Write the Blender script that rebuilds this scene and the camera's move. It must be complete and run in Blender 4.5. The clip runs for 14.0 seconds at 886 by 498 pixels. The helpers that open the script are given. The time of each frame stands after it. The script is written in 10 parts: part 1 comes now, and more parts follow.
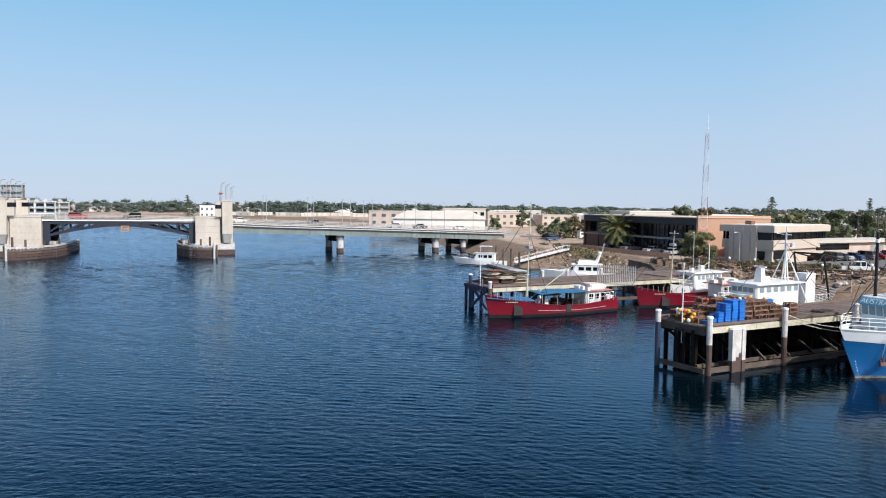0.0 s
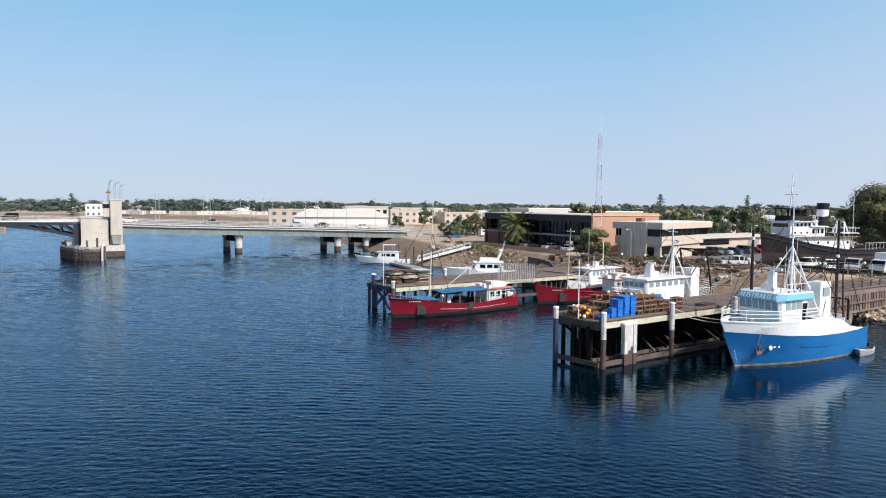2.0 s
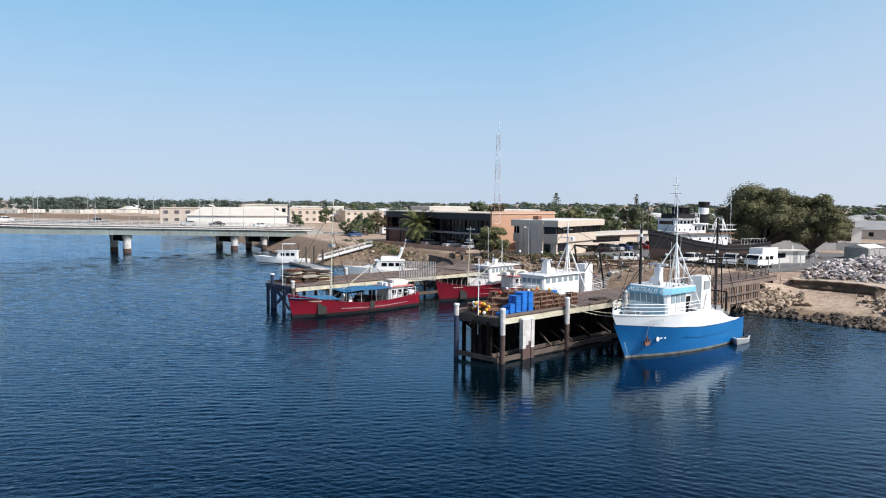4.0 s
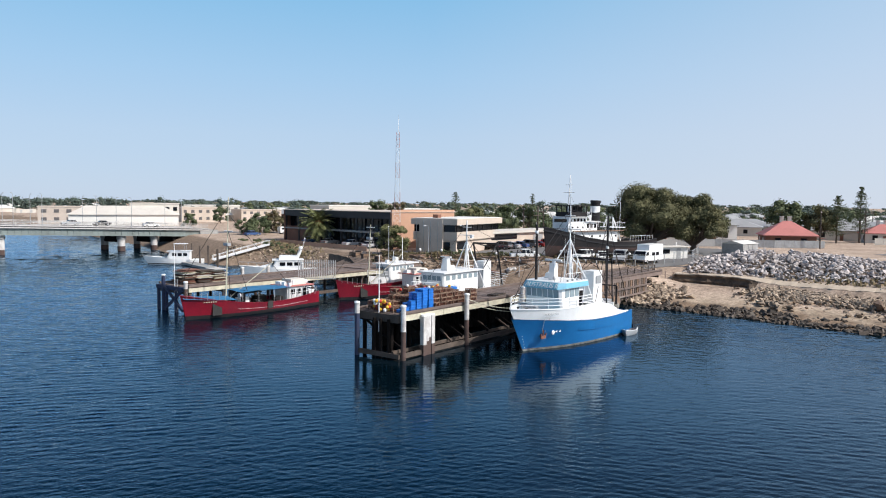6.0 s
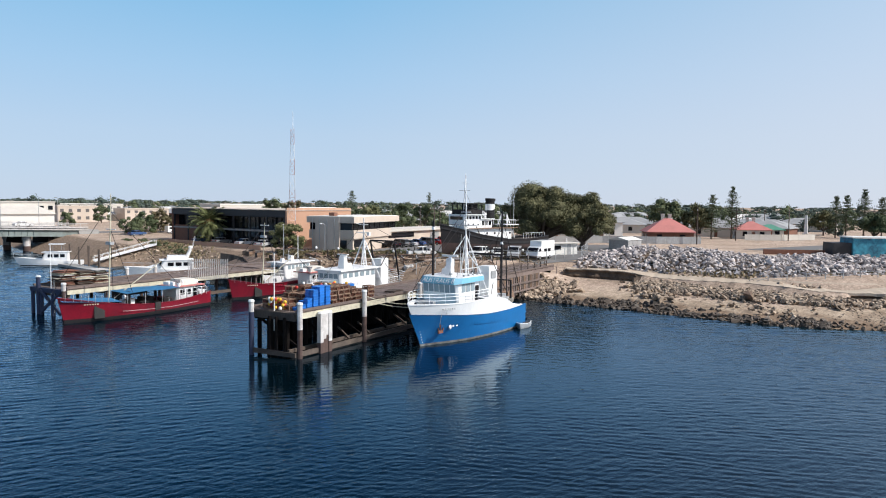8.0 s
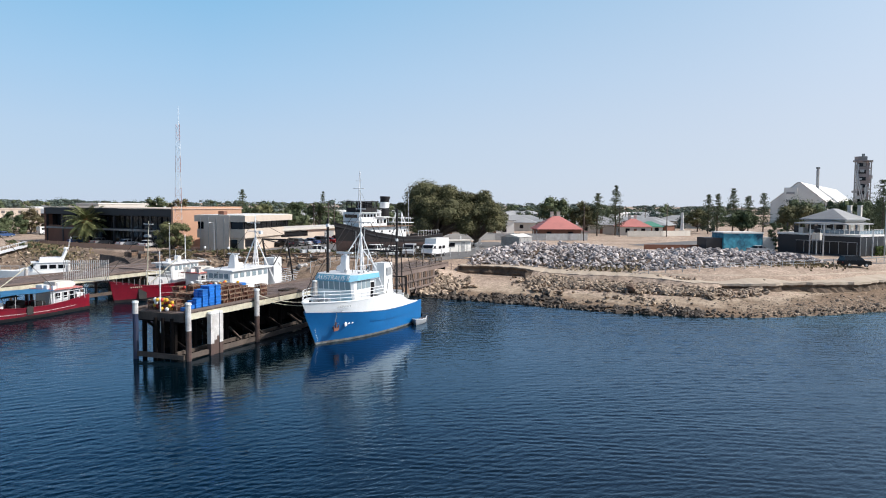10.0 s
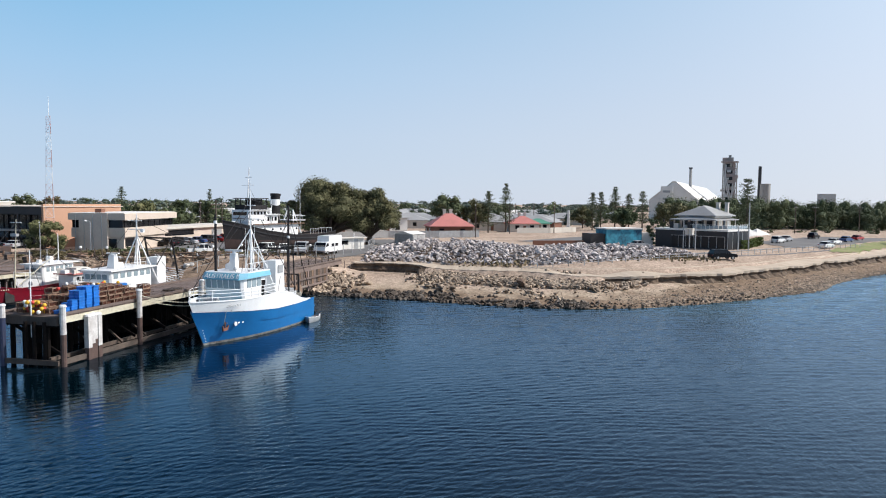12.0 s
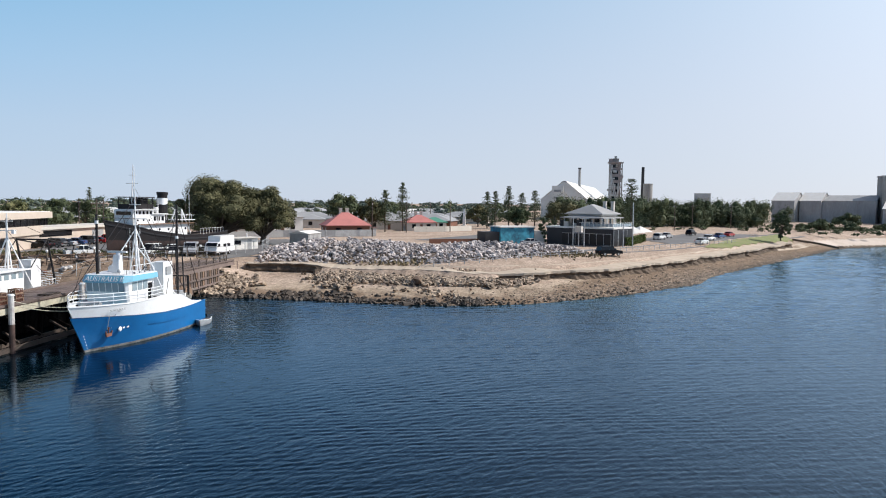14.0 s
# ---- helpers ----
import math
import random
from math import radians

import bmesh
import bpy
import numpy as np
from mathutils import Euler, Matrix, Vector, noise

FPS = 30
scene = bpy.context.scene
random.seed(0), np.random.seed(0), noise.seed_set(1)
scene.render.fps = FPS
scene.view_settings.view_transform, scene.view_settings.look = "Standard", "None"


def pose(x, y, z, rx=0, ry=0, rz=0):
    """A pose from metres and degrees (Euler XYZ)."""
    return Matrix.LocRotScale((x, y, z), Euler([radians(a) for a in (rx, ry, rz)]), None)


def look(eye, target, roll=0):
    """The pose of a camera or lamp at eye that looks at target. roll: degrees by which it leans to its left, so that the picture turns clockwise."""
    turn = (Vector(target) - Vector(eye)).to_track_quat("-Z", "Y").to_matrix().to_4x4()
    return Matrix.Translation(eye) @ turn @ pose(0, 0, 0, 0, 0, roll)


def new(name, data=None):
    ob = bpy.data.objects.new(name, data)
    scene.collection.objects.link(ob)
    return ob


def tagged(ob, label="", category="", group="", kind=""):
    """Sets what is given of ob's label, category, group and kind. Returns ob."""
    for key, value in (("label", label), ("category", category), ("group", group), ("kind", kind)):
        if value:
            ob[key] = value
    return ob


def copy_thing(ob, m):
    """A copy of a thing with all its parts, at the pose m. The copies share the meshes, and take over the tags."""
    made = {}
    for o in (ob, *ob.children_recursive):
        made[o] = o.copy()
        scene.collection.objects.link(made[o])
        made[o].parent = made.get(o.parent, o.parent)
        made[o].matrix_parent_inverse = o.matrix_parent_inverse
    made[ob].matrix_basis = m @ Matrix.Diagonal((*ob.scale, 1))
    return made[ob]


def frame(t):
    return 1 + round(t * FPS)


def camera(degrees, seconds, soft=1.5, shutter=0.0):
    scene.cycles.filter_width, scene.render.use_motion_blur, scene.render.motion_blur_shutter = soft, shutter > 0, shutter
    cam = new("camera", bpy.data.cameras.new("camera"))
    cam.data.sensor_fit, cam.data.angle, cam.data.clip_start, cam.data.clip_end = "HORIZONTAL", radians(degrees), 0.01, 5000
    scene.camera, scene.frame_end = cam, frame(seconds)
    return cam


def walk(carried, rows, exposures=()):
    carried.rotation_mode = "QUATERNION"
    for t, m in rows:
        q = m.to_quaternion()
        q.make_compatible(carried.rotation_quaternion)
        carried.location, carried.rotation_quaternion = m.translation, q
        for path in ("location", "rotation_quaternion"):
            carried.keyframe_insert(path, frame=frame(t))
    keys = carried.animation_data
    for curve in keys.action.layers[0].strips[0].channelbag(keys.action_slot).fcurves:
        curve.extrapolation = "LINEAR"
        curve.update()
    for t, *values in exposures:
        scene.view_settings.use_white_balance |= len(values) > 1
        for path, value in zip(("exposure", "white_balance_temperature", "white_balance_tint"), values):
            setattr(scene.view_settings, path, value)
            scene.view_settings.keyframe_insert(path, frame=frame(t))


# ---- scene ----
EYE_HEIGHT = 14.0
cam = camera(63.6, 14.0, soft=1.05)
# seconds, offset from the first eye (x, y, z), heading, pitch, lean
PATH = [
    (0.0, 0.0, 0.0, 0.0, 4.339, -3.498, 0.65),
    (0.5, 0.023, -0.028, 0.126, 6.199, -3.55, 0.576),
    (1.0, 0.042, -0.058, 0.227, 8.198, -3.596, 0.509),
    (1.5, 0.058, -0.089, 0.305, 10.066, -3.64, 0.475),
    (2.0, 0.069, -0.121, 0.361, 12.098, -3.661, 0.466),
    (2.5, 0.077, -0.155, 0.396, 14.001, -3.69, 0.48),
    (3.0, 0.081, -0.189, 0.414, 16.052, -3.707, 0.47),
    (5.5, 0.046, -0.382, 0.279, 25.899, -3.736, 0.60),
    (6.0, 0.029, -0.424, 0.22, 27.983, -3.719, 0.60),
    (6.5, 0.009, -0.468, 0.154, 29.931, -3.721, 0.607),
    (7.0, -0.015, -0.513, 0.082, 32.09, -3.73, 0.618),
    (7.5, -0.042, -0.559, 0.007, 34.085, -3.711, 0.635),
    (8.0, -0.072, -0.606, -0.071, 36.228, -3.682, 0.63),
    (10.5, -0.265, -0.864, -0.431, 46.781, -3.648, 0.494),
    (11.0, -0.312, -0.919, -0.487, 48.946, -3.667, 0.481),
    (11.5, -0.362, -0.976, -0.532, 50.977, -3.676, 0.489),
    (12.0, -0.414, -1.034, -0.567, 53.156, -3.698, 0.505),
    (12.5, -0.468, -1.094, -0.589, 55.162, -3.71, 0.509),
    (13.0, -0.526, -1.155, -0.597, 57.264, -3.695, 0.50),
    (13.5, -0.585, -1.217, -0.588, 59.267, -3.706, 0.507),
    (14.0, -0.647, -1.281, -0.562, 61.393, -3.712, 0.488),
]


def eye_pose(x, y, z, heading, pitch, lean):
    h, p = radians(heading), radians(pitch)
    eye = Vector((x, y, z + EYE_HEIGHT))
    return look(eye, eye + Vector((math.sin(h) * math.cos(p), math.cos(h) * math.cos(p), math.sin(p))), lean)


walk(cam, [(t, eye_pose(*row)) for t, *row in PATH], [(0.0, 0.0), (11.5, 0.0), (14.0, -0.05)])

# ---- world and sun ----
SUN_AZ, SUN_EL = 142.0, 42.0     # degrees clockwise from +y, and above the horizon
world = bpy.data.worlds.new("sky")
scene.world = world
world.use_nodes = True
wn = world.node_tree
sky = wn.nodes.new("ShaderNodeTexSky")
sky.sky_type, sky.sun_disc = "NISHITA", False
sky.sun_elevation, sky.sun_rotation = radians(SUN_EL), radians(SUN_AZ)
sky.air_density, sky.dust_density, sky.ozone_density = 1.0, 0.2, 4.0
# clear sky with a pale band of haze low down
coord, sep = wn.nodes.new("ShaderNodeTexCoord"), wn.nodes.new("ShaderNodeSeparateXYZ")
haze = wn.nodes.new("ShaderNodeValToRGB")
wn.links.new(coord.outputs["Generated"], sep.inputs[0]), wn.links.new(sep.outputs["Z"], haze.inputs[0])
stops = haze.color_ramp.elements
stops[0].position, stops[0].color = 0.0, (0.53, 0.65, 0.83, 1)
stops[1].position, stops[1].color = 1.0, (0.010, 0.045, 0.15, 1)
for place, colour in ((0.09, (0.49, 0.65, 0.85, 1)), (0.17, (0.39, 0.62, 0.87, 1)), (0.27, (0.26, 0.55, 0.84, 1)), (0.42, (0.020, 0.14, 0.365, 1)), (0.7, (0.004, 0.031, 0.11, 1))):
    stops.new(place).color = colour
dim = wn.nodes.new("ShaderNodeMix")
dim.data_type, dim.blend_type, dim.inputs[0].default_value, dim.inputs[7].default_value = "RGBA", "MULTIPLY", 1.0, (0.12, 0.12, 0.12, 1)
both = wn.nodes.new("ShaderNodeMix")
both.data_type, both.inputs[0].default_value = "RGBA", 0.9
wn.links.new(sky.outputs[0], dim.inputs[6]), wn.links.new(dim.outputs[2], both.inputs[6])
side = wn.nodes.new("ShaderNodeVectorMath")
side.operation, side.inputs[1].default_value = "DOT_PRODUCT", (math.sin(radians(SUN_AZ - 25)), math.cos(radians(SUN_AZ - 25)), 0)
near = wn.nodes.new("ShaderNodeMapRange")
near.inputs[1].default_value, near.inputs[2].default_value, near.inputs[4].default_value = 0.0, 1.0, 0.85
glow = wn.nodes.new("ShaderNodeMix")
glow.data_type, glow.inputs[7].default_value = "RGBA", (0.74, 0.77, 0.86, 1)
wn.links.new(coord.outputs["Generated"], side.inputs[0]), wn.links.new(side.outputs["Value"], near.inputs[0])
low = wn.nodes.new("ShaderNodeMapRange")
low.inputs[1].default_value, low.inputs[2].default_value, low.inputs[3].default_value, low.inputs[4].default_value = 0.12, 0.85, 1.0, 0.0
mul = wn.nodes.new("ShaderNodeMath")
mul.operation = "MULTIPLY"
wn.links.new(sep.outputs["Z"], low.inputs[0]), wn.links.new(low.outputs[0], mul.inputs[0]), wn.links.new(near.outputs[0], mul.inputs[1])
wn.links.new(mul.outputs[0], glow.inputs[0]), wn.links.new(haze.outputs[0], glow.inputs[6])
round_sun, power = wn.nodes.new("ShaderNodeVectorMath"), wn.nodes.new("ShaderNodeMath")
sa, se = radians(SUN_AZ), radians(SUN_EL)
to_sun = Vector((math.sin(sa) * math.cos(se), math.cos(sa) * math.cos(se), math.sin(se)))
round_sun.operation, round_sun.inputs[1].default_value = "DOT_PRODUCT", to_sun
clip = wn.nodes.new("ShaderNodeMath")
clip.operation, clip.inputs[1].default_value = "MAXIMUM", 0.0
power.operation, power.inputs[1].default_value = "POWER", 4.0
aureole = wn.nodes.new("ShaderNodeMix")
aureole.data_type, aureole.blend_type, aureole.inputs[7].default_value = "RGBA", "ADD", (1.2, 1.2, 1.22, 1)
wn.links.new(coord.outputs["Generated"], round_sun.inputs[0]), wn.links.new(round_sun.outputs["Value"], clip.inputs[0]), wn.links.new(clip.outputs[0], power.inputs[0])
wn.links.new(power.outputs[0], aureole.inputs[0]), wn.links.new(glow.outputs[2], aureole.inputs[6])
wn.links.new(aureole.outputs[2], both.inputs[7]), wn.links.new(both.outputs[2], wn.nodes["Background"].inputs[0])
wn.nodes["Background"].inputs[1].default_value = 1.0
sun = new("sun", bpy.data.lights.new("sun", "SUN"))
sun.data.energy, sun.data.angle, sun.data.color = 5.0, radians(0.55), (1.0, 0.955, 0.90)
sun.matrix_world = look(to_sun * 300, (0, 0, 0))

# ---- materials ----


def material(name, base, other=None, rough=0.6, metal=0.0, grain=6.0, stain=0.5, amount=0.35, bump=0.15, stretch=(1, 1, 1), vary=0.0, spec=0.5):
    """A worn surface: base colour broken by a fine grain and a coarse stain towards other, with relief. vary: differing from piece to piece."""
    m = bpy.data.materials.new(name)
    m.use_nodes = True
    nt = m.node_tree
    n, l = nt.nodes, nt.links
    b = n["Principled BSDF"]
    b.inputs["Roughness"].default_value, b.inputs["Metallic"].default_value = rough, metal
    b.inputs["Specular IOR Level"].default_value = spec
    other = other or tuple(c * 0.6 for c in base)
    geo = n.new("ShaderNodeNewGeometry")
    mp = n.new("ShaderNodeMapping")
    mp.inputs["Scale"].default_value = stretch
    l.new(geo.outputs["Position"], mp.inputs["Vector"])
    fine, coarse = n.new("ShaderNodeTexNoise"), n.new("ShaderNodeTexNoise")
    fine.inputs["Scale"].default_value, fine.inputs["Detail"].default_value = grain, 5
    coarse.inputs["Scale"].default_value, coarse.inputs["Detail"].default_value = stain, 6
    coarse.inputs["Roughness"].default_value = 0.65
    l.new(mp.outputs[0], fine.inputs["Vector"]), l.new(mp.outputs[0], coarse.inputs["Vector"])
    add = n.new("ShaderNodeMath")
    add.operation = "MULTIPLY_ADD"
    add.inputs[1].default_value = 0.45
    l.new(fine.outputs[0], add.inputs[0]), l.new(coarse.outputs[0], add.inputs[2])
    ramp = n.new("ShaderNodeMapRange")
    ramp.inputs[1].default_value, ramp.inputs[2].default_value = 0.55, 0.95
    ramp.inputs[3].default_value, ramp.inputs[4].default_value = 0.0, min(1.0, amount * 2)
    l.new(add.outputs[0], ramp.inputs[0])
    mix = n.new("ShaderNodeMix")
    mix.data_type = "RGBA"
    mix.inputs[6].default_value, mix.inputs[7].default_value = (*base, 1), (*other, 1)
    l.new(ramp.outputs[0], mix.inputs[0])
    last = mix.outputs[2]
    if vary:
        info, geo2 = n.new("ShaderNodeObjectInfo"), n.new("ShaderNodeMath")
        geo2.operation = "ADD"
        l.new(info.outputs["Random"], geo2.inputs[0]), l.new(geo.outputs["Random Per Island"], geo2.inputs[1])
        fr = n.new("ShaderNodeMath")
        fr.operation = "FRACT"
        l.new(geo2.outputs[0], fr.inputs[0])
        mr = n.new("ShaderNodeMapRange")
        mr.inputs[3].default_value, mr.inputs[4].default_value = 1 - vary, 1 + vary
        l.new(fr.outputs[0], mr.inputs[0])
        hsv = n.new("ShaderNodeHueSaturation")
        l.new(mr.outputs[0], hsv.inputs["Value"]), l.new(last, hsv.inputs["Color"])
        last = hsv.outputs[0]
    l.new(last, b.inputs["Base Color"])
    if bump:
        bp = n.new("ShaderNodeBump")
        bp.inputs["Strength"].default_value, bp.inputs["Distance"].default_value = bump, 0.05
        l.new(fine.outputs[0], bp.inputs["Height"]), l.new(bp.outputs[0], b.inputs["Normal"])
    return m


def leaf_material(name, dark, light, size=0.4):
    m = material(name, dark, light, rough=0.65, grain=1.2, stain=size, amount=0.5, bump=0, vary=0.2, spec=0.12)
    return m


def glass_material(name, tint, rough=0.08):
    m = bpy.data.materials.new(name)
    m.use_nodes = True
    b = m.node_tree.nodes["Principled BSDF"]
    b.inputs["Base Color"].default_value = (*tint, 1)
    b.inputs["Roughness"].default_value, b.inputs["IOR"].default_value = rough, 1.5
    b.inputs["Specular IOR Level"].default_value = 0.32
    return m


def water_material():
    m = bpy.data.materials.new("river_water")
    m.use_nodes = True
    n, l = m.node_tree.nodes, m.node_tree.links
    n.remove(n["Principled BSDF"])
    body, gloss, surface, fres = n.new("ShaderNodeBsdfDiffuse"), n.new("ShaderNodeBsdfGlossy"), n.new("ShaderNodeMixShader"), n.new("ShaderNodeFresnel")
    # blue gloss colour stands in for deeper sky mirrored by wave slopes
    gloss.inputs["Color"].default_value, gloss.inputs["Roughness"].default_value = (0.63, 0.82, 1.0, 1), 0.05
    fres.inputs["IOR"].default_value = 1.44
    l.new(fres.outputs[0], surface.inputs[0]), l.new(body.outputs[0], surface.inputs[1]), l.new(gloss.outputs[0], surface.inputs[2])
    l.new(surface.outputs[0], n["Material Output"].inputs[0])
    geo = n.new("ShaderNodeNewGeometry")
    # silt clouds, broad and soft
    silt = n.new("ShaderNodeTexNoise")
    silt.inputs["Scale"].default_value, silt.inputs["Detail"].default_value = 0.03, 3
    l.new(geo.outputs["Position"], silt.inputs["Vector"])
    mix = n.new("ShaderNodeMix")
    mix.data_type = "RGBA"
    mix.inputs[6].default_value, mix.inputs[7].default_value = (0.0006, 0.0042, 0.0072, 1), (0.0008, 0.0056, 0.0095, 1)
    l.new(silt.outputs[0], mix.inputs[0])
    depth, bed = n.new("ShaderNodeAttribute"), n.new("ShaderNodeMix")
    depth.attribute_name, bed.data_type, bed.inputs[7].default_value = "shallow", "RGBA", (0.026, 0.058, 0.070, 1)
    l.new(depth.outputs["Fac"], bed.inputs[0]), l.new(mix.outputs[2], bed.inputs[6]), l.new(bed.outputs[2], body.inputs["Color"])
    # ripples: three lengths of wind wave, run together
    heights = []
    for scale, stretch, turn, weight in ((1.6, (0.5, 1.0, 1), 28, 1.0), (3.4, (0.5, 1.0, 1), 38, 0.5), (7.0, (0.55, 1.0, 1), 22, 0.22)):
        mp = n.new("ShaderNodeMapping")
        mp.inputs["Rotation"].default_value, mp.inputs["Scale"].default_value = (0, 0, radians(turn)), stretch
        nz = n.new("ShaderNodeTexNoise")
        nz.inputs["Scale"].default_value, nz.inputs["Detail"].default_value, nz.inputs["Distortion"].default_value = scale, 3, 0.6
        mu = n.new("ShaderNodeMath")
        mu.operation = "MULTIPLY"
        mu.inputs[1].default_value = weight
        l.new(geo.outputs["Position"], mp.inputs["Vector"]), l.new(mp.outputs[0], nz.inputs["Vector"]), l.new(nz.outputs[0], mu.inputs[0])
        heights.append(mu)
    s1, s2 = n.new("ShaderNodeMath"), n.new("ShaderNodeMath")
    l.new(heights[0].outputs[0], s1.inputs[0]), l.new(heights[1].outputs[0], s1.inputs[1])
    l.new(s1.outputs[0], s2.inputs[0]), l.new(heights[2].outputs[0], s2.inputs[1])
    # wind lanes: calmer and rougher stretches
    lane = n.new("ShaderNodeTexNoise")
    lane.inputs["Scale"].default_value, lane.inputs["Detail"].default_value = 0.018, 3
    l.new(geo.outputs["Position"], lane.inputs["Vector"])
    lr = n.new("ShaderNodeMapRange")
    lr.inputs[1].default_value, lr.inputs[2].default_value, lr.inputs[3].default_value, lr.inputs[4].default_value = 0.35, 0.65, 0.6, 1.0
    l.new(lane.outputs[0], lr.inputs[0])
    bp = n.new("ShaderNodeBump")
    bp.inputs["Distance"].default_value = 0.07
    # sheltered water beside the jetties
    lee, calm, both = n.new("ShaderNodeVectorMath"), n.new("ShaderNodeMapRange"), n.new("ShaderNodeMath")
    lee.operation, lee.inputs[1].default_value, both.operation = "DISTANCE", (34, 54, 0), "MULTIPLY"
    calm.inputs[1].default_value, calm.inputs[2].default_value, calm.inputs[3].default_value, calm.inputs[4].default_value = 12, 40, 0.25, 1.0
    l.new(geo.outputs["Position"], lee.inputs[0]), l.new(lee.outputs["Value"], calm.inputs[0])
    l.new(calm.outputs[0], both.inputs[0]), l.new(lr.outputs[0], both.inputs[1])
    l.new(both.outputs[0], bp.inputs["Strength"]), l.new(s2.outputs[0], bp.inputs["Height"])
    for node in (body, gloss, fres):
        l.new(bp.outputs[0], node.inputs["Normal"])
    return m


def ground_material():
    """Bare earth: dark mud by the water, pale sand up the beach, dry tan earth and gravel with thin dry grass on the flat."""
    m = material("bare_earth", (0.49, 0.38, 0.30), (0.26, 0.19, 0.14), rough=0.95, grain=2.5, stain=0.16, amount=0.4, bump=0.4, spec=0.2)
    n, l = m.node_tree.nodes, m.node_tree.links
    b = n["Principled BSDF"]
    dry = b.inputs["Base Color"].links[0].from_socket
    geo = n.new("ShaderNodeNewGeometry")
    sep = n.new("ShaderNodeSeparateXYZ")
    l.new(geo.outputs["Position"], sep.inputs[0])
    nz = n.new("ShaderNodeTexNoise")
    nz.inputs["Scale"].default_value, nz.inputs["Detail"].default_value = 0.35, 6
    l.new(geo.outputs["Position"], nz.inputs["Vector"])
    up = n.new("ShaderNodeMath")
    up.operation = "MULTIPLY_ADD"
    up.inputs[1].default_value = 1.2
    l.new(nz.outputs[0], up.inputs[0]), l.new(sep.outputs["Z"], up.inputs[2])
    # the gravel lies thick on the open beach and thin beside the boat yard
    open_beach, shift = n.new("ShaderNodeMapRange"), n.new("ShaderNodeMath")
    open_beach.inputs[1].default_value, open_beach.inputs[2].default_value, open_beach.inputs[3].default_value, open_beach.inputs[4].default_value = 92, 118, 1.0, 0.0
    l.new(sep.outputs["X"], open_beach.inputs[0]), l.new(up.outputs[0], shift.inputs[0]), l.new(open_beach.outputs[0], shift.inputs[1])
    up = shift
    last = dry
    for lo, hi, colour in ((2.75, 2.4, (0.42, 0.335, 0.25)), (2.5, 2.05, (0.205, 0.145, 0.10)), (1.25, 0.75, (0.085, 0.065, 0.048))):
        mr = n.new("ShaderNodeMapRange")
        mr.inputs[1].default_value, mr.inputs[2].default_value = lo, hi
        l.new(up.outputs[0], mr.inputs[0])
        mx = n.new("ShaderNodeMix")
        mx.data_type = "RGBA"
        mx.inputs[7].default_value = (*colour, 1)
        l.new(mr.outputs[0], mx.inputs[0]), l.new(last, mx.inputs[6])
        last = mx.outputs[2]
    # the boat yard's bank is dark brown earth up to the edge of the flat
    yard, slope, soil, mx = n.new("ShaderNodeMapRange"), n.new("ShaderNodeMapRange"), n.new("ShaderNodeMath"), n.new("ShaderNodeMix")
    yard.inputs[1].default_value, yard.inputs[2].default_value = 84, 91
    slope.inputs[1].default_value, slope.inputs[2].default_value = 4.08, 3.85
    soil.operation, mx.data_type, mx.inputs[7].default_value = "MULTIPLY", "RGBA", (0.235, 0.172, 0.126, 1)
    l.new(sep.outputs["Y"], yard.inputs[0]), l.new(sep.outputs["Z"], slope.inputs[0])
    l.new(yard.outputs[0], soil.inputs[0]), l.new(slope.outputs[0], soil.inputs[1])
    l.new(soil.outputs[0], mx.inputs[0]), l.new(last, mx.inputs[6])
    last = mx.outputs[2]
    # pebbles and coarser stones in it, each of its own shade
    for scale, lo, hi in ((4.5, 0.72, 1.22), (1.5, 0.84, 1.14)):
        peb = n.new("ShaderNodeTexVoronoi")
        peb.inputs["Scale"].default_value = scale
        l.new(geo.outputs["Position"], peb.inputs["Vector"])
        ps = n.new("ShaderNodeSeparateColor")
        l.new(peb.outputs["Color"], ps.inputs[0])
        pm = n.new("ShaderNodeMapRange")
        pm.inputs[3].default_value, pm.inputs[4].default_value = lo, hi
        l.new(ps.outputs[0], pm.inputs[0])
        hs = n.new("ShaderNodeHueSaturation")
        l.new(pm.outputs[0], hs.inputs["Value"]), l.new(last, hs.inputs["Color"])
        last = hs.outputs[0]
    l.new(last, b.inputs["Base Color"])
    return m


WATER, EARTH = water_material(), ground_material()
TIMBER = material("weathered_timber", (0.12, 0.09, 0.072), (0.04, 0.032, 0.028), rough=0.9, grain=9, stain=0.8, stretch=(1, 1, 0.3), vary=0.3)
DECKING = material("old_deck_planks", (0.20, 0.15, 0.13), (0.10, 0.075, 0.065), rough=0.9, grain=9, stain=0.6, vary=0.25)
CREAM_BEAM = material("cream_painted_beam", (0.62, 0.58, 0.44), (0.3, 0.26, 0.2), rough=0.7, grain=5, stain=0.7)
WHITE_PILE = material("whitewashed_timber", (0.62, 0.60, 0.58), (0.26, 0.22, 0.20), rough=0.8, grain=7, stain=1.2)
TIDE_PILE = material("tide_stained_timber", (0.10, 0.06, 0.05), (0.035, 0.025, 0.02), rough=0.85, grain=8, stain=1.0)
NAVY_PILE = material("tarred_timber", (0.02, 0.032, 0.085), (0.03, 0.03, 0.04), rough=0.7, grain=8, stain=1.0)
BLUE_HULL = material("blue_hull_paint", (0.008, 0.135, 0.36), (0.006, 0.085, 0.25), rough=0.35, grain=3, stain=0.45, amount=0.28, bump=0.05)
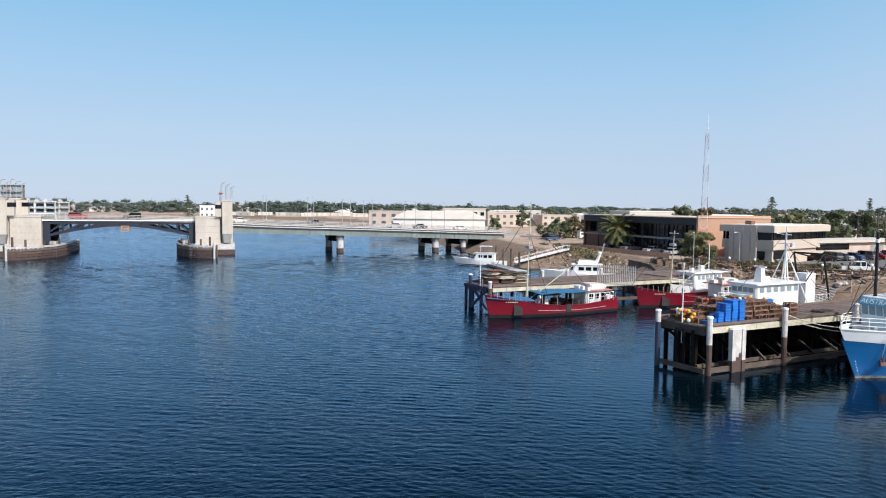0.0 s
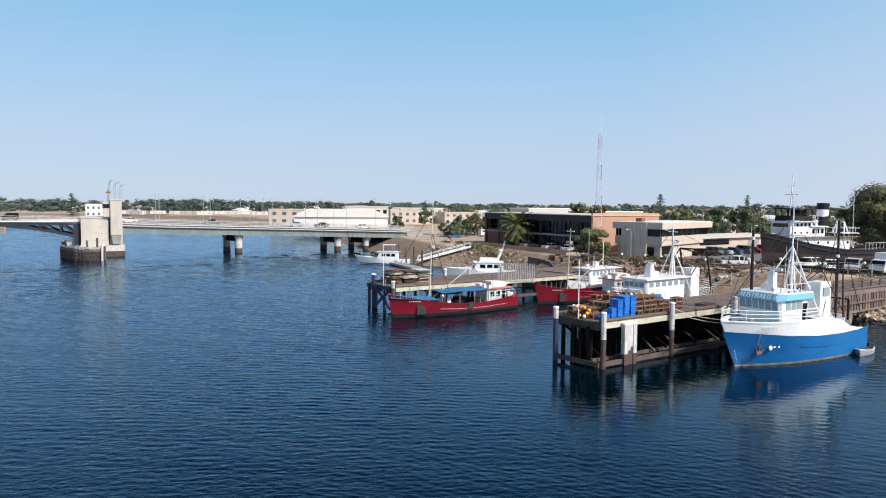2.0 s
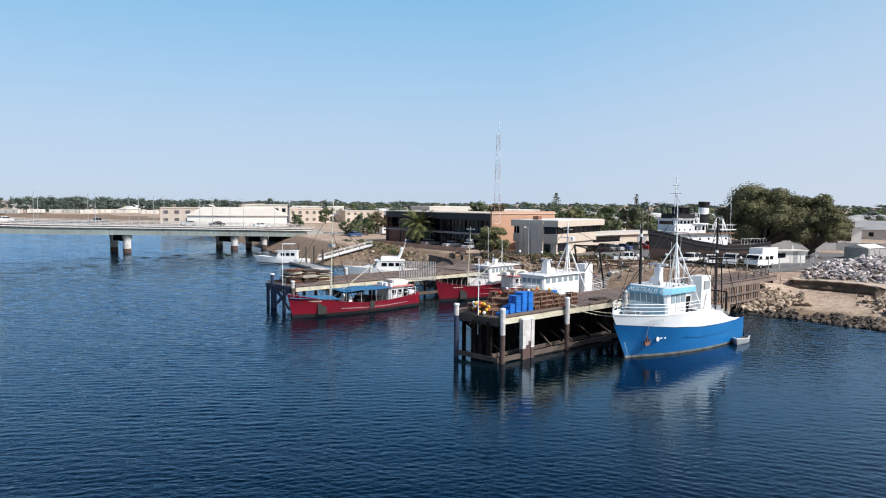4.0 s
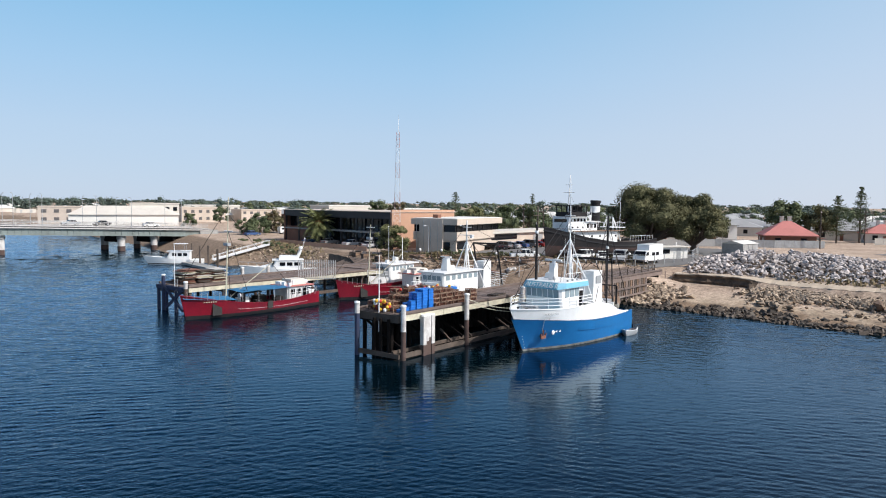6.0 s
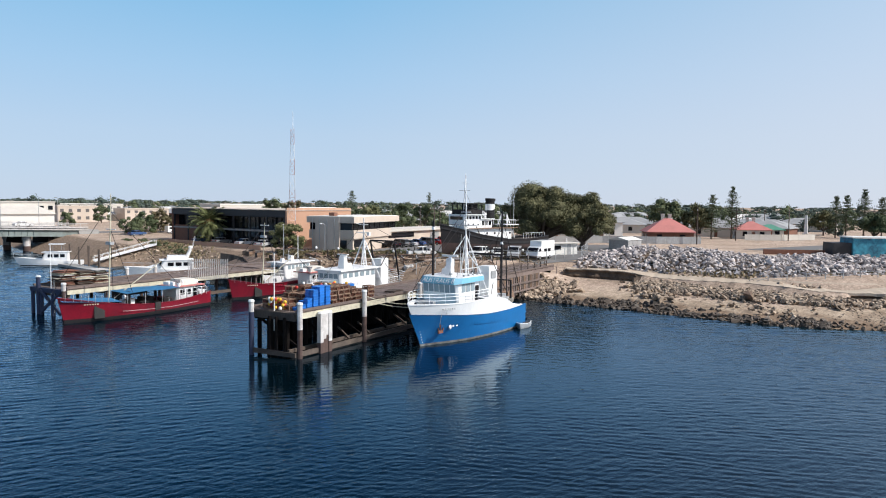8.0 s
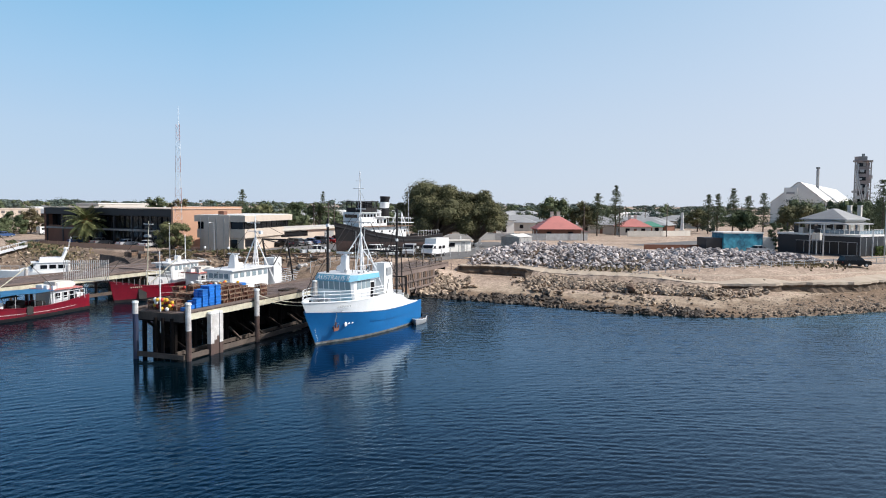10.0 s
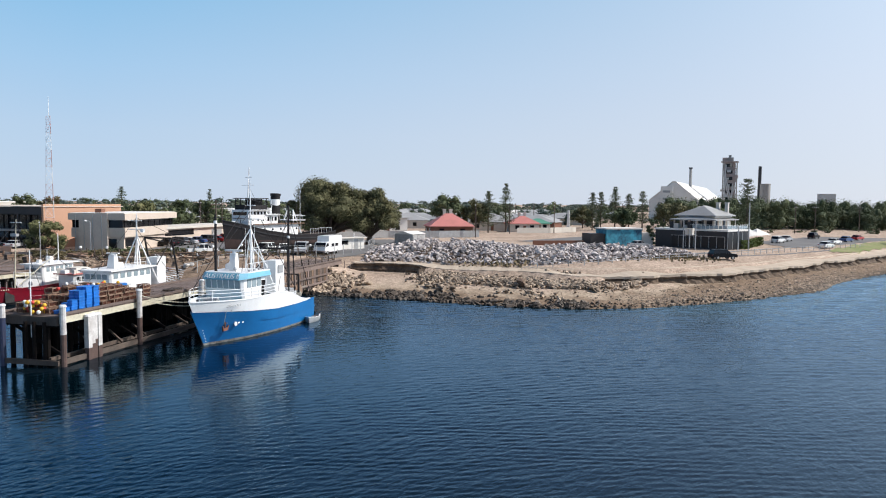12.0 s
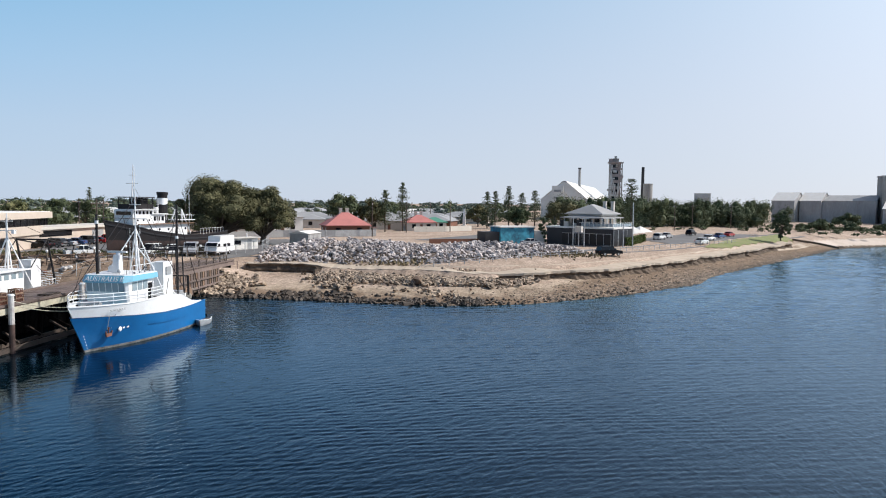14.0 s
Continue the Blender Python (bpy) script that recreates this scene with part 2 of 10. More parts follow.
WHITE_PAINT = material("white_boat_paint", (0.82, 0.82, 0.82), (0.55, 0.52, 0.48), rough=0.4, grain=5, stain=0.6, amount=0.18, bump=0.04)
PALE_BLUE = material("pale_blue_paint", (0.17, 0.43, 0.56), (0.12, 0.33, 0.44), rough=0.5, grain=5, stain=0.8, amount=0.25, bump=0.05)
RED_HULL = material("red_hull_paint", (0.21, 0.006, 0.018), (0.085, 0.006, 0.014), rough=0.28, grain=3, stain=0.5, amount=0.35, bump=0.06)
BOOT_TOP = material("fouled_boot_top", (0.32, 0.30, 0.27), (0.08, 0.07, 0.06), rough=0.8, grain=5, stain=1.0, amount=0.5)
BLACK_PAINT = material("black_paint", (0.014, 0.014, 0.017), (0.035, 0.028, 0.025), rough=0.6, grain=5, stain=0.6, spec=0.2)
GREY_METAL = material("galvanised_metal", (0.48, 0.49, 0.50), (0.30, 0.29, 0.28), rough=0.5, metal=0.5, grain=9, stain=1.5)
TRAP_NET = material("rusty_trap_mesh", (0.17, 0.065, 0.04), (0.07, 0.035, 0.028), rough=0.9, grain=14, stain=1.5, vary=0.4)
TRAP_WOOD = material("trap_slats", (0.26, 0.165, 0.11), (0.11, 0.075, 0.055), rough=0.9, grain=10, stain=1.2, vary=0.35)
BLUE_BIN = material("blue_plastic", (0.015, 0.17, 0.56), (0.012, 0.11, 0.40), rough=0.45, grain=4, stain=1.0, vary=0.2)
BLUE_TARP = material("blue_tarpaulin", (0.035, 0.17, 0.33), (0.02, 0.10, 0.22), rough=0.6, grain=2.5, stain=0.9, bump=0.3)
CONCRETE = material("cream_concrete", (0.58, 0.52, 0.45), (0.38, 0.33, 0.28), rough=0.85, grain=3, stain=0.25, amount=0.4, stretch=(1, 1, 0.35))
GREY_CONCRETE = material("grey_concrete", (0.34, 0.34, 0.33), (0.2, 0.19, 0.18), rough=0.85, grain=3, stain=0.2, amount=0.45, stretch=(1, 1, 0.4))
STEEL_GREEN = material("grey_green_girder", (0.21, 0.25, 0.24), (0.12, 0.13, 0.12), rough=0.6, grain=4, stain=0.3, stretch=(1, 1, 0.4))
STEEL_DARK = material("dark_blue_steel", (0.010, 0.017, 0.034), (0.022, 0.022, 0.028), rough=0.6, grain=4, stain=0.4)
ASPHALT = material("asphalt", (0.16, 0.155, 0.155), (0.10, 0.10, 0.10), rough=0.9, grain=6, stain=0.12, amount=0.4, bump=0.2)
CONC_PATH = material("pale_path", (0.50, 0.415, 0.325), (0.36, 0.285, 0.215), rough=0.9, grain=5, stain=0.3, amount=0.4, bump=0.2)
SALMON = material("salmon_brick", (0.52, 0.31, 0.21), (0.42, 0.24, 0.16), rough=0.9, grain=5, stain=0.2, amount=0.35)
DARK_CLAD = material("charcoal_cladding", (0.024, 0.024, 0.029), (0.016, 0.016, 0.018), rough=0.6, grain=3, stain=0.3)
TAUPE = material("taupe_render", (0.62, 0.52, 0.44), (0.47, 0.39, 0.33), rough=0.85, grain=4, stain=0.3)
BEIGE = material("beige_render", (0.60, 0.51, 0.43), (0.47, 0.39, 0.32), rough=0.85, grain=4, stain=0.3)
CREAM_WALL = material("cream_wall", (0.62, 0.585, 0.53), (0.48, 0.44, 0.39), rough=0.85, grain=3, stain=0.2)
WHITE_ROOF = material("white_metal_roof", (0.78, 0.76, 0.72), (0.60, 0.56, 0.50), rough=0.5, grain=3, stain=0.25, amount=0.25)
GREY_ROOF = material("grey_iron_roof", (0.36, 0.36, 0.36), (0.24, 0.24, 0.24), rough=0.55, grain=3, stain=0.3)
RED_ROOF = material("faded_red_roof", (0.52, 0.19, 0.17), (0.38, 0.15, 0.13), rough=0.7, grain=4, stain=0.4)
BROWN_BRICK = material("red_brown_brick", (0.22, 0.10, 0.065), (0.14, 0.065, 0.045), rough=0.9, grain=6, stain=0.5)
GREEN_ROOF = material("green_metal_roof", (0.09, 0.28, 0.20), (0.06, 0.2, 0.15), rough=0.6, grain=3, stain=0.4)
DARK_GLASS = glass_material("dark_window_glass", (0.008, 0.009, 0.012))
# sky reflection put into the panes' own pale tint
CABIN_GLASS = glass_material("sky_tinted_glass", (0.25, 0.31, 0.34), 0.12)
RUBBER = material("black_rubber", (0.02, 0.02, 0.02), (0.04, 0.035, 0.03), rough=0.8, grain=8, stain=2)
PALE_ROCK = material("pale_quarry_rock", (0.52, 0.47, 0.45), (0.25, 0.215, 0.205), rough=0.9, grain=3, stain=0.9, amount=0.45, bump=0.5, vary=0.42)
TAN_ROCK = material("tan_beach_rubble", (0.45, 0.35, 0.26), (0.085, 0.062, 0.045), rough=0.9, grain=3, stain=0.8, amount=0.55, bump=0.5, vary=0.45)
WET_ROCK = material("wet_dark_rubble", (0.085, 0.063, 0.046), (0.045, 0.034, 0.026), rough=0.7, grain=3, stain=0.9, amount=0.5, bump=0.5, vary=0.4)
BARK = material("tree_bark", (0.12, 0.09, 0.07), (0.06, 0.045, 0.035), rough=0.95, grain=6, stain=1.5, bump=0.5)
LEAF_FIG = leaf_material("fig_leaves", (0.078, 0.082, 0.042), (0.17, 0.155, 0.078))
LEAF_GUM = leaf_material("olive_leaves", (0.066, 0.088, 0.045), (0.125, 0.14, 0.075), 0.05)
# distance haze put into the far leaves as a greyer blue-green
LEAF_FAR = leaf_material("haze_blue_leaves", (0.058, 0.082, 0.070), (0.11, 0.135, 0.112), 0.02)
LEAF_PINE = leaf_material("pine_needles", (0.062, 0.084, 0.046), (0.12, 0.135, 0.075))
LEAF_PALM = leaf_material("palm_fronds", (0.10, 0.125, 0.05), (0.20, 0.19, 0.085))
LEAF_BRIGHT = leaf_material("bright_shrub_leaves", (0.06, 0.095, 0.025), (0.12, 0.15, 0.05))
DRY_GRASS = leaf_material("dry_grass", (0.27, 0.21, 0.13), (0.17, 0.14, 0.08))
# brown earth with the crust's overhang shade darkened into it
CUT_EARTH = material("shade_darkened_earth", (0.15, 0.105, 0.072), (0.05, 0.034, 0.024), rough=0.95, grain=3, stain=0.6, amount=0.5, bump=0.6)
# near-black: shade under the jetty and bridge decks put into the colour
SHADE_BLACK = material("shade_black", (0.014, 0.011, 0.010), (0.006, 0.005, 0.005), rough=0.9, grain=8, stain=1.0, spec=0.08)
PALE_SAND = material("pale_dry_sand", (0.58, 0.49, 0.42), (0.44, 0.36, 0.29), rough=0.95, grain=3, stain=0.2, amount=0.4, bump=0.2)
DRY_BRUSH = leaf_material("dry_brush", (0.16, 0.125, 0.07), (0.09, 0.085, 0.045))
LEAF_OLIVE = leaf_material("yellow_olive_leaves", (0.115, 0.125, 0.055), (0.18, 0.17, 0.085))
FROND_BASE = material("orange_frond_bases", (0.36, 0.17, 0.055), (0.2, 0.10, 0.04), rough=0.9, grain=6)
LAWN = material("mown_lawn", (0.16, 0.20, 0.055), (0.24, 0.22, 0.10), rough=0.9, grain=8, stain=0.2, amount=0.5, bump=0.4)

# ---- building tools ----
class Shape:
    """Vertices and faces of one mesh."""

    def __init__(self):
        self.v, self.f = [], []

    def add(self, verts, faces):
        o = len(self.v)
        self.v += [tuple(p) for p in verts]
        self.f += [tuple(o + i for i in q) for q in faces]
        return self

    def box(self, x, y, z, sx, sy, sz, rz=0.0, taper=1.0):
        """A box by the middle of its base."""
        c, s = math.cos(radians(rz)), math.sin(radians(rz))
        vs = []
        for k, zz in ((1, 0), (taper, sz)):
            for a, b in ((-1, -1), (1, -1), (1, 1), (-1, 1)):
                px, py = a * sx / 2 * k, b * sy / 2 * k
                vs.append((x + px * c - py * s, y + px * s + py * c, z + zz))
        return self.add(vs, [(3, 2, 1, 0), (4, 5, 6, 7), (0, 1, 5, 4), (1, 2, 6, 5), (2, 3, 7, 6), (3, 0, 4, 7)])

    def beam(self, p, q, w, h=None):
        """A square bar between two points."""
        p, q, h = Vector(p), Vector(q), h or w
        d = (q - p).normalized()
        side = d.cross(Vector((0, 0, 1)))
        side = side.normalized() if side.length > 1e-4 else Vector((1, 0, 0))
        up = side.cross(d).normalized()
        vs = [e + side * (a * w / 2) + up * (b * h / 2) for e in (p, q) for a, b in ((-1, -1), (1, -1), (1, 1), (-1, 1))]
        return self.add(vs, [(3, 2, 1, 0), (4, 5, 6, 7), (0, 1, 5, 4), (1, 2, 6, 5), (2, 3, 7, 6), (3, 0, 4, 7)])

    def rod(self, p, q, r, r2=None, n=8, cap=True):
        p, q, r2 = Vector(p), Vector(q), r if r2 is None else r2
        d = (q - p).normalized()
        a = d.orthogonal().normalized()
        b = d.cross(a)
        ring = [(math.cos(2 * math.pi * i / n), math.sin(2 * math.pi * i / n)) for i in range(n)]
        vs = [p + (a * c + b * s) * r for c, s in ring] + [q + (a * c + b * s) * r2 for c, s in ring]
        fs = [(i, (i + 1) % n, n + (i + 1) % n, n + i) for i in range(n)]
        if cap:
            fs += [tuple(range(n))[::-1], tuple(range(n, 2 * n))]
        return self.add(vs, fs)

    def sweep(self, pts, profile):
        """A profile carried along a line as one unbroken skin; the profile is given as (sideways, upwards)."""
        pts, n, vs = [Vector(p) for p in pts], len(profile), []
        for i, p in enumerate(pts):
            d = (pts[min(len(pts) - 1, i + 1)] - pts[max(0, i - 1)]).normalized()
            side = d.cross(Vector((0, 0, 1)))
            side = side.normalized() if side.length > 1e-3 else Vector((1, 0, 0))
            up = side.cross(d).normalized()
            vs += [p + side * a + up * b for a, b in profile]
        fs = [(i * n + j, i * n + (j + 1) % n, (i + 1) * n + (j + 1) % n, (i + 1) * n + j) for i in range(len(pts) - 1) for j in range(n)]
        e = (len(pts) - 1) * n
        return self.add(vs, fs + [tuple(range(n))[::-1], tuple(range(e, e + n))])

    def line(self, pts, r, n=5):
        return self.sweep(pts, [(r * math.cos(2 * math.pi * k / n), r * math.sin(2 * math.pi * k / n)) for k in range(n)])

    def bar(self, pts, w, h):
        return self.sweep(pts, [(-w / 2, -h / 2), (w / 2, -h / 2), (w / 2, h / 2), (-w / 2, h / 2)])

    def prism(self, poly, z0, z1):
        """A flat outline (anticlockwise) raised from z0 to z1."""
        n = len(poly)
        vs = [(*p[:2], z0) for p in poly] + [(*p[:2], z1) for p in poly]
        return self.add(vs, [tuple(range(n))[::-1], tuple(range(n, 2 * n))] + [(i, (i + 1) % n, n + (i + 1) % n, n + i) for i in range(n)])

    def slab(self, outline, y0, y1):
        """An outline in x and z, made thick from y0 to y1."""
        n = len(outline)
        vs = [(x, y0, z) for x, z in outline] + [(x, y1, z) for x, z in outline]
        return self.add(vs, [tuple(range(n)), tuple(range(n, 2 * n))[::-1]] + [(i, n + i, n + (i + 1) % n, (i + 1) % n) for i in range(n)])

    def ball(self, x, y, z, rx, ry=None, rz=None, n=8, m=5):
        ry, rz = ry or rx, rz or rx
        vs = [(x, y, z - rz)]
        for j in range(1, m):
            t = math.pi * j / m
            vs += [(x + rx * math.sin(t) * math.cos(2 * math.pi * i / n), y + ry * math.sin(t) * math.sin(2 * math.pi * i / n), z - rz * math.cos(t)) for i in range(n)]
        vs.append((x, y, z + rz))
        fs = [(0, 1 + (i + 1) % n, 1 + i) for i in range(n)]
        for j in range(m - 2):
            fs += [(1 + j * n + i, 1 + j * n + (i + 1) % n, 1 + (j + 1) * n + (i + 1) % n, 1 + (j + 1) * n + i) for i in range(n)]
        e = len(vs) - 1
        fs += [(e, 1 + (m - 2) * n + i, 1 + (m - 2) * n + (i + 1) % n) for i in range(n)]
        return self.add(vs, fs)

    def mesh(self, name, mat, smooth=False):
        me = bpy.data.meshes.new(name)
        me.from_pydata(self.v, [], self.f)
        me.materials.append(mat)
        if smooth:
            me.shade_smooth()
        return me


def part(name, shape, mat, parent=None, label="", smooth=False):
    ob = new(name, shape.mesh(name, mat, smooth))
    ob.parent = parent
    return tagged(ob, label) if label else ob


def piece(name, mesh, parent, m):
    """One more object on a mesh that is there already."""
    ob = new(name, mesh)
    ob.parent, ob.matrix_basis = parent, m
    return ob


def thing(name, label, category, x=0.0, y=0.0, z=0.0, rz=0.0, group="", kind=""):
    ob = new(name)
    ob.empty_display_size = 0.5
    ob.matrix_basis = pose(x, y, z, 0, 0, rz)
    return tagged(ob, label, category, group, kind)


def structure(name, shape, mat, label, category="", smooth=False, kind="structure"):
    return tagged(part(name, shape, mat, None, "", smooth), label, category or name.split("_")[0], "", kind)


rnd = random.Random(7)


def between(a, b, k):
    return tuple(p + (q - p) * k for p, q in zip(a, b))

# ---- ground and water ----
SHORE = [(4500, -900), (600, -130), (310, -38), (280, -17.5), (263, -6.5), (249, -1.5), (221, 3.1), (201, 7.0), (184, 10.0), (152, 16.5), (138, 18.4), (125.6, 18.2), (110, 23.4), (98.5, 28.2), (89.4, 32.8),
         (83.8, 38.3), (80, 44.5), (77.7, 51.8), (76.5, 57.6), (74.9, 64.2), (71.8, 71), (70.7, 77), (67, 88), (60, 98), (52, 107), (46, 113), (43, 122),
         (42, 135), (40, 150), (36, 156), (30, 161), (27, 174), (25, 190), (24, 205), (22, 230), (12, 290), (-5, 370), (-40, 480), (-120, 560),
         (-300, 610), (-700, 640), (-4500, 500)]
LAND = SHORE + [(-4500, 4500), (4500, 4500)]
FLAT = 4.2


def shore_distance(x, y):
    """Metres from the water's edge, positive on land."""
    x, y = np.asarray(x, float), np.asarray(y, float)
    best = np.full(x.shape, 1e9)
    inside = np.zeros(x.shape, bool)
    for (ax, ay), (bx, by) in zip(LAND, LAND[1:] + LAND[:1]):
        dx, dy = bx - ax, by - ay
        k = np.clip(((x - ax) * dx + (y - ay) * dy) / (dx * dx + dy * dy), 0, 1)
        best = np.minimum(best, np.hypot(x - ax - k * dx, y - ay - k * dy))
        if ay != by:
            inside ^= ((ay > y) != (by > y)) & (x < ax + (y - ay) * dx / dy)
    return np.where(inside, best, -best)


CUT = [(72, 95), (80, 90), (87, 84), (91.5, 75.5), (93.8, 66), (96.3, 56), (97.6, 46.5), (103, 39.3), (112, 32.8), (127, 27.8), (140, 24.8), (157, 21.4),
       (180, 16.7), (201, 13.4), (226, 9.0), (262, 1.5), (300, -16), (640, -110), (4500, -850)]     # foot of the low cut bank above the beach
BANK = ([-400, -10, -2, 0, 3, 6, 9, 11], [-5, -3.5, -0.9, 0.0, 1.4, 2.9, 3.9, FLAT])


def beyond_cut(x, y):
    """Metres behind the cut bank, negative on the beach."""
    ring = CUT + [(4500, 4500), (-4500, 4500), (-4500, 900), (20, 150)]
    best, inside = np.full(x.shape, 1e9), np.zeros(x.shape, bool)
    for i, ((ax, ay), (bx, by)) in enumerate(zip(ring, ring[1:] + ring[:1])):
        dx, dy = bx - ax, by - ay
        k = np.clip(((x - ax) * dx + (y - ay) * dy) / (dx * dx + dy * dy), 0, 1)
        if i < len(CUT) - 1:
            best = np.minimum(best, np.hypot(x - ax - k * dx, y - ay - k * dy))
        if ay != by:
            inside ^= ((ay > y) != (by > y)) & (x < ax + (y - ay) * dx / dy)
    return np.where(inside, best, -best)


def height(x, y):
    x, y = np.asarray(x, float), np.asarray(y, float)
    d, e = shore_distance(x, y), beyond_cut(x, y)
    wob = 0.5 * np.sin(x * 0.31 + 1.3 * np.sin(y * 0.23)) + 0.35 * np.sin(y * 0.57 + x * 0.21)
    e = e + np.where(np.abs(e) < 6, wob * 0.5, 0)
    share = np.clip(d / np.maximum(0.1, d - np.minimum(e, 0)), 0, 1)
    sand = np.where(d > 0, (1.75 - 0.4 * np.clip((x - 100) / 15, 0, 1) + 1.3 * np.clip((x - 225) / 15, 0, 1)) * share ** 0.9 + 0.05 * wob * np.clip(d / 2, 0, 1) * (1 - share), np.interp(d, [-400, -12, -3, 0], [-5, -3.5, -1.0, 0.0]))
    foot = 1.75 - 0.4 * np.clip((x - 100) / 15, 0, 1) + 1.3 * np.clip((x - 225) / 15, 0, 1)
    rise = np.interp(e, [0, 1.3, 2.6, 3.2, 6, 9, 12], [0, 0.05, 0.78, 1.0, 1.32, 1.6, 1.75])      # 1 at the crust's inner edge
    beach = np.where(e > 0, np.where(rise < 1, foot + (3.15 - foot) * rise, 3.15 + (FLAT - 3.15) * (rise - 1) / 0.75), sand)
    k = np.clip((x * 0.35 - y + 62) / 10, 0, 1)          # 1 along the beach, 0 along the boat yard's bank
    z = k * beach + (1 - k) * np.interp(d + 0.25 * wob, *BANK)
    return z + np.where((d > 30) & (d < 60), 0.05 * np.sin(x * 1.9 + y) * np.sin(y * 1.3 - x * 0.7), 0)


def spread(lo, hi, step, end_lo, end_hi):
    xs = list(np.arange(lo, hi, step))
    s = step
    while xs[-1] < end_hi:
        s *= 1.16
        xs.append(xs[-1] + s)
    s = step
    while xs[0] > end_lo:
        s *= 1.16
        xs.insert(0, xs[0] - s)
    return np.array(xs)


gx, gy = spread(20, 296, 1.1, -4400, 4400), spread(-26, 180, 1.1, -700, 4400)
GX, GY = np.meshgrid(gx, gy)
GZ = height(GX, GY)
grid = Shape()
grid.v = list(zip(GX.ravel().tolist(), GY.ravel().tolist(), GZ.ravel().tolist()))
nx = len(gx)
grid.f = [(j * nx + i, j * nx + i + 1, (j + 1) * nx + i + 1, (j + 1) * nx + i) for j in range(len(gy) - 1) for i in range(nx - 1)]
structure("ground", grid, EARTH, "tan bare earth, sandy beach and dark mud at the tide line", "ground", smooth=True)
# water: one sheet, with small wind waves where it is open and near
ang = np.concatenate([np.arange(-36, 100, 0.3), np.arange(100, 324, 7.0)])
rad = np.concatenate([[4.0, 12.0, 20.0], np.exp(np.arange(math.log(25), math.log(520), 0.0036)), [600, 800, 1200, 2000, 4300]])
RA, AN = np.meshgrid(rad, np.radians(ang), indexing="ij")
WX, WY = RA * np.sin(AN), RA * np.cos(AN)
WZ = np.zeros_like(WX)
wgen = np.random.RandomState(12)
gap = 0.0036 * RA
for wave in (0.26, 0.34, 0.45, 0.62, 0.85, 1.15, 1.6, 2.2, 3.0, 4.2, 6.0, 8.5, 12.0):
    show = np.clip((wave / gap - 2.2) / 1.2, 0, 1) * np.clip((6.6 - wave / gap) / 2.0, 0.05, 1)
    for j in range(5):
        way = radians(31 + wgen.uniform(-30, 30))
        lam = wave * wgen.uniform(0.85, 1.18)
        ph = wgen.uniform(0, 6.283)
        arg = 2 * math.pi / lam * (WX * math.sin(way) + WY * math.cos(way)) + ph
        gust = 0.65 + 0.35 * np.sin(WX * 0.06 * wgen.uniform(0.6, 1.4) + ph) * np.sin(WY * 0.05 * wgen.uniform(0.6, 1.4) + 2 * ph)
        WZ += show * gust * (0.0100 + 0.0020 * np.clip((RA - 60) / 90, 0, 1)) * lam * np.sin(arg + 0.5 * np.sin(arg * 0.37 + ph))
WZ *= np.clip((330 - RA) / 150, 0.45, 1)
WZ *= 1 - 0.78 * np.exp(-(((WX - 36) / 28) ** 2 + ((WY - 52) / 26) ** 2) ** 2)        # sheltered before the jetties
WZ *= np.clip((RA - 22) / 6, 0, 1) * np.clip((560 - RA) / 60, 0, 1) * (np.degrees(AN) < 100)
nr, na = RA.shape
sea = Shape()
sea.v = [(0, 0, 0)] + list(zip(WX.ravel().tolist(), WY.ravel().tolist(), WZ.ravel().tolist()))
sea.f = [(0, 1 + (i + 1) % na, 1 + i) for i in range(na)]
sea.f += [(1 + j * na + i, 1 + j * na + (i + 1) % na, 1 + (j + 1) * na + (i + 1) % na, 1 + (j + 1) * na + i) for j in range(nr - 1) for i in range(na)]
water = structure("water", sea, WATER, "dark blue river water with small wind ripples", "water", smooth=True)
# how far the sandy bed rises towards the beach
shoal = np.clip(1 + shore_distance(WX, WY) / 22.0, 0, 1) * np.clip((WX - 78) / 15, 0, 1)
water.data.attributes.new("shallow", "FLOAT", "POINT").data.foreach_set("value", np.concatenate([[0.0], shoal.ravel()]).astype(np.float32))


def strip(points, width, lift, step=4.0):
    """A ribbon that follows the ground along a line."""
    s, left, right = Shape(), [], []
    line = []
    for a, b in zip(points, points[1:]):
        n = max(1, int(math.dist(a, b) / step))
        line += [between(a, b, i / n) for i in range(n)]
    line.append(points[-1])
    for i, p in enumerate(line):
        a, b = line[max(0, i - 1)], line[min(len(line) - 1, i + 1)]
        d = Vector((b[0] - a[0], b[1] - a[1], 0)).normalized()
        nrm = Vector((-d.y, d.x, 0)) * width / 2
        for store, sg in ((left, 1), (right, -1)):
            x, y = p[0] + nrm.x * sg, p[1] + nrm.y * sg
            store.append((x, y, float(height(x, y)) + lift))
    k = len(line)
    s.add(left + right, [(i, k + i, k + i + 1, i + 1) for i in range(k - 1)])
    low = [(x, y, z - 0.35) for x, y, z in left + right]
    s.add(left + low[:k], [(i, i + 1, k + i + 1, k + i) for i in range(k - 1)])
    s.add(right + low[k:], [(i, k + i, k + i + 1, i + 1) for i in range(k - 1)])
    return s


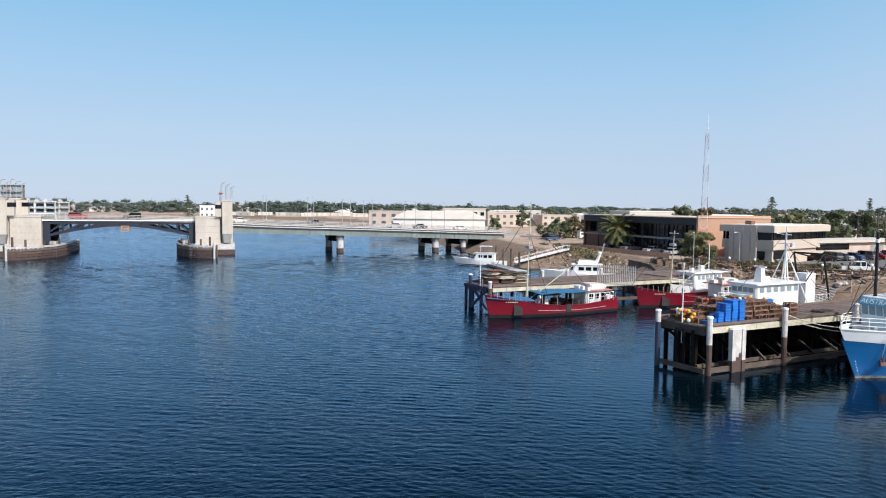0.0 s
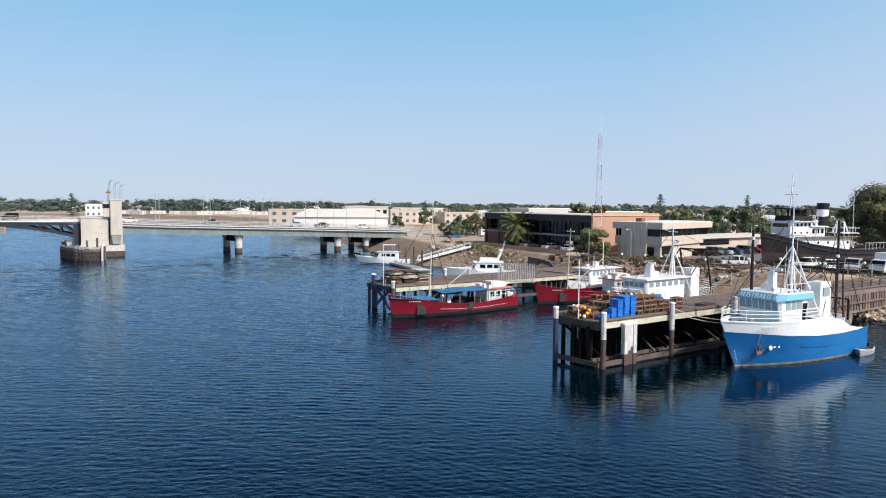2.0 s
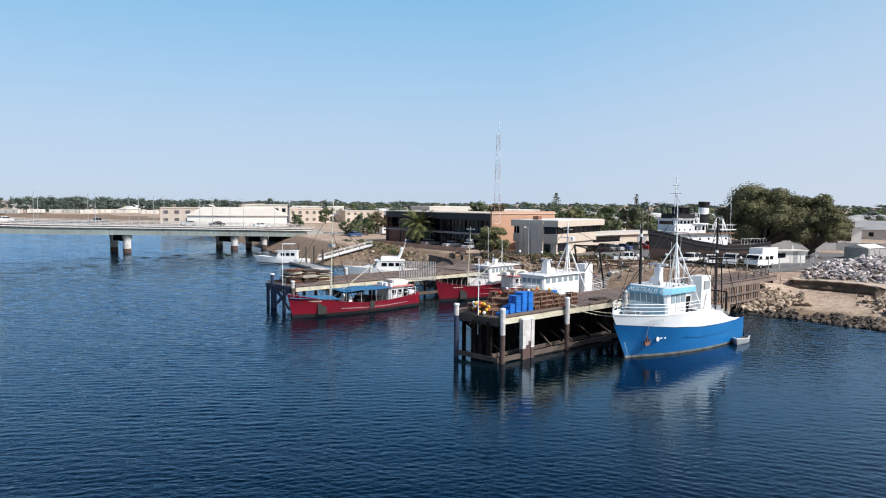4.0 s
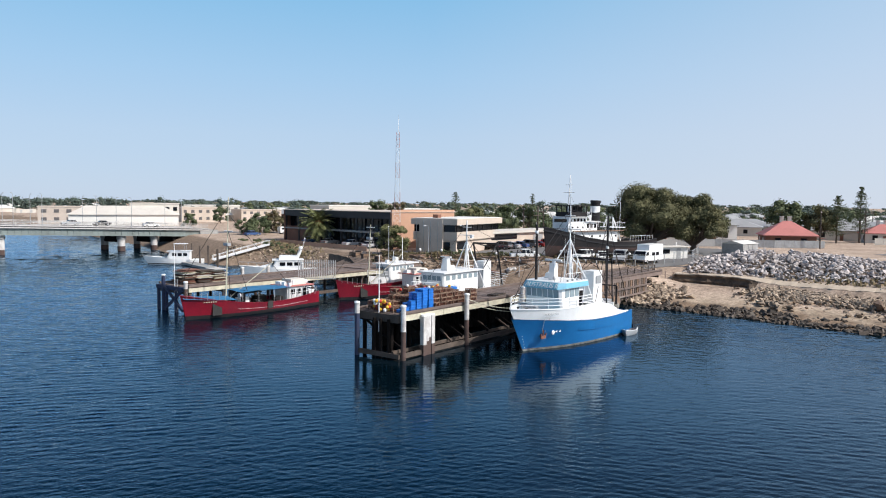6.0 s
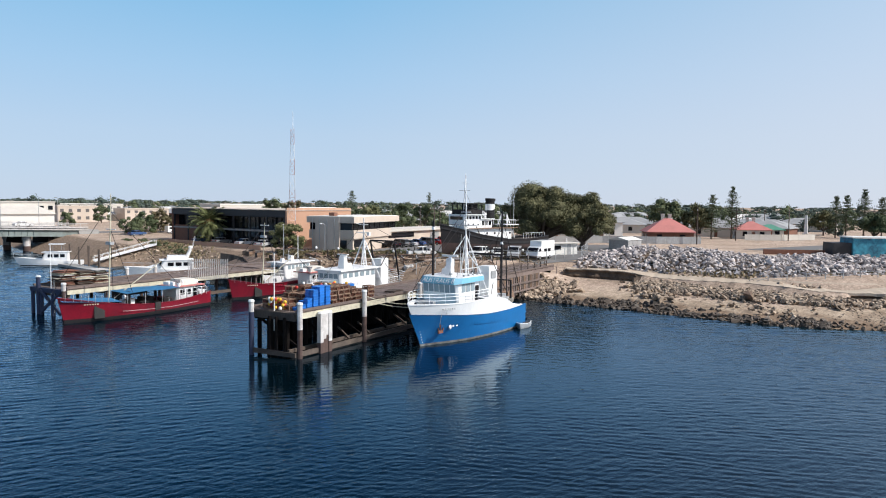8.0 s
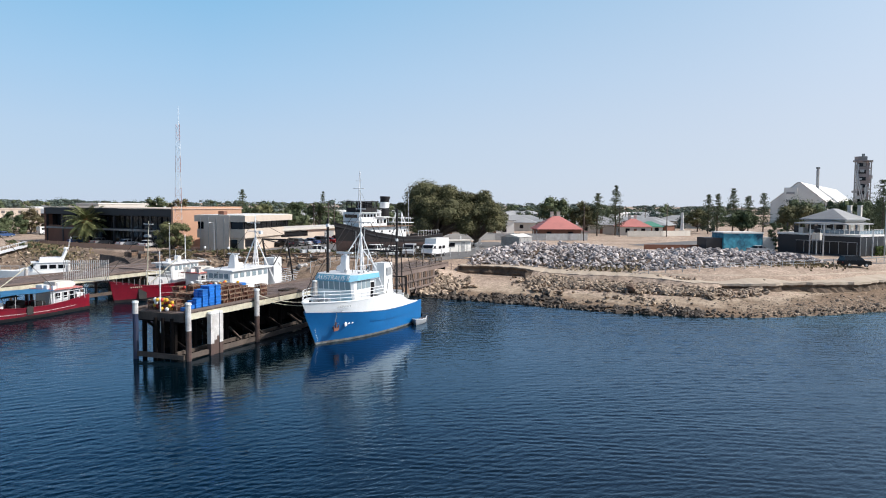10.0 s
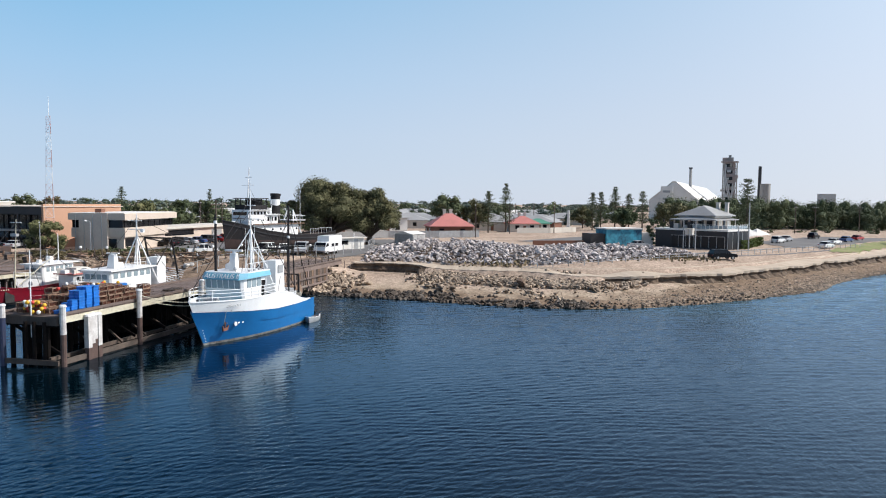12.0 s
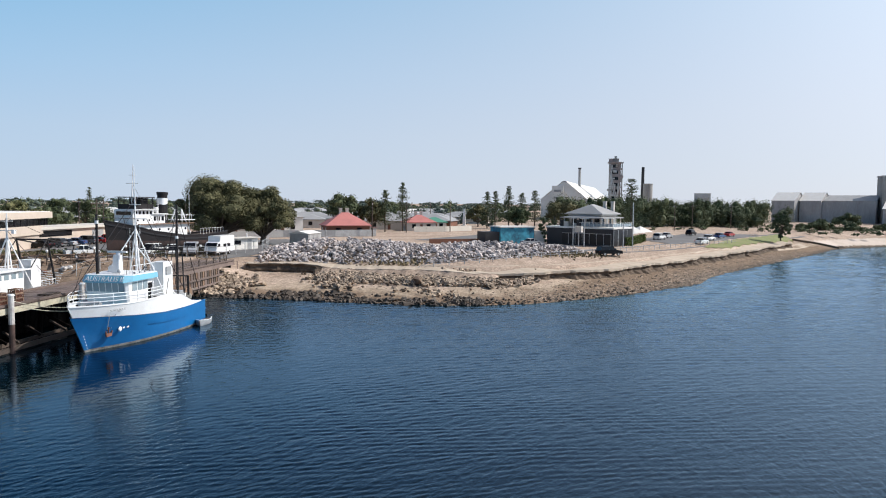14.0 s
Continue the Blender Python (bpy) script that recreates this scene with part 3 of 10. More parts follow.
def patch(poly, step, lift):
    """A sheet on the ground inside an outline."""
    xs = np.arange(min(p[0] for p in poly), max(p[0] for p in poly) + step, step)
    ys = np.arange(min(p[1] for p in poly), max(p[1] for p in poly) + step, step)
    s = Shape()
    X, Y = np.meshgrid(xs, ys)
    Z = height(X, Y) + lift
    n = len(xs)

    def within(px, py):
        odd = False
        for (ax, ay), (bx, by) in zip(poly, poly[1:] + poly[:1]):
            if (ay > py) != (by > py) and px < ax + (py - ay) * (bx - ax) / (by - ay):
                odd = not odd
        return odd
    s.v = list(zip(X.ravel().tolist(), Y.ravel().tolist(), Z.ravel().tolist()))
    s.f = [(j * n + i, j * n + i + 1, (j + 1) * n + i + 1, (j + 1) * n + i) for j in range(len(ys) - 1) for i in range(n - 1) if within(xs[i] + step / 2, ys[j] + step / 2)]
    return s


def smooth_line(pts, step):
    out = []
    for i in range(len(pts) - 1):
        p0, p1, p2, p3 = pts[max(0, i - 1)], pts[i], pts[i + 1], pts[min(len(pts) - 1, i + 2)]
        n = max(1, int(math.dist(p1, p2) / step))
        for j in range(n):
            t = j / n
            out.append(tuple(0.5 * (2 * b + (c - a) * t + (2 * a - 5 * b + 4 * c - d) * t * t + (3 * b - a - 3 * c + d) * t ** 3) for a, b, c, d in zip(p0, p1, p2, p3)))
    return out + [pts[-1]]


# the cut bank: a thin crust of hard earth over a broken face, steep in places and slumped in others
crust, face = Shape(), Shape()
line = smooth_line([(c[0], c[1]) for c in CUT[2:15]], 0.7)
rc = random.Random(4)
cv, fv, gentle = [], [], []
for i, p in enumerate(line):
    a, b = line[max(0, i - 1)], line[min(len(line) - 1, i + 1)]
    d = Vector((b[0] - a[0], b[1] - a[1])).normalized()
    nrm = Vector((-d.y, d.x))                       # inland
    steep = 1.0 if i < 17 else (max(0.0, 1 - 0.2 * (i - 16)) * 0.8 + 0.06 * math.sin(i * 0.31) if p[0] < 99 else 0.93 + 0.07 * math.sin(i * 0.23) * math.sin(i * 0.071 + 1))
    jag = 0.25 * math.sin(i * 0.33) + 0.16 * math.sin(i * 1.27 + 1) + rc.uniform(-0.14, 0.14)
    top = 2.72 + 0.12 * math.sin(i * 0.19) + rc.uniform(-0.06, 0.06) + (0.4 if i < 16 else max(0.0, 0.4 - 0.1 * (i - 16)))
    back = (p[0] + nrm.x * 3.0, p[1] + nrm.y * 3.0)
    front = (p[0] + nrm.x * jag, p[1] + nrm.y * jag)
    ledge = p[0] > 99
    if ledge:
        jag = 0.35 * round(1.6 * math.sin(i * 0.41) * math.sin(i * 0.13 + 2)) + rc.uniform(-0.08, 0.08)
        front = (p[0] + nrm.x * jag, p[1] + nrm.y * jag)
    thick = (0.30 if ledge else 0.09) + rc.uniform(0, 0.08) if steep > 0.4 else 0.03
    cv += [(*back, float(height(*back)) + 0.03), (*front, top), (*front, top - thick)]
    gentle.append(steep < 0.5)
    foot = -0.15 - 4.2 * (1 - steep) + rc.uniform(-0.25, 0.25)
    low = float(height(front[0] + nrm.x * foot, front[1] + nrm.y * foot)) - 0.15
    for k, out in ((0.0, 0.05), (0.3, (0.42 if ledge else 0.22) * steep + rc.uniform(-0.12, 0.2)), (0.65, (0.45 if ledge else 0.02) * steep + rc.uniform(-0.35, 0.12)), (1.0, 0.0)):
        s = out + foot * k ** 1.4
        fv.append((front[0] + nrm.x * s, front[1] + nrm.y * s, top - thick + (low - top + thick) * k))
n = len(line)
crust.add(cv, [(i * 3 + j, i * 3 + 3 + j, i * 3 + 4 + j, i * 3 + 1 + j) for i in range(n - 1) for j in range(2)])
slope = Shape()
slope.add(fv, [(i * 4 + j, i * 4 + 4 + j, i * 4 + 5 + j, i * 4 + 1 + j) for i in range(n - 1) for j in range(3) if gentle[i]])
face.add(fv, [(i * 4 + j, i * 4 + 4 + j, i * 4 + 5 + j, i * 4 + 1 + j) for i in range(n - 1) for j in range(3) if not gentle[i]])
structure("bank_slope", slope, EARTH, "pale slumped sand below the shore path", "bank", smooth=True)
structure("bank_crust", crust, CONC_PATH, "pale hard crust of the shore path's broken edge", "bank")
structure("bank_face", face, CUT_EARTH, "brown broken earth face of the shore bank, darkened for overhang shade", "bank")
structure("trim_drain", Shape().beam((236.5, 9.2, 3.3), (240.5, 2.6, 2.2), 0.5, 0.6).beam((240.5, 2.6, 2.2), (243.5, -3.0, 0.9), 0.5, 0.6), CUT_EARTH, "dark weathered concrete drain wall running down to the water", "wall")
structure("pavement_shore", strip(smooth_line([(92.5, 80), (95.5, 70), (98, 60), (100, 49.5), (105, 42.3), (113.5, 36), (128, 30.6), (141, 27.4), (158, 23.8), (181, 18.9), (204, 14.5), (235, 6)], 3), 2.8, 0.06, 2),
          CONC_PATH, "pale compacted shore path above the beach", "path")
structure("road_shore", strip([(124, 45), (132, 41), (142, 37), (155, 33), (175, 28.5), (204, 22), (260, 10)], 7.5, 0.06, 2), ASPHALT, "grey asphalt shore road", "road")
structure("road_yard", strip([(58, 131), (70, 111), (84, 97), (100, 88), (112, 92), (130, 118)], 9, 0.05, 2), ASPHALT, "worn asphalt road of the boat yard", "road")
structure("road_car_park", patch([(170, 31), (206, 23), (243, 19), (238, 38), (190, 45)], 1.5, 0.09), ASPHALT, "asphalt car park by the shore", "car park")
structure("lawn", patch([(170, 25), (180, 20.5), (206, 16.5), (238, 9), (252, 14), (206, 22.5)], 1.2, 0.12), LAWN, "patchy green lawn at the end of the car park", "lawn")
structure("sand_spit", patch([(243.5, 3.5), (252, -0.8), (263, -5.0), (279, -15.5), (296, -27), (300, -19), (280, -8), (262, 0.5), (250, 4.5)], 1.1, 0.07), PALE_SAND, "pale dry sand beyond the drain wall", "beach")
structure("road_town", strip([(150, 85), (200, 84), (290, 70), (420, 40)], 9, 0.05, 8), ASPHALT, "asphalt street behind the rock pile", "road")
structure("road_bridge_end", strip([(20, 224), (45, 230), (90, 216), (150, 190), (260, 150)], 9, 0.07, 8), ASPHALT, "asphalt road from the bridge", "road")
structure("road_yard_hard", patch([(62.5, 117), (74, 100), (86, 88.5), (103, 88), (113, 99), (101, 132), (86, 133), (72, 124)], 1.5, 0.07), ASPHALT, "worn grey asphalt of the boat yard", "yard")

# ---- road bridge ----
# x runs along the bridge from the abutment on the near bank to the far tower, y across it towards the camera
BR = thing("road_bridge", "cream concrete and grey steel bascule road bridge across the river", "bridge", 22.8, 221.9, 0, 194.0)


def bridge_z(s):
    return float(np.interp(s, [-30, 0, 30, 59, 76, 97, 150], [5.4, 6.3, 7.2, 8.0, 8.75, 9.3, 9.2]))


def side_run(shape, s0, s1, y0, y1, top, bottom, step=3.0):
    n = max(1, int(abs(s1 - s0) / step))
    ss = [s0 + (s1 - s0) * i / n for i in range(n + 1)]
    shape.sweep([(a, (y0 + y1) / 2, bridge_z(a) + (top + bottom) / 2) for a in ss],
                [(-(y1 - y0) / 2, (bottom - top) / 2), ((y1 - y0) / 2, (bottom - top) / 2), ((y1 - y0) / 2, (top - bottom) / 2), (-(y1 - y0) / 2, (top - bottom) / 2)])


BW = 12.0                     # width of the roadway
T0, T1 = 69.1, 78.6           # the near tower block along the bridge
U0, U1 = 115.3, 125.3         # the far tower block
deck = Shape()
side_run(deck, -14, U1 + 60, -BW / 2, BW / 2, 0.0, -0.35)
part("deck", deck, ASPHALT, BR)
RAIL_PALE = material("dull_white_rail_paint", (0.60, 0.58, 0.56), (0.36, 0.33, 0.31), rough=0.6, grain=6, stain=0.8)
post_mesh = Shape().box(0, 0, 0, 0.10, 0.10, 1.2).mesh("rail_post", RAIL_PALE)
stiff = Shape().box(0, 0, 0, 0.09, 0.62, 1.7).mesh("stiffener", STEEL_GREEN)
for y in (-BW / 2 - 0.1, BW / 2 + 0.1):
    for s0, s1 in ((-14, T0), (U1, U1 + 60)):
        kerb, low_kerb = Shape(), Shape()
        side_run(kerb, s0, s1, y - 0.25, y + 0.25, 0.16, -0.14)
        part("edge_beam", kerb, WHITE_PILE, BR, "pale concrete edge beam")
        side_run(low_kerb, s0, s1, y - 0.35, y + 0.35, -0.42, -0.66)
        part("service_duct", low_kerb, WHITE_PILE, BR, "pale pipe duct under the edge beam")
    girder, flange = Shape(), Shape()
    side_run(girder, -12, T0, y * 0.93 - 0.15, y * 0.93 + 0.15, -0.66, -2.35)
    side_run(flange, -12, T0, y * 0.93 - 0.4, y * 0.93 + 0.4, -2.3, -2.45)
    for i in range(46):
        q = i * T0 / 46
        piece("stiffener", stiff, BR, pose(q, y * 0.93, bridge_z(q) - 2.35))
    part("girder", girder, STEEL_GREEN, BR, "grey-green steel plate girder")
    part("flange", flange, STEEL_GREEN, BR)
    for lift in (0.45, 0.82, 1.2):
        part("rail", Shape().line([(q, y, bridge_z(q) + lift) for q in range(-14, 190, 4)], 0.055, 4), RAIL_PALE, BR)
    for i in range(100):
        q = -12 + i * 2.0
        piece("rail_post", post_mesh, BR, pose(q, y, bridge_z(q)))


def bridge_pier(s, wide=2.0):
    """Two round columns, set askew under the deck, with a braced beam between them."""
    for y, ds in ((4.2, 0.0), (-4.2, 1.85)):
        top = bridge_z(s) - 2.45
        # the far column's darker grey paints the shade under the deck
        c = part("pier_column", Shape().rod((s + ds, y, -3), (s + ds, y, top), wide / 2, n=18), GREY_CONCRETE if y < 0 else WHITE_PILE, BR, "stained round concrete column, the far one darkened for shade")
        part("column_cap", Shape().rod((s + ds, y, top - 1.0), (s + ds, y, top - 0.2), wide / 2 + 0.22, n=18), GREY_CONCRETE, c)
        part("tide_band", Shape().rod((s + ds, y, -3), (s + ds, y, 1.3), wide / 2 + 0.03, n=18), TIDE_PILE, c, "dark tide stain")
    # beam coloured near-black, as shaded by the deck
    part("pier_beam", Shape().beam((s + 1.85, -4.2, bridge_z(s) - 3.4), (s, 4.2, bridge_z(s) - 3.4), 1.2, 1.7), SHADE_BLACK, BR, "cross beam in the under-deck shade colour")


for q in (39.1, 10.1):
    bridge_pier(q)
bridge_pier(1.2, 1.8)
part("abutment", Shape().prism([(-17, -6.3), (-11.5, -6.3), (-11.5, 6.3), (-17, 6.3)], 0, 5.3), GREY_CONCRETE, BR, "stained grey concrete abutment")
# near-black walls put the shade below the bridge's land end
part("pier_wall", Shape().box(-4.5, 0, 0, 1.4, 10.6, 3.9), SHADE_BLACK, BR, "dark shaded pier wall")
part("pier_wall", Shape().box(-8.6, 0, 0, 1.0, 10.6, 3.7), SHADE_BLACK, BR, "dark shaded pier wall")

# each tower block: plain concrete box, slim control tower at its land end, timber fender on the channel side
for a, b, tower_s, sign in ((T0, T1, T0 + 1.35, 1), (U0, U1, U1 - 1.35, -1)):
    land = tower_s + sign * 1.75
    body = Shape().box((land + (b if sign > 0 else a)) / 2, 0, 2.2, abs((b if sign > 0 else a) - land), BW + 3.0, 7.7)
    part("tower_block", body, CONCRETE, BR, "cream concrete machine block")
    part("block_coping", Shape().box((a + b) / 2, 0, 9.9, b - a + 0.3, BW + 3.3, 0.35), CONCRETE, BR)
    part("block_back", Shape().box(tower_s, 0, 2.2, 3.0, BW + 1.6, 7.7), CONCRETE, BR)
    part("block_footing", Shape().box((a + b) / 2 - 0.2 * sign, 0, 1.4, b - a + 0.8, BW + 4.2, 1.6), WHITE_PILE, BR, "whitened concrete footing")
    part("footing_tide", Shape().box((a + b) / 2 - 0.2 * sign, 0, -3, b - a + 0.9, BW + 4.3, 4.4), TIDE_PILE, BR, "brown tide-stained footing")
    for i in range(3):
        part("block_joint", Shape().box((land + (b if sign > 0 else a)) / 2, BW / 2 + 1.51, 4.2 + i * 1.7, abs((b if sign > 0 else a) - land) - 0.6, 0.03, 0.05), GREY_CONCRETE, BR)
    for y in (BW / 2 + 1.6, -BW / 2 - 1.6):
        part("control_tower", Shape().box(tower_s, y, 5.6, 2.6, 2.6, 8.8), CONCRETE, BR, "cream concrete control tower")
        part("tower_corbel", Shape().box(tower_s, y, 3.2, 1.7, 1.7, 2.4, taper=1.4), GREY_CONCRETE, BR, "tapered grey corbel")
        part("tower_cap", Shape().box(tower_s, y, 14.4, 2.9, 2.9, 0.3), CONCRETE, BR)
        cab = part("cabin", Shape().box(tower_s + sign * 2.1, y - 0.3 * y / abs(y), 10.25, 1.7, 2.0, 3.9), CONCRETE, BR)
        part("cabin_window", Shape().box(tower_s + sign * 2.25, y - 0.3 * y / abs(y), 12.4, 1.5, 2.06, 1.1), DARK_GLASS, cab)
        for k in range(3):
            px_ = tower_s + 1.3 - k * 1.3
            part("signal_mast", Shape().line([(px_, y, 10.3 if k else 14.5), (px_, y, 19.0 - k * 0.5), (px_ - 0.3, y, 19.6 - k * 0.5), (px_ - 1.1, y, 19.7 - k * 0.5)], 0.09, 5), GREY_METAL, BR)
        part("red_signal", Shape().rod((tower_s + sign * 1.6, y, 14.2), (tower_s + sign * 1.6, y, 17.4), 0.06, n=5).box(tower_s + sign * 1.6, y, 16.4, 1.0, 0.12, 0.25), BROWN_BRICK, BR, "small red signal frame")
    # fender: a bowed timber wall on piles, long towards the near side
    chan = b if sign > 0 else a
    outline = [(chan + sign * u, v) for u, v in ((4.6, -18), (4.7, -6), (4.7, 4), (4.3, 8), (3.2, 12), (1.4, 16), (-1.0, 19), (-3.0, 20.3), (-4.8, 21))]
    for k in range(5):
        part("fender_course", Shape().bar([(*q, 0.3 + k * 0.66) for q in outline], 0.4, 0.42), (TIDE_PILE, TIDE_PILE, TIMBER, DECKING, WHITE_PILE)[k], BR, "weathered timber fender rail")
    for q0, q1 in zip(outline, outline[1:]):
        for k in range(3):
            q = between(q0, q1, k / 3)
            part("fender_pile", Shape().rod((*q, -3), (*q, 2.7 + 0.5 * (k == 0)), 0.22, n=6), TIDE_PILE, BR)
    part("fender_deck", Shape().prism([(q[0] - sign * 0.4, q[1]) for q in (outline[1:] if sign < 0 else outline[:0:-1])] + [(chan - sign * 0.2, -6), (chan - sign * 0.2, 8)][::1 if sign > 0 else -1], 1.7, 1.9), TIMBER, BR, "dark timber fender walkway")
    for k, (u, v, hh) in enumerate(((3.6, 5.0, 2.6), (3.0, 7.6, 2.0), (2.2, 10.2, 1.5), (1.6, 12.4, 2.4), (0.2, 15, 1.4), (-1.4, 17.6, 2.9), (-3.6, 20.0, 3.6), (-4.6, 21.6, 2.2), (-5.2, 20.6, 1.6))):
        part("dolphin_pile", Shape().rod((chan + sign * u, v, -3), (chan + sign * u, v, 1.8 + hh), 0.26, n=7), (TIDE_PILE, WHITE_PILE, TIMBER)[k % 3], BR)
    part("fender_hut", Shape().box(chan + sign * 2.6, 6.2, 1.9, 1.6, 2.2, 1.9), GREY_CONCRETE, BR, "small grey hut on the fender")

# bascule leaves: arched truss on both sides
span, mid = U0 - T1, (T1 + U0) / 2


def arch_z(s):
    return 7.9 - 3.0 * abs((s - mid) / (span / 2)) ** 1.7


for y in (-BW / 2 + 0.4, BW / 2 - 0.4):
    n = 8
    part("top_chord", Shape().beam((T1, y, 8.5), (U0, y, 8.5), 0.5, 0.8), STEEL_DARK, BR, "dark blue steel chord")
    part("arch_chord", Shape().bar([(T1 + span * i / 24, y, arch_z(T1 + span * i / 24)) for i in range(25)], 0.5, 0.7), STEEL_DARK, BR, "dark blue arched steel chord")
    for i in range(1, n):
        q = T1 + span * i / n
        part("truss_post", Shape().beam((q, y, arch_z(q)), (q, y, 8.4), 0.5), STEEL_DARK, BR)
        q2 = T1 + span * (i + (1 if q < mid else -1)) / n
        if i != n // 2:
            part("truss_brace", Shape().beam((q, y, arch_z(q)), (q2, y, 8.4), 0.4), STEEL_DARK, BR)
    part("truss_brace", Shape().beam((T1, y, arch_z(T1)), (T1 + span / n, y, 8.4), 0.4), STEEL_DARK, BR)
    part("truss_brace", Shape().beam((U0, y, arch_z(U0)), (U0 - span / n, y, 8.4), 0.4), STEEL_DARK, BR)
    part("bascule_edge", Shape().beam((T1, y * 1.07, 9.1), (U0, y * 1.07, 9.1), 0.25, 0.35), WHITE_ROOF, BR)
    for q in (T1 + 0.9, U0 - 0.9):
        part("heel_post", Shape().box(q, y, 3.0, 1.6, 0.7, 5.6), STEEL_DARK, BR)
# near-black sheets paint the shade inside the bascule pits
part("pit_wall", Shape().box(T1 + 0.25, 0, 2.2, 0.5, BW - 1.5, 6.2), SHADE_BLACK, BR, "dark shaded bascule pit")
part("pit_wall", Shape().box(U0 - 0.25, 0, 2.2, 0.5, BW - 1.5, 6.2), SHADE_BLACK, BR, "dark shaded bascule pit")
gantry = thing("inspection_platform", "small orange steel inspection cage hung under the bridge span", "platform", *(BR.matrix_basis @ Vector((mid - 1, BW / 2 + 0.8, 6.2))), 194)
ORANGE = material("orange_paint", (0.62, 0.26, 0.03), (0.4, 0.17, 0.03), rough=0.6)
for dx in (-0.85, 0.85):
    for dy in (-0.6, 0.6):
        part("cage_post", Shape().box(dx, dy, 0, 0.12, 0.12, 1.5), ORANGE, gantry)
for z in (0.0, 0.7, 1.4):
    part("cage_rail", Shape().box(0, 0.6, z, 1.8, 0.1, 0.13).box(0, -0.6, z, 1.8, 0.1, 0.13), ORANGE, gantry)
part("cage_floor", Shape().box(0, 0, 0, 1.7, 1.2, 0.1), ORANGE, gantry)

# lamp posts on the bridge
LAMP_POST = None
for s in (-6, 8, 17, 30, 36.5, 47, 60):
    for y in (-BW / 2 - 0.4, BW / 2 + 0.4):
        m = BR.matrix_basis @ pose(s, y, bridge_z(s), 0, 0, 90 if y < 0 else -90)
        if LAMP_POST is None:
            LAMP_POST = thing("street_lamp", "slim grey steel street lamp on the bridge parapet", "street lamp", group="bridge lamps")
            part("pole", Shape().rod((0, 0, -0.3), (0, 0, 7.6), 0.09, 0.06, n=6), GREY_METAL, LAMP_POST)
            part("arm", Shape().line([(0, 0, 7.6), (0.4, 0, 8.1), (1.4, 0, 8.2)], 0.05), GREY_METAL, LAMP_POST)
            part("lamp_head", Shape().box(1.6, 0, 8.12, 0.6, 0.22, 0.13), GREY_METAL, LAMP_POST)
            LAMP_POST.matrix_basis = m
        else:
            copy_thing(LAMP_POST, m)

# ---- timber jetties ----
J1 = thing("timber_jetty", "old timber jetty with plank deck, cream edge beam and whitewashed piles", "jetty", 26.7, 57.8, 0, 23.0, kind="structure")
J1_TOP, J1_LONG, J1_WIDE = 4.05, 60.0, 5.6
planks = [Shape().box(0, 0, -0.1, 0.27, J1_WIDE, 0.1 + 0.012 * (i % 2)).mesh("plank", DECKING) for i in range(3)]
for i in range(int(J1_LONG / 0.3)):
    piece("plank", planks[i % 3], J1, pose(0.15 + i * 0.3, J1_WIDE / 2 + rnd.uniform(-0.05, 0.05), J1_TOP - rnd.uniform(0, 0.02), 0, 0, rnd.uniform(-0.3, 0.3)))
for y in (0.02, J1_WIDE - 0.02):
    for i in range(10):
        part("edge_beam", Shape().box(3 + i * 6, y, J1_TOP - 0.62, 5.97, 0.3, 0.5), CREAM_BEAM if i < 5 else DECKING, J1, "faded cream edge beam" if i < 5 else "bare weathered edge beam")
    part("kerb_beam", Shape().box(J1_LONG / 2, y, J1_TOP + 0.02, J1_LONG, 0.26, 0.2), DECKING, J1)
part("end_beam", Shape().box(-0.15, J1_WIDE / 2, J1_TOP - 0.75, 0.3, J1_WIDE, 0.7), TIMBER, J1, "grey weathered end beam")
# timbers below the deck are coloured near-black for its shade
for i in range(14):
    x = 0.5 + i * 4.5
    part("cross_beam", Shape().box(x, J1_WIDE / 2, J1_TOP - 1.0, 0.35, J1_WIDE - 0.2, 0.4), SHADE_BLACK, J1)
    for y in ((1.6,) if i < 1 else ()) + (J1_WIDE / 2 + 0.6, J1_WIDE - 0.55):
        part("bearing_pile", Shape().rod((x, y, -3), (x, y, J1_TOP - 0.9), 0.2, n=8), SHADE_BLACK, J1)
    part("cross_brace", Shape().beam((x + 0.25, 0.4, 0.7), (x + 0.25, J1_WIDE - 0.4, J1_TOP - 1.0), 0.12, 0.25), SHADE_BLACK, J1)
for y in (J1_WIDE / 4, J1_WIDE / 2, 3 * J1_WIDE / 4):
    part("stringer", Shape().box(J1_LONG / 2, y, J1_TOP - 0.6, J1_LONG, 0.25, 0.5), SHADE_BLACK, J1)
# boards added along the back to close off and darken the space below
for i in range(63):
    part("back_board", Shape().box(2.1 + i * 0.72, J1_WIDE - 0.25, -1 + 0.2 * (i % 3), 0.62, 0.08, 3.9 - 0.5 * (i % 4 == 1)), SHADE_BLACK, J1)
for i in range(28):
    part("face_board", Shape().box(34.0 + i * 0.74, -0.05, 0.5 + 0.3 * (i * 7 % 3), 0.54, 0.1, 2.95 - 0.3 * (i * 7 % 3)), (DECKING, TRAP_WOOD, TIMBER)[i * 5 % 3], J1)
for z in (1.2, 2.3):
    part("face_waling", Shape().box(44.5, -0.22, z, 21.5, 0.2, 0.24), DECKING, J1)
# low walings along the front and round the end
part("waling", Shape().box(9.5, -0.28, 0.12, 19.5, 0.28, 0.42), TIMBER, J1)
part("waling", Shape().box(9.5, 1.0, 0.3, 19.0, 0.25, 0.3), TIMBER, J1)
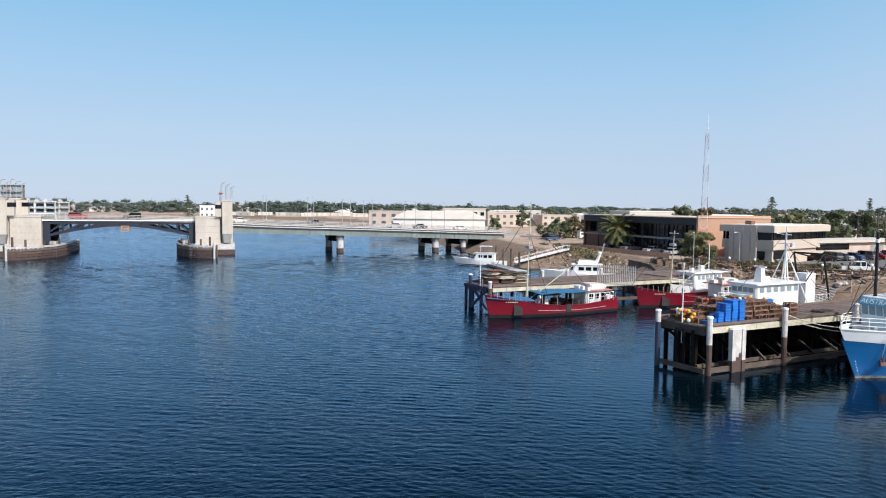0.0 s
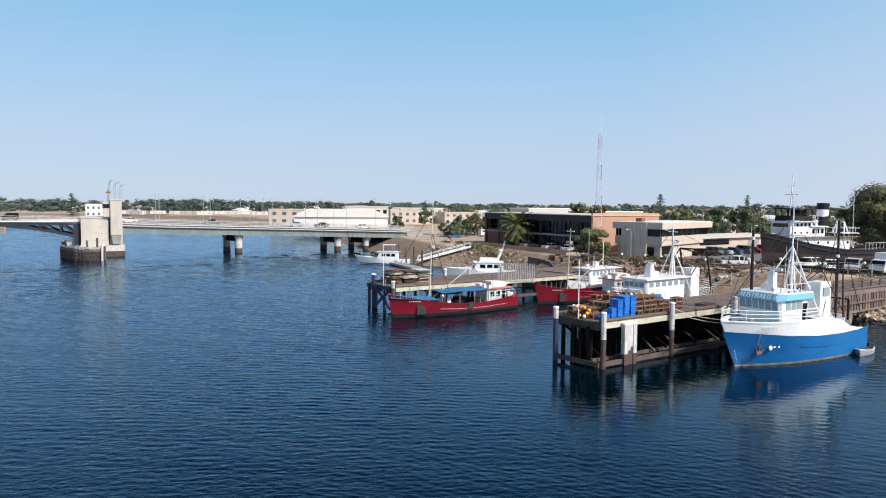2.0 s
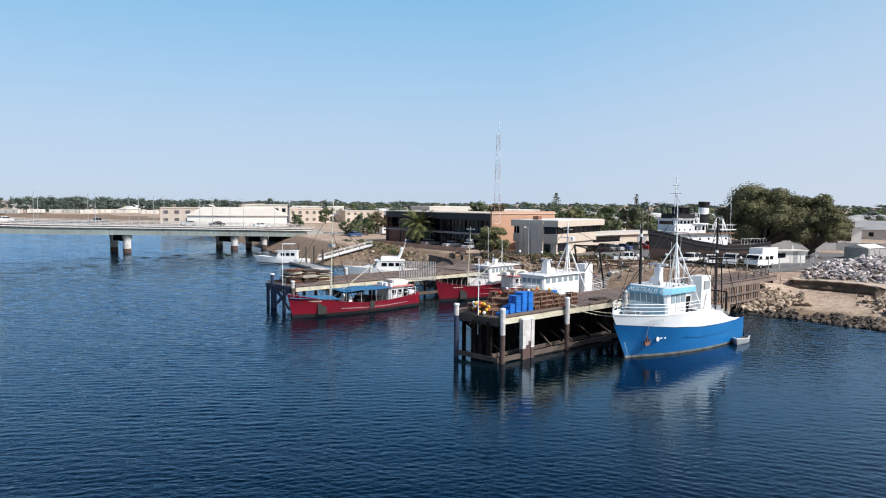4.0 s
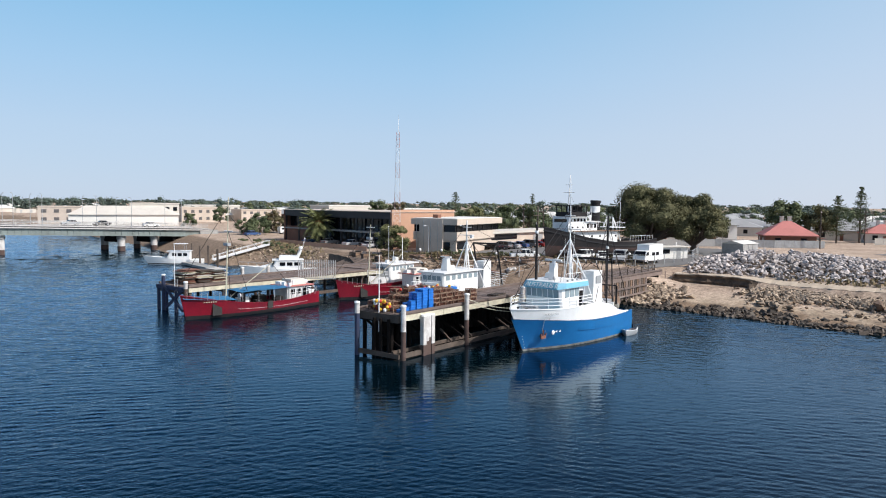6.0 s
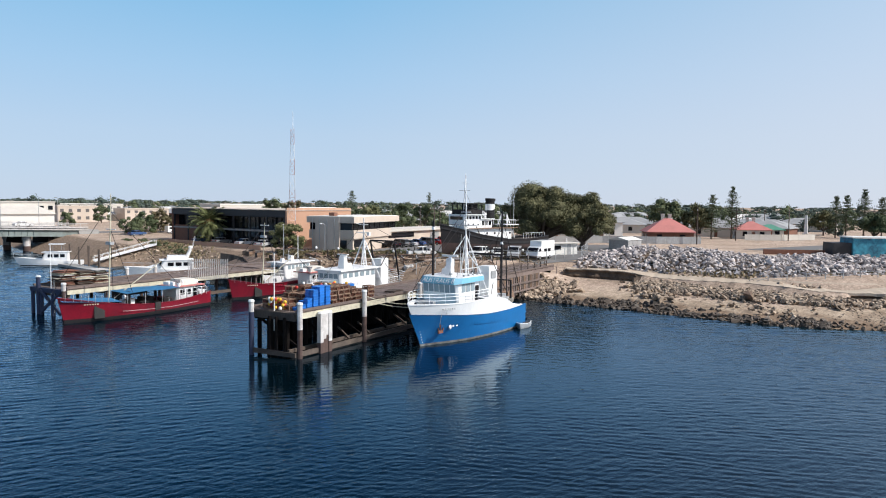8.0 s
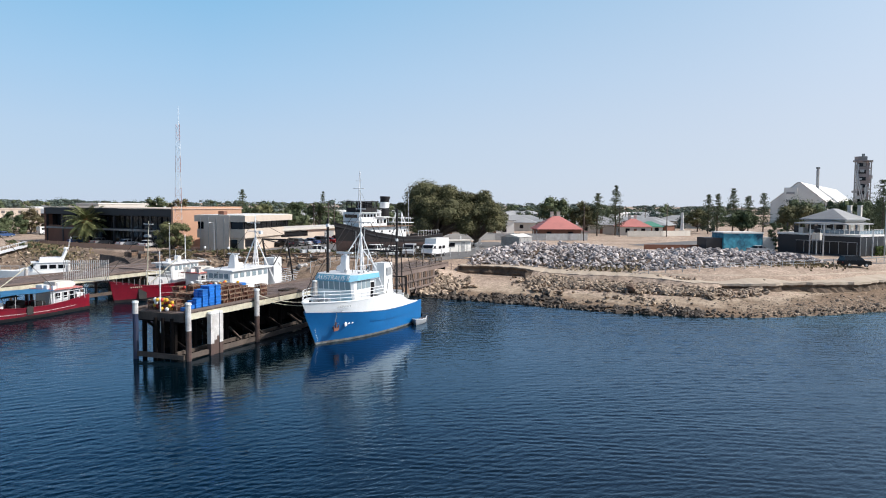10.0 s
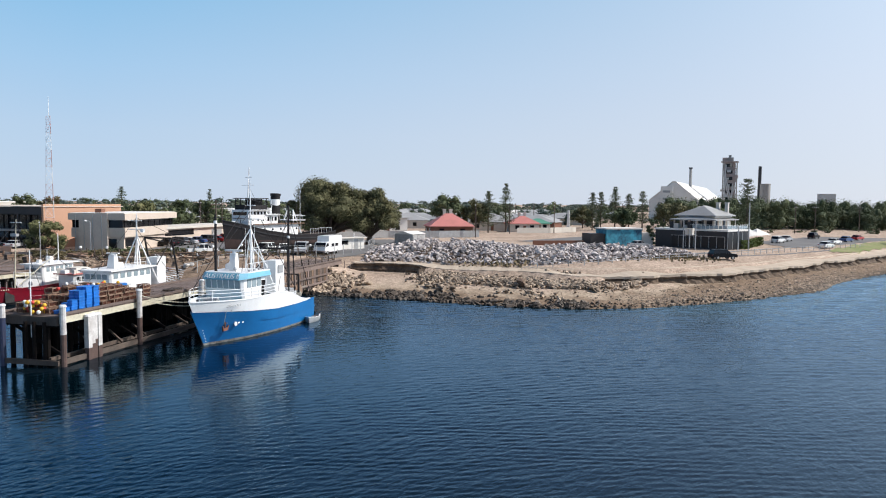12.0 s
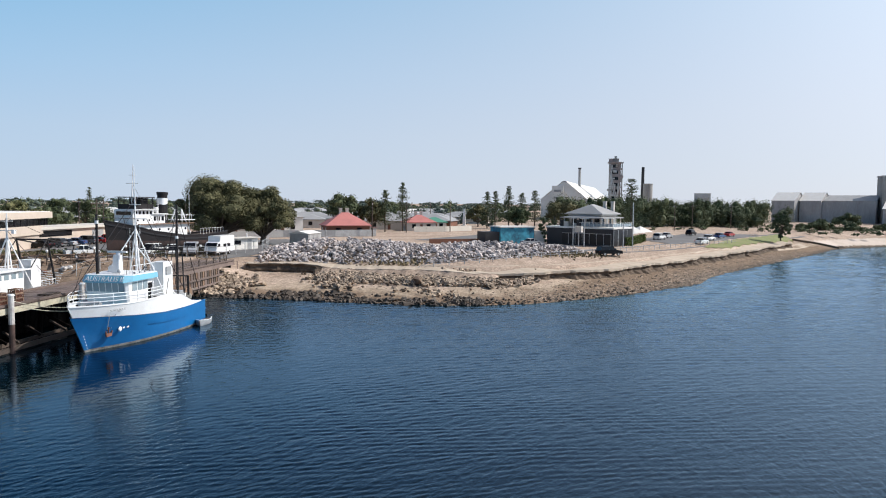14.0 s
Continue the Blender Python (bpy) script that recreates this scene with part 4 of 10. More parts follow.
part("waling", Shape().beam((-0.45, -0.3, 0.32), (-1.1, 4.2, 0.45), 0.28, 0.4), TIMBER, J1)
for i in range(5):
    part("loose_strut", Shape().beam((4.3 + i * 3.4, 0.2, 0.5), (5.6 + i * 3.3, 2.6, 1.3), 0.12, 0.2), TIMBER, J1)


def painted_pile(parent, x, y, top, white_from, r=0.24, upper=None, square=False, lower=None):
    s, w = Shape(), Shape()
    if square:
        s.box(x, y, -3, 0.42, 0.42, white_from + 3)
        w.box(x, y, white_from, 0.43, 0.43, top - white_from)
    else:
        s.rod((x, y, -3), (x, y, white_from), r, n=10)
        w.rod((x, y, white_from), (x, y, top), r * 1.02, n=10)
    pile = part("fender_pile", s, lower or TIDE_PILE, parent, "tide-stained timber pile with a white top")
    part("pile_top", w, upper or WHITE_PILE, pile)
    part("pile_cap", Shape().rod((x, y, top), (x, y, top + 0.16), r * 1.25, r * 1.05, n=10), WHITE_PAINT, pile, "white rounded cap")


painted_pile(J1, -0.1, -0.45, 4.85, 2.6)
painted_pile(J1, 9.3, -0.45, 5.05, 2.55)
painted_pile(J1, -1.1, 4.45, 4.85, 3.9, upper=WHITE_PILE, lower=NAVY_PILE)
for x in (2.7, 3.1, 3.5, 3.9):
    painted_pile(J1, x, -0.42 + 0.04 * (x * 10 % 3), 3.85 - 0.06 * (x * 10 % 4), 1.0 + 0.3 * (x * 10 % 3), square=True)
for x in (0.4, 1.4, 2.2):
    part("end_pile", Shape().rod((-0.5, x + 0.6, -3), (-0.5, x + 0.6, 3.6), 0.14, n=8), SHADE_BLACK, J1)
for x in (19.5,):
    painted_pile(J1, x, -0.45, 4.9, 2.6)
# handrail towards the shore
for y in (0.1,):
    for i in range(12):
        part("rail_post", Shape().box(31 + i * 2.4, y, J1_TOP, 0.12, 0.12, 1.1), TIMBER, J1)
    for z in (0.55, 1.05):
        part("hand_rail", Shape().beam((31, y, J1_TOP + z), (57.5, y, J1_TOP + z), 0.09), TIMBER, J1)

J2 = thing("timber_jetty", "old timber jetty with cream edge beam and cross-braced end frame", "jetty", 13.6, 92.6, 0, 22.6, kind="structure")
J2_TOP, J2_LONG, J2_WIDE = 3.3, 44.0, 7.0
planks = [Shape().box(0, 0, -0.1, 0.3, J2_WIDE, 0.1 + 0.012 * (i % 2)).mesh("plank", DECKING) for i in range(3)]
for i in range(int(J2_LONG / 0.34)):
    piece("plank", planks[i % 3], J2, pose(0.15 + i * 0.34, J2_WIDE / 2 + rnd.uniform(-0.05, 0.05), J2_TOP - rnd.uniform(0, 0.02)))
for y in (0.02, J2_WIDE - 0.02):
    for i in range(8):
        part("edge_beam", Shape().box(2.7 + i * 5.5, y, J2_TOP - 0.62, 5.46, 0.3, 0.5), CREAM_BEAM, J2, "faded cream edge beam")
    part("kerb_beam", Shape().box(J2_LONG / 2, y, J2_TOP + 0.02, J2_LONG, 0.26, 0.22), DECKING, J2)
for i in range(9):
    x = 0.3 + i * 5
    part("cross_beam", Shape().box(x, J2_WIDE / 2, J2_TOP - 1.0, 0.35, J2_WIDE - 0.2, 0.4), TIMBER, J2)
    for y in (0.5, J2_WIDE / 2, J2_WIDE - 0.5):
        part("bearing_pile", Shape().rod((x, y, -3), (x, y, J2_TOP - 0.9), 0.2, n=8), TIDE_PILE, J2)
for y0, y1 in ((0.4, J2_WIDE / 2), (J2_WIDE / 2, 0.4)):
    part("cross_brace", Shape().beam((-0.45, y0 * 1.35, 0.3), (-0.45, y1 * 1.35, J2_TOP - 0.3), 0.2, 0.34), NAVY_PILE, J2)
for y in (2.3, 4.7, 6.6):
    part("end_pile", Shape().rod((-0.3, y, -3), (-0.3, y, J2_TOP - 0.1), 0.22, n=8), NAVY_PILE, J2)
part("end_beam", Shape().box(-0.3, J2_WIDE / 2, J2_TOP - 0.55, 0.3, J2_WIDE, 0.5), NAVY_PILE, J2)
painted_pile(J2, -0.5, -0.2, 4.0, 3.2)
painted_pile(J2, -0.35, 5.3, 4.5, 3.3, upper=NAVY_PILE, lower=NAVY_PILE)
for x in (13.0, 17.5, 24):
    painted_pile(J2, x, J2_WIDE + 0.3, 4.4, 2.6)
part("waling", Shape().box(22, -0.2, 0.6, 44, 0.28, 0.4), TIMBER, J2)
# steel gate and palings across the jetty's root
GATE = thing("steel_gate", "pale grey paling gate across the jetty", "gate", 29.0, 97.6, J2_TOP, -32)
part("gate_frame", Shape().beam((0, 0, 0.1), (5.4, 0, 0.1), 0.07).beam((0, 0, 2.3), (5.4, 0, 2.3), 0.07), GREY_METAL, GATE)
for i in range(22):
    part("paling", Shape().box(0.1 + i * 0.25, 0, 0, 0.09, 0.05, 2.7), WHITE_PILE, GATE)

# ---- boats ----
class Hull:
    """A boat's hull: x forward from the transom, y to port, z up from the waterline."""

    def __init__(self, long, beam, sheer, rake=1.6, stern=0.85, full=2.2, draft=0.9, flare=0.3, n=26):
        self.long, self.beam, self.sheer, self.rake, self.stern, self.full, self.draft, self.flare, self.n = long, beam, sheer, rake, stern, full, draft, flare, n

    def top(self, k):
        return float(np.interp(k, np.linspace(0, 1, len(self.sheer)), self.sheer))

    def half(self, k, z):
        """Half the breadth at the fraction k of the length and the height z."""
        plan = self.stern + (1 - self.stern) * min(1, k / 0.35)
        if k > 0.45:
            plan *= max(0.0, 1 - ((k - 0.45) / 0.55) ** self.full)
        deep = min(1.0, max(0.0, (z + self.draft) / self.draft)) ** 0.4
        wide = (1 - self.flare * k ** 3) + self.flare * k ** 3 * max(0, z) / self.top(k)
        return self.beam / 2 * plan * deep * wide + 0.03

    def at(self, k, z):
        bow = max(0.0, (k - 0.7) / 0.3) ** 2
        return self.long * k + self.rake * bow * max(-0.3, z / self.top(1)), z

    def band(self, low, high, k0=0.0, k1=1.0, rows=4, both=True, out=0.0, close=True):
        """Skin between two heights, given as functions of the fraction of the length."""
        s = Shape()
        ks = [k0 + (k1 - k0) * i / self.n for i in range(self.n + 1)]
        for side in (1, -1):
            pts = []
            for k in ks:
                a, b = low(k), high(k)
                for j in range(rows + 1):
                    z = a + (b - a) * j / rows
                    x, _ = self.at(k, z)
                    pts.append((x, side * (self.half(k, z) + out), z))
            w = rows + 1
            fs = [(i * w + j, (i + 1) * w + j, (i + 1) * w + j + 1, i * w + j + 1) for i in range(self.n) for j in range(rows)]
            s.add(pts, [f[::-1] if side > 0 else f for f in fs])
            if not both:
                return s
        if close and k0 == 0.0:
            a, b = low(0), high(0)
            for j in range(rows):
                z, y = a + (b - a) * j / rows, a + (b - a) * (j + 1) / rows
                s.add([(0, -self.half(0, z), z), (0, self.half(0, z), z), (0, self.half(0, y), y), (0, -self.half(0, y), y)], [(0, 3, 2, 1)])
        return s

    def deck(self, drop, k0=0.0, k1=0.985):
        s, pts = Shape(), []
        for i in range(self.n + 1):
            k = k0 + (k1 - k0) * i / self.n
            z = self.top(k) - drop
            x, _ = self.at(k, z)
            h = max(0.02, self.half(k, z) - 0.06)
            pts += [(x, -h, z), (x, h, z)]
        return s.add(pts, [(2 * i, 2 * i + 2, 2 * i + 3, 2 * i + 1) for i in range(self.n)])

    def edge(self, k, z=None, inset=0.0, side=1, lift=0.0):
        z = self.top(k) if z is None else z
        x, _ = self.at(k, z)
        return (x, side * max(0.0, self.half(k, z) - inset), z + lift)

    def capping(self, k0=0.0, k1=1.0, w=0.16, h=0.1, sides=(1,)):
        s = Shape()
        for side in sides:
            pts = [self.edge(k0 + (k1 - k0) * i / self.n, side=side, inset=0.05) for i in range(self.n + 1)]
            s.bar(pts, w, h)
        return s


def railing(hull, parent, k0, k1, posts, heights=(0.5, 0.95), side=1, mat=None, r=0.03):
    mat = mat or WHITE_PAINT
    for h in heights:
        part("hand_rail", Shape().line([hull.edge(k0 + (k1 - k0) * i / 16, side=side, inset=0.1, lift=h) for i in range(17)], r), mat, parent)
    for i in range(posts):
        k = k0 + (k1 - k0) * i / (posts - 1)
        p = hull.edge(k, side=side, inset=0.1)
        part("rail_post", Shape().rod(p, (p[0], p[1], p[2] + heights[-1]), r, n=5), mat, parent)


def cabin(parent, x0, x1, half, z0, z1, mat, lean=0.15, name="wheelhouse", label=""):
    """A house with a front that leans; x1 is the front."""
    s = Shape()
    r = half * 0.9
    s.add([(x0, -half, z0), (x1 - 0.22, -half, z0), (x1, -r, z0), (x1, r, z0), (x1 - 0.22, half, z0), (x0, half, z0),
           (x0, -half, z1), (x1 - 0.22 + lean, -half, z1), (x1 + lean, -r, z1), (x1 + lean, r, z1), (x1 - 0.22 + lean, half, z1), (x0, half, z1)],
          [(5, 4, 3, 2, 1, 0), (6, 7, 8, 9, 10, 11)] + [(i, (i + 1) % 6, 6 + (i + 1) % 6, 6 + i) for i in range(6)])
    return part(name, s, mat, parent, label)


def front_windows(parent, house, x1, half, z0, z1, n, lean=0.15, zc=(0, 1), mat=None):
    """Panes with proud frames across a leaning front; zc: heights of the wall's foot and head."""
    def fx(z):
        return x1 + lean * (z - zc[0]) / (zc[1] - zc[0])
    w = 2 * half / n
    for i in range(n):
        y = -half + w * (i + 0.5)
        g = 0.42 * w
        pane = Shape().add([(fx(z0) + 0.03, y - g, z0), (fx(z0) + 0.03, y + g, z0), (fx(z1) + 0.03, y + g, z1), (fx(z1) + 0.03, y - g, z1),
                            (fx(z0) - 0.03, y - g, z0), (fx(z0) - 0.03, y + g, z0), (fx(z1) - 0.03, y + g, z1), (fx(z1) - 0.03, y - g, z1)],
                           [(0, 1, 2, 3), (1, 0, 4, 5), (2, 1, 5, 6), (3, 2, 6, 7), (0, 3, 7, 4)])
        part("window", pane, mat or CABIN_GLASS, house, "grey-green pane with sky reflection in its colour")


def side_windows(house, xs, y, z0, z1, w, mat=None):
    for x in xs:
        part("window", Shape().box(x, y, z0, w, 0.07, z1 - z0), mat or CABIN_GLASS, house)


def stays(parent, name, pts, r=0.03, mat=None):
    for p, q in pts:
        part(name, Shape().rod(p, q, r, n=5, cap=False), mat or GREY_METAL, parent)


# blue and white trawler beside the near jetty
TRAWLER = thing("fishing_trawler", "blue-hulled steel trawler with white superstructure moored bow outwards", "fishing boat", 55.1, 62.3, 0, 201)
th = Hull(17.4, 5.7, [2.45, 2.35, 2.4, 2.75, 3.3], rake=1.9, stern=0.94, full=5.0, flare=0.92)
paint_line = th.top
part("boot_top", th.band(lambda k: -0.9, lambda k: 0.22, rows=4), BOOT_TOP, TRAWLER, "scuffed grey waterline band", smooth=True)
part("hull", th.band(lambda k: 0.22, paint_line, rows=5), BLUE_HULL, TRAWLER, "glossy mid-blue hull", smooth=True)
wh = Hull(17.4, 5.7, [2.5, 2.55, 2.85, 3.6, 3.95, 4.05, 4.05, 4.05, 4.05, 4.15, 4.3], rake=2.15, stern=0.94, full=5.0, flare=0.95)
part("bulwark", wh.band(paint_line, wh.top, k0=0.06, rows=3), WHITE_PAINT, TRAWLER, "white upper bulwark", smooth=True)
part("shelter_bulkhead", Shape().box(4.2, 0, 2.2, 0.12, 5.2, 1.5), WHITE_PAINT, TRAWLER)
part("fore_deck", wh.deck(0.55, 0.5), PALE_BLUE, TRAWLER, "pale painted foredeck")
part("main_deck", wh.deck(0.05, 0.24, 0.5), WHITE_PAINT, TRAWLER)
part("after_deck", th.deck(0.5, 0.0, 0.26), TIMBER, TRAWLER)
part("rubbing_strake", th.band(lambda k: th.top(k) - 1.0, lambda k: th.top(k) - 0.82, k0=0.0, k1=0.66, rows=1, out=0.08, close=False), BLUE_HULL, TRAWLER)
part("capping_rail", th.capping(0.0, 0.08, sides=(1,)), BLUE_HULL, TRAWLER)
part("capping_rail", th.capping(0.0, 0.08, sides=(-1,)), BLUE_HULL, TRAWLER)
part("capping_rail", wh.capping(0.06, 1.0, sides=(1,)), WHITE_PAINT, TRAWLER)
part("capping_rail", wh.capping(0.06, 1.0, sides=(-1,)), WHITE_PAINT, TRAWLER)
for sd in (1, -1):
    railing(wh, TRAWLER, 0.52, 1.0, 9, (0.35, 0.7, 1.0), sd)
house = cabin(TRAWLER, 9.9, 13.9, 2.15, 3.35, 5.95, WHITE_PAINT, 0.35, label="white wheelhouse")
front_windows(TRAWLER, house, 13.9, 1.9, 5.0, 5.86, 6, 0.35, (3.35, 5.95))
for sd in (1, -1):
    side_windows(house, (13.0, 12.1, 11.2), sd * 2.16, 5.0, 5.82, 0.72)
part("side_door", Shape().box(10.35, 2.16, 3.6, 0.7, 0.06, 1.9), DARK_GLASS, house, "dark open doorway")
visor = Shape()
visor.add([(9.4, -2.5, 5.95), (13.9, -2.5, 5.95), (14.55, -1.95, 5.85), (14.55, 1.95, 5.85), (13.9, 2.5, 5.95), (9.4, 2.5, 5.95),
           (9.4, -2.4, 6.42), (13.6, -2.4, 6.47), (14.2, -1.85, 6.47), (14.2, 1.85, 6.47), (13.6, 2.4, 6.47), (9.4, 2.4, 6.42)],
          [(5, 4, 3, 2, 1, 0), (6, 7, 8, 9, 10, 11)] + [(i, (i + 1) % 6, 6 + (i + 1) % 6, 6 + i) for i in range(6)])
roof = part("wheelhouse_roof", visor, PALE_BLUE, TRAWLER, "pale blue visor with white lettering")
part("roof_top", Shape().prism([(9.35, -2.36), (13.55, -2.36), (14.12, -1.82), (14.12, 1.82), (13.55, 2.36), (9.35, 2.36)], 6.43, 6.53), WHITE_PAINT, roof, "white painted roof top")


def lettering(name, text, size, m, mat, parent, squeeze=1.0):
    cu = bpy.data.curves.new(name, "FONT")
    cu.body, cu.size, cu.align_x, cu.align_y, cu.extrude, cu.shear = text, size, "CENTER", "CENTER", 0.012, 0.15
    tmp = new(name, cu)
    me = bpy.data.meshes.new_from_object(tmp.evaluated_get(bpy.context.evaluated_depsgraph_get()))
    bpy.data.objects.remove(tmp)
    me.transform(Matrix.Diagonal((squeeze, 1, 1, 1)))
    me.materials.clear()
    me.materials.append(mat)
    ob = new(name, me)
    ob.parent, ob.matrix_basis = parent, m
    return ob


bpy.context.view_layer.update()
lettering("name_lettering", "AUSTRALIS II", 0.70, pose(14.43, 0, 6.17, 90, 0, 90) @ pose(0, 0, 0, -25, 0, 0), WHITE_PAINT, roof, 0.95)
# small bow name, and registration bars below it
pa, pb = Vector(wh.edge(0.93, 3.62)), Vector(wh.edge(0.80, 3.58))
pm_ = Vector(wh.edge(0.868, 3.6))
out_ = Vector((pa.y - pb.y, pb.x - pa.x, 0)).normalized()
out_ = out_ if out_.y > 0 else -out_
slope = math.degrees(math.atan2(pb.y - pa.y, pb.x - pa.x))
lettering("bow_lettering", "AUSTRALIS II", 0.30, Matrix.Translation(pm_ + out_ * 0.14) @ pose(0, 0, 0, 84, 0, slope), GREY_METAL, TRAWLER, 0.95)
for i in range(3):
    kk = 0.85 - i * 0.022
    pp = th.edge(kk, 1.75)
    part("number_bar", Shape().box(pp[0], pp[1] + 0.03, pp[2], 0.2, 0.05, 0.34, rz=-28), WHITE_PAINT, TRAWLER)
anchor = Shape()
ap = th.edge(0.90, 1.75)
anchor.rod((ap[0], ap[1] + 0.12, 1.3), (ap[0], ap[1] + 0.16, 2.1), 0.07).box(ap[0], ap[1] + 0.14, 1.25, 0.75, 0.16, 0.28).rod((ap[0] - .35, ap[1] + .15, 1.3), (ap[0] - .45, ap[1] + .18, 1.75), 0.07).rod((ap[0] + .35, ap[1] + .15, 1.3), (ap[0] + .45, ap[1] + .18, 1.75), 0.07)
part("anchor", anchor, TRAP_NET, TRAWLER, "rust-orange stockless anchor")
# funnel-like radar pedestal, masts, gallows
part("radar_pedestal", Shape().box(12.2, 0, 6.5, 0.7, 0.7, 1.75, taper=0.8), WHITE_PAINT, TRAWLER)
part("radar_scanner", Shape().box(12.2, 0, 8.45, 0.25, 1.9, 0.18).rod((12.2, 0, 8.2), (12.2, 0, 8.45), 0.15), WHITE_PAINT, TRAWLER)
part("searchlight", Shape().ball(13.4, 0.9, 6.85, 0.2).rod((13.4, 0.9, 6.5), (13.4, 0.9, 6.85), 0.05), GREY_METAL, TRAWLER)
part("life_raft", Shape().rod((10.2, -1.2, 6.85), (11.4, -1.2, 6.85), 0.33, n=10), WHITE_PAINT, TRAWLER)
part("main_mast", Shape().rod((9.0, 0, 3.4), (9.1, 0, 14.0), 0.11, 0.06).rod((9.1, 0, 14.0), (9.15, 0, 16.8), 0.035, 0.02), WHITE_PAINT, TRAWLER)
part("mast_spreader", Shape().rod((9.1, -1.3, 11.6), (9.1, 1.3, 11.6), 0.05).rod((9.1, -0.6, 13.0), (9.1, 0.6, 13.0), 0.04), WHITE_PAINT, TRAWLER)
for yy in (-2.1, 2.1):
    part("mast_leg", Shape().rod((7.3, yy, 3.6), (9.05, 0, 10.6), 0.065), WHITE_PAINT, TRAWLER)
    part("mast_leg", Shape().rod((11.2, yy * 0.8, 6.5), (9.05, 0, 10.6), 0.06), WHITE_PAINT, TRAWLER)
for xx, yy, zz in ((2.1, 0.6, 13.0), (13.2, -1.4, 12.1)):
    part("boom_pole", Shape().rod((xx, yy, 2.4 if xx < 5 else 6.4), (xx, yy, zz), 0.15, 0.11), BLACK_PAINT, TRAWLER, "black trawl boom standing upright")
part("boom_band", Shape().rod((2.1, 0.6, 9.3), (2.1, 0.6, 9.6), 0.17).rod((13.2, -1.4, 11.2), (13.2, -1.4, 11.5), 0.17), WHITE_PAINT, TRAWLER)
part("winch_house", Shape().box(6.4, 1.2, 3.7, 1.9, 1.4, 3.5, taper=0.94), WHITE_PAINT, TRAWLER, "tall white engine casing")
part("casing_vent", Shape().box(6.4, 1.95, 5.9, 1.0, 0.06, 0.8), GREY_METAL, TRAWLER)
part("deck_locker", Shape().box(8.4, -0.9, 3.8, 1.6, 1.6, 1.1), WHITE_PAINT, TRAWLER)
part("gallows_frame", Shape().beam((3.2, -2.4, 3.4), (3.2, -2.4, 6.3), 0.18).beam((3.2, 2.4, 3.4), (3.2, 2.4, 5.4), 0.18).beam((3.2, -2.4, 5.4), (3.2, 2.4, 5.4), 0.12), BLACK_PAINT, TRAWLER)
stays(TRAWLER, "rigging_wire", [((9.1, 0, 13.6), (19.2, 0, 5.2)), ((9.1, 0, 13.6), (2.1, 0.6, 12.6)), ((9.1, 0, 11.6), (13.2, -1.4, 11.8)), ((2.1, 0.6, 12.5), (0.4, 2.4, 3.0)), ((2.1, 0.6, 12.5), (0.4, -2.4, 3.0)),
                                ((9.1, 1.2, 11.6), (4.2, 2.6, 3.9)), ((9.1, -1.2, 11.6), (4.2, -2.6, 3.9)), ((2.1, .6, 9.4), (9.0, 0, 6.0)), ((2.1, .6, 11), (7.4, 2.2, 4.0)), ((2.1, .6, 11), (7.4, -2.2, 4.0))], 0.035, BLACK_PAINT)
part("whip_aerial", Shape().rod((11.0, 1.5, 6.5), (11.1, 1.7, 12.2), 0.03, 0.012, n=5), WHITE_PAINT, TRAWLER)
part("whip_aerial", Shape().rod((12.8, 1.6, 6.5), (12.85, 1.7, 10.8), 0.03, 0.012, n=5), WHITE_PAINT, TRAWLER)
for i in range(6):
    part("roof_rail_post", Shape().rod((9.6 + i * 0.75, 2.2, 6.5), (9.6 + i * 0.75, 2.2, 7.35), 0.025, n=5), WHITE_PAINT, TRAWLER)
part("roof_rail", Shape().rod((9.6, 2.2, 7.35), (13.4, 2.2, 7.35), 0.03, n=5), WHITE_PAINT, TRAWLER)
part("net_drum", Shape().rod((1.6, -1.5, 3.3), (1.6, 1.5, 3.3), 0.62, n=14).rod((1.6, -1.6, 3.3), (1.6, -1.5, 3.3), 0.85, n=14).rod((1.6, 1.5, 3.3), (1.6, 1.6, 3.3), 0.85, n=14), TRAP_WOOD, TRAWLER, "net drum wound with brown net")

# dinghy at the trawler's stern
DINGHY = thing("dinghy", "small pale aluminium dinghy lying at the trawler's stern", "dinghy", 56.3, 60.0, 0, 218)
dh = Hull(3.5, 1.6, [0.5, 0.48, 0.5, 0.56, 0.7], rake=0.35, stern=0.85, draft=0.25, n=12)
part("hull", dh.band(lambda k: -0.25, dh.top, rows=4), GREY_METAL, DINGHY, smooth=True)
part("floor", dh.deck(0.36), TIMBER, DINGHY)
part("capping_rail", dh.capping(w=0.09, h=0.06, sides=(1,)), WHITE_PAINT, DINGHY)
part("capping_rail", dh.capping(w=0.09, h=0.06, sides=(-1,)), WHITE_PAINT, DINGHY)
for x in (0.8, 1.8):
    part("thwart", Shape().box(x, 0, 0.34, 0.28, 1.2, 0.05), TRAP_WOOD, DINGHY)
part("outboard_motor", Shape().box(-0.15, 0, 0.35, 0.3, 0.3, 0.45).box(-0.2, 0, -0.3, 0.12, 0.12, 0.7), BLACK_PAINT, DINGHY)


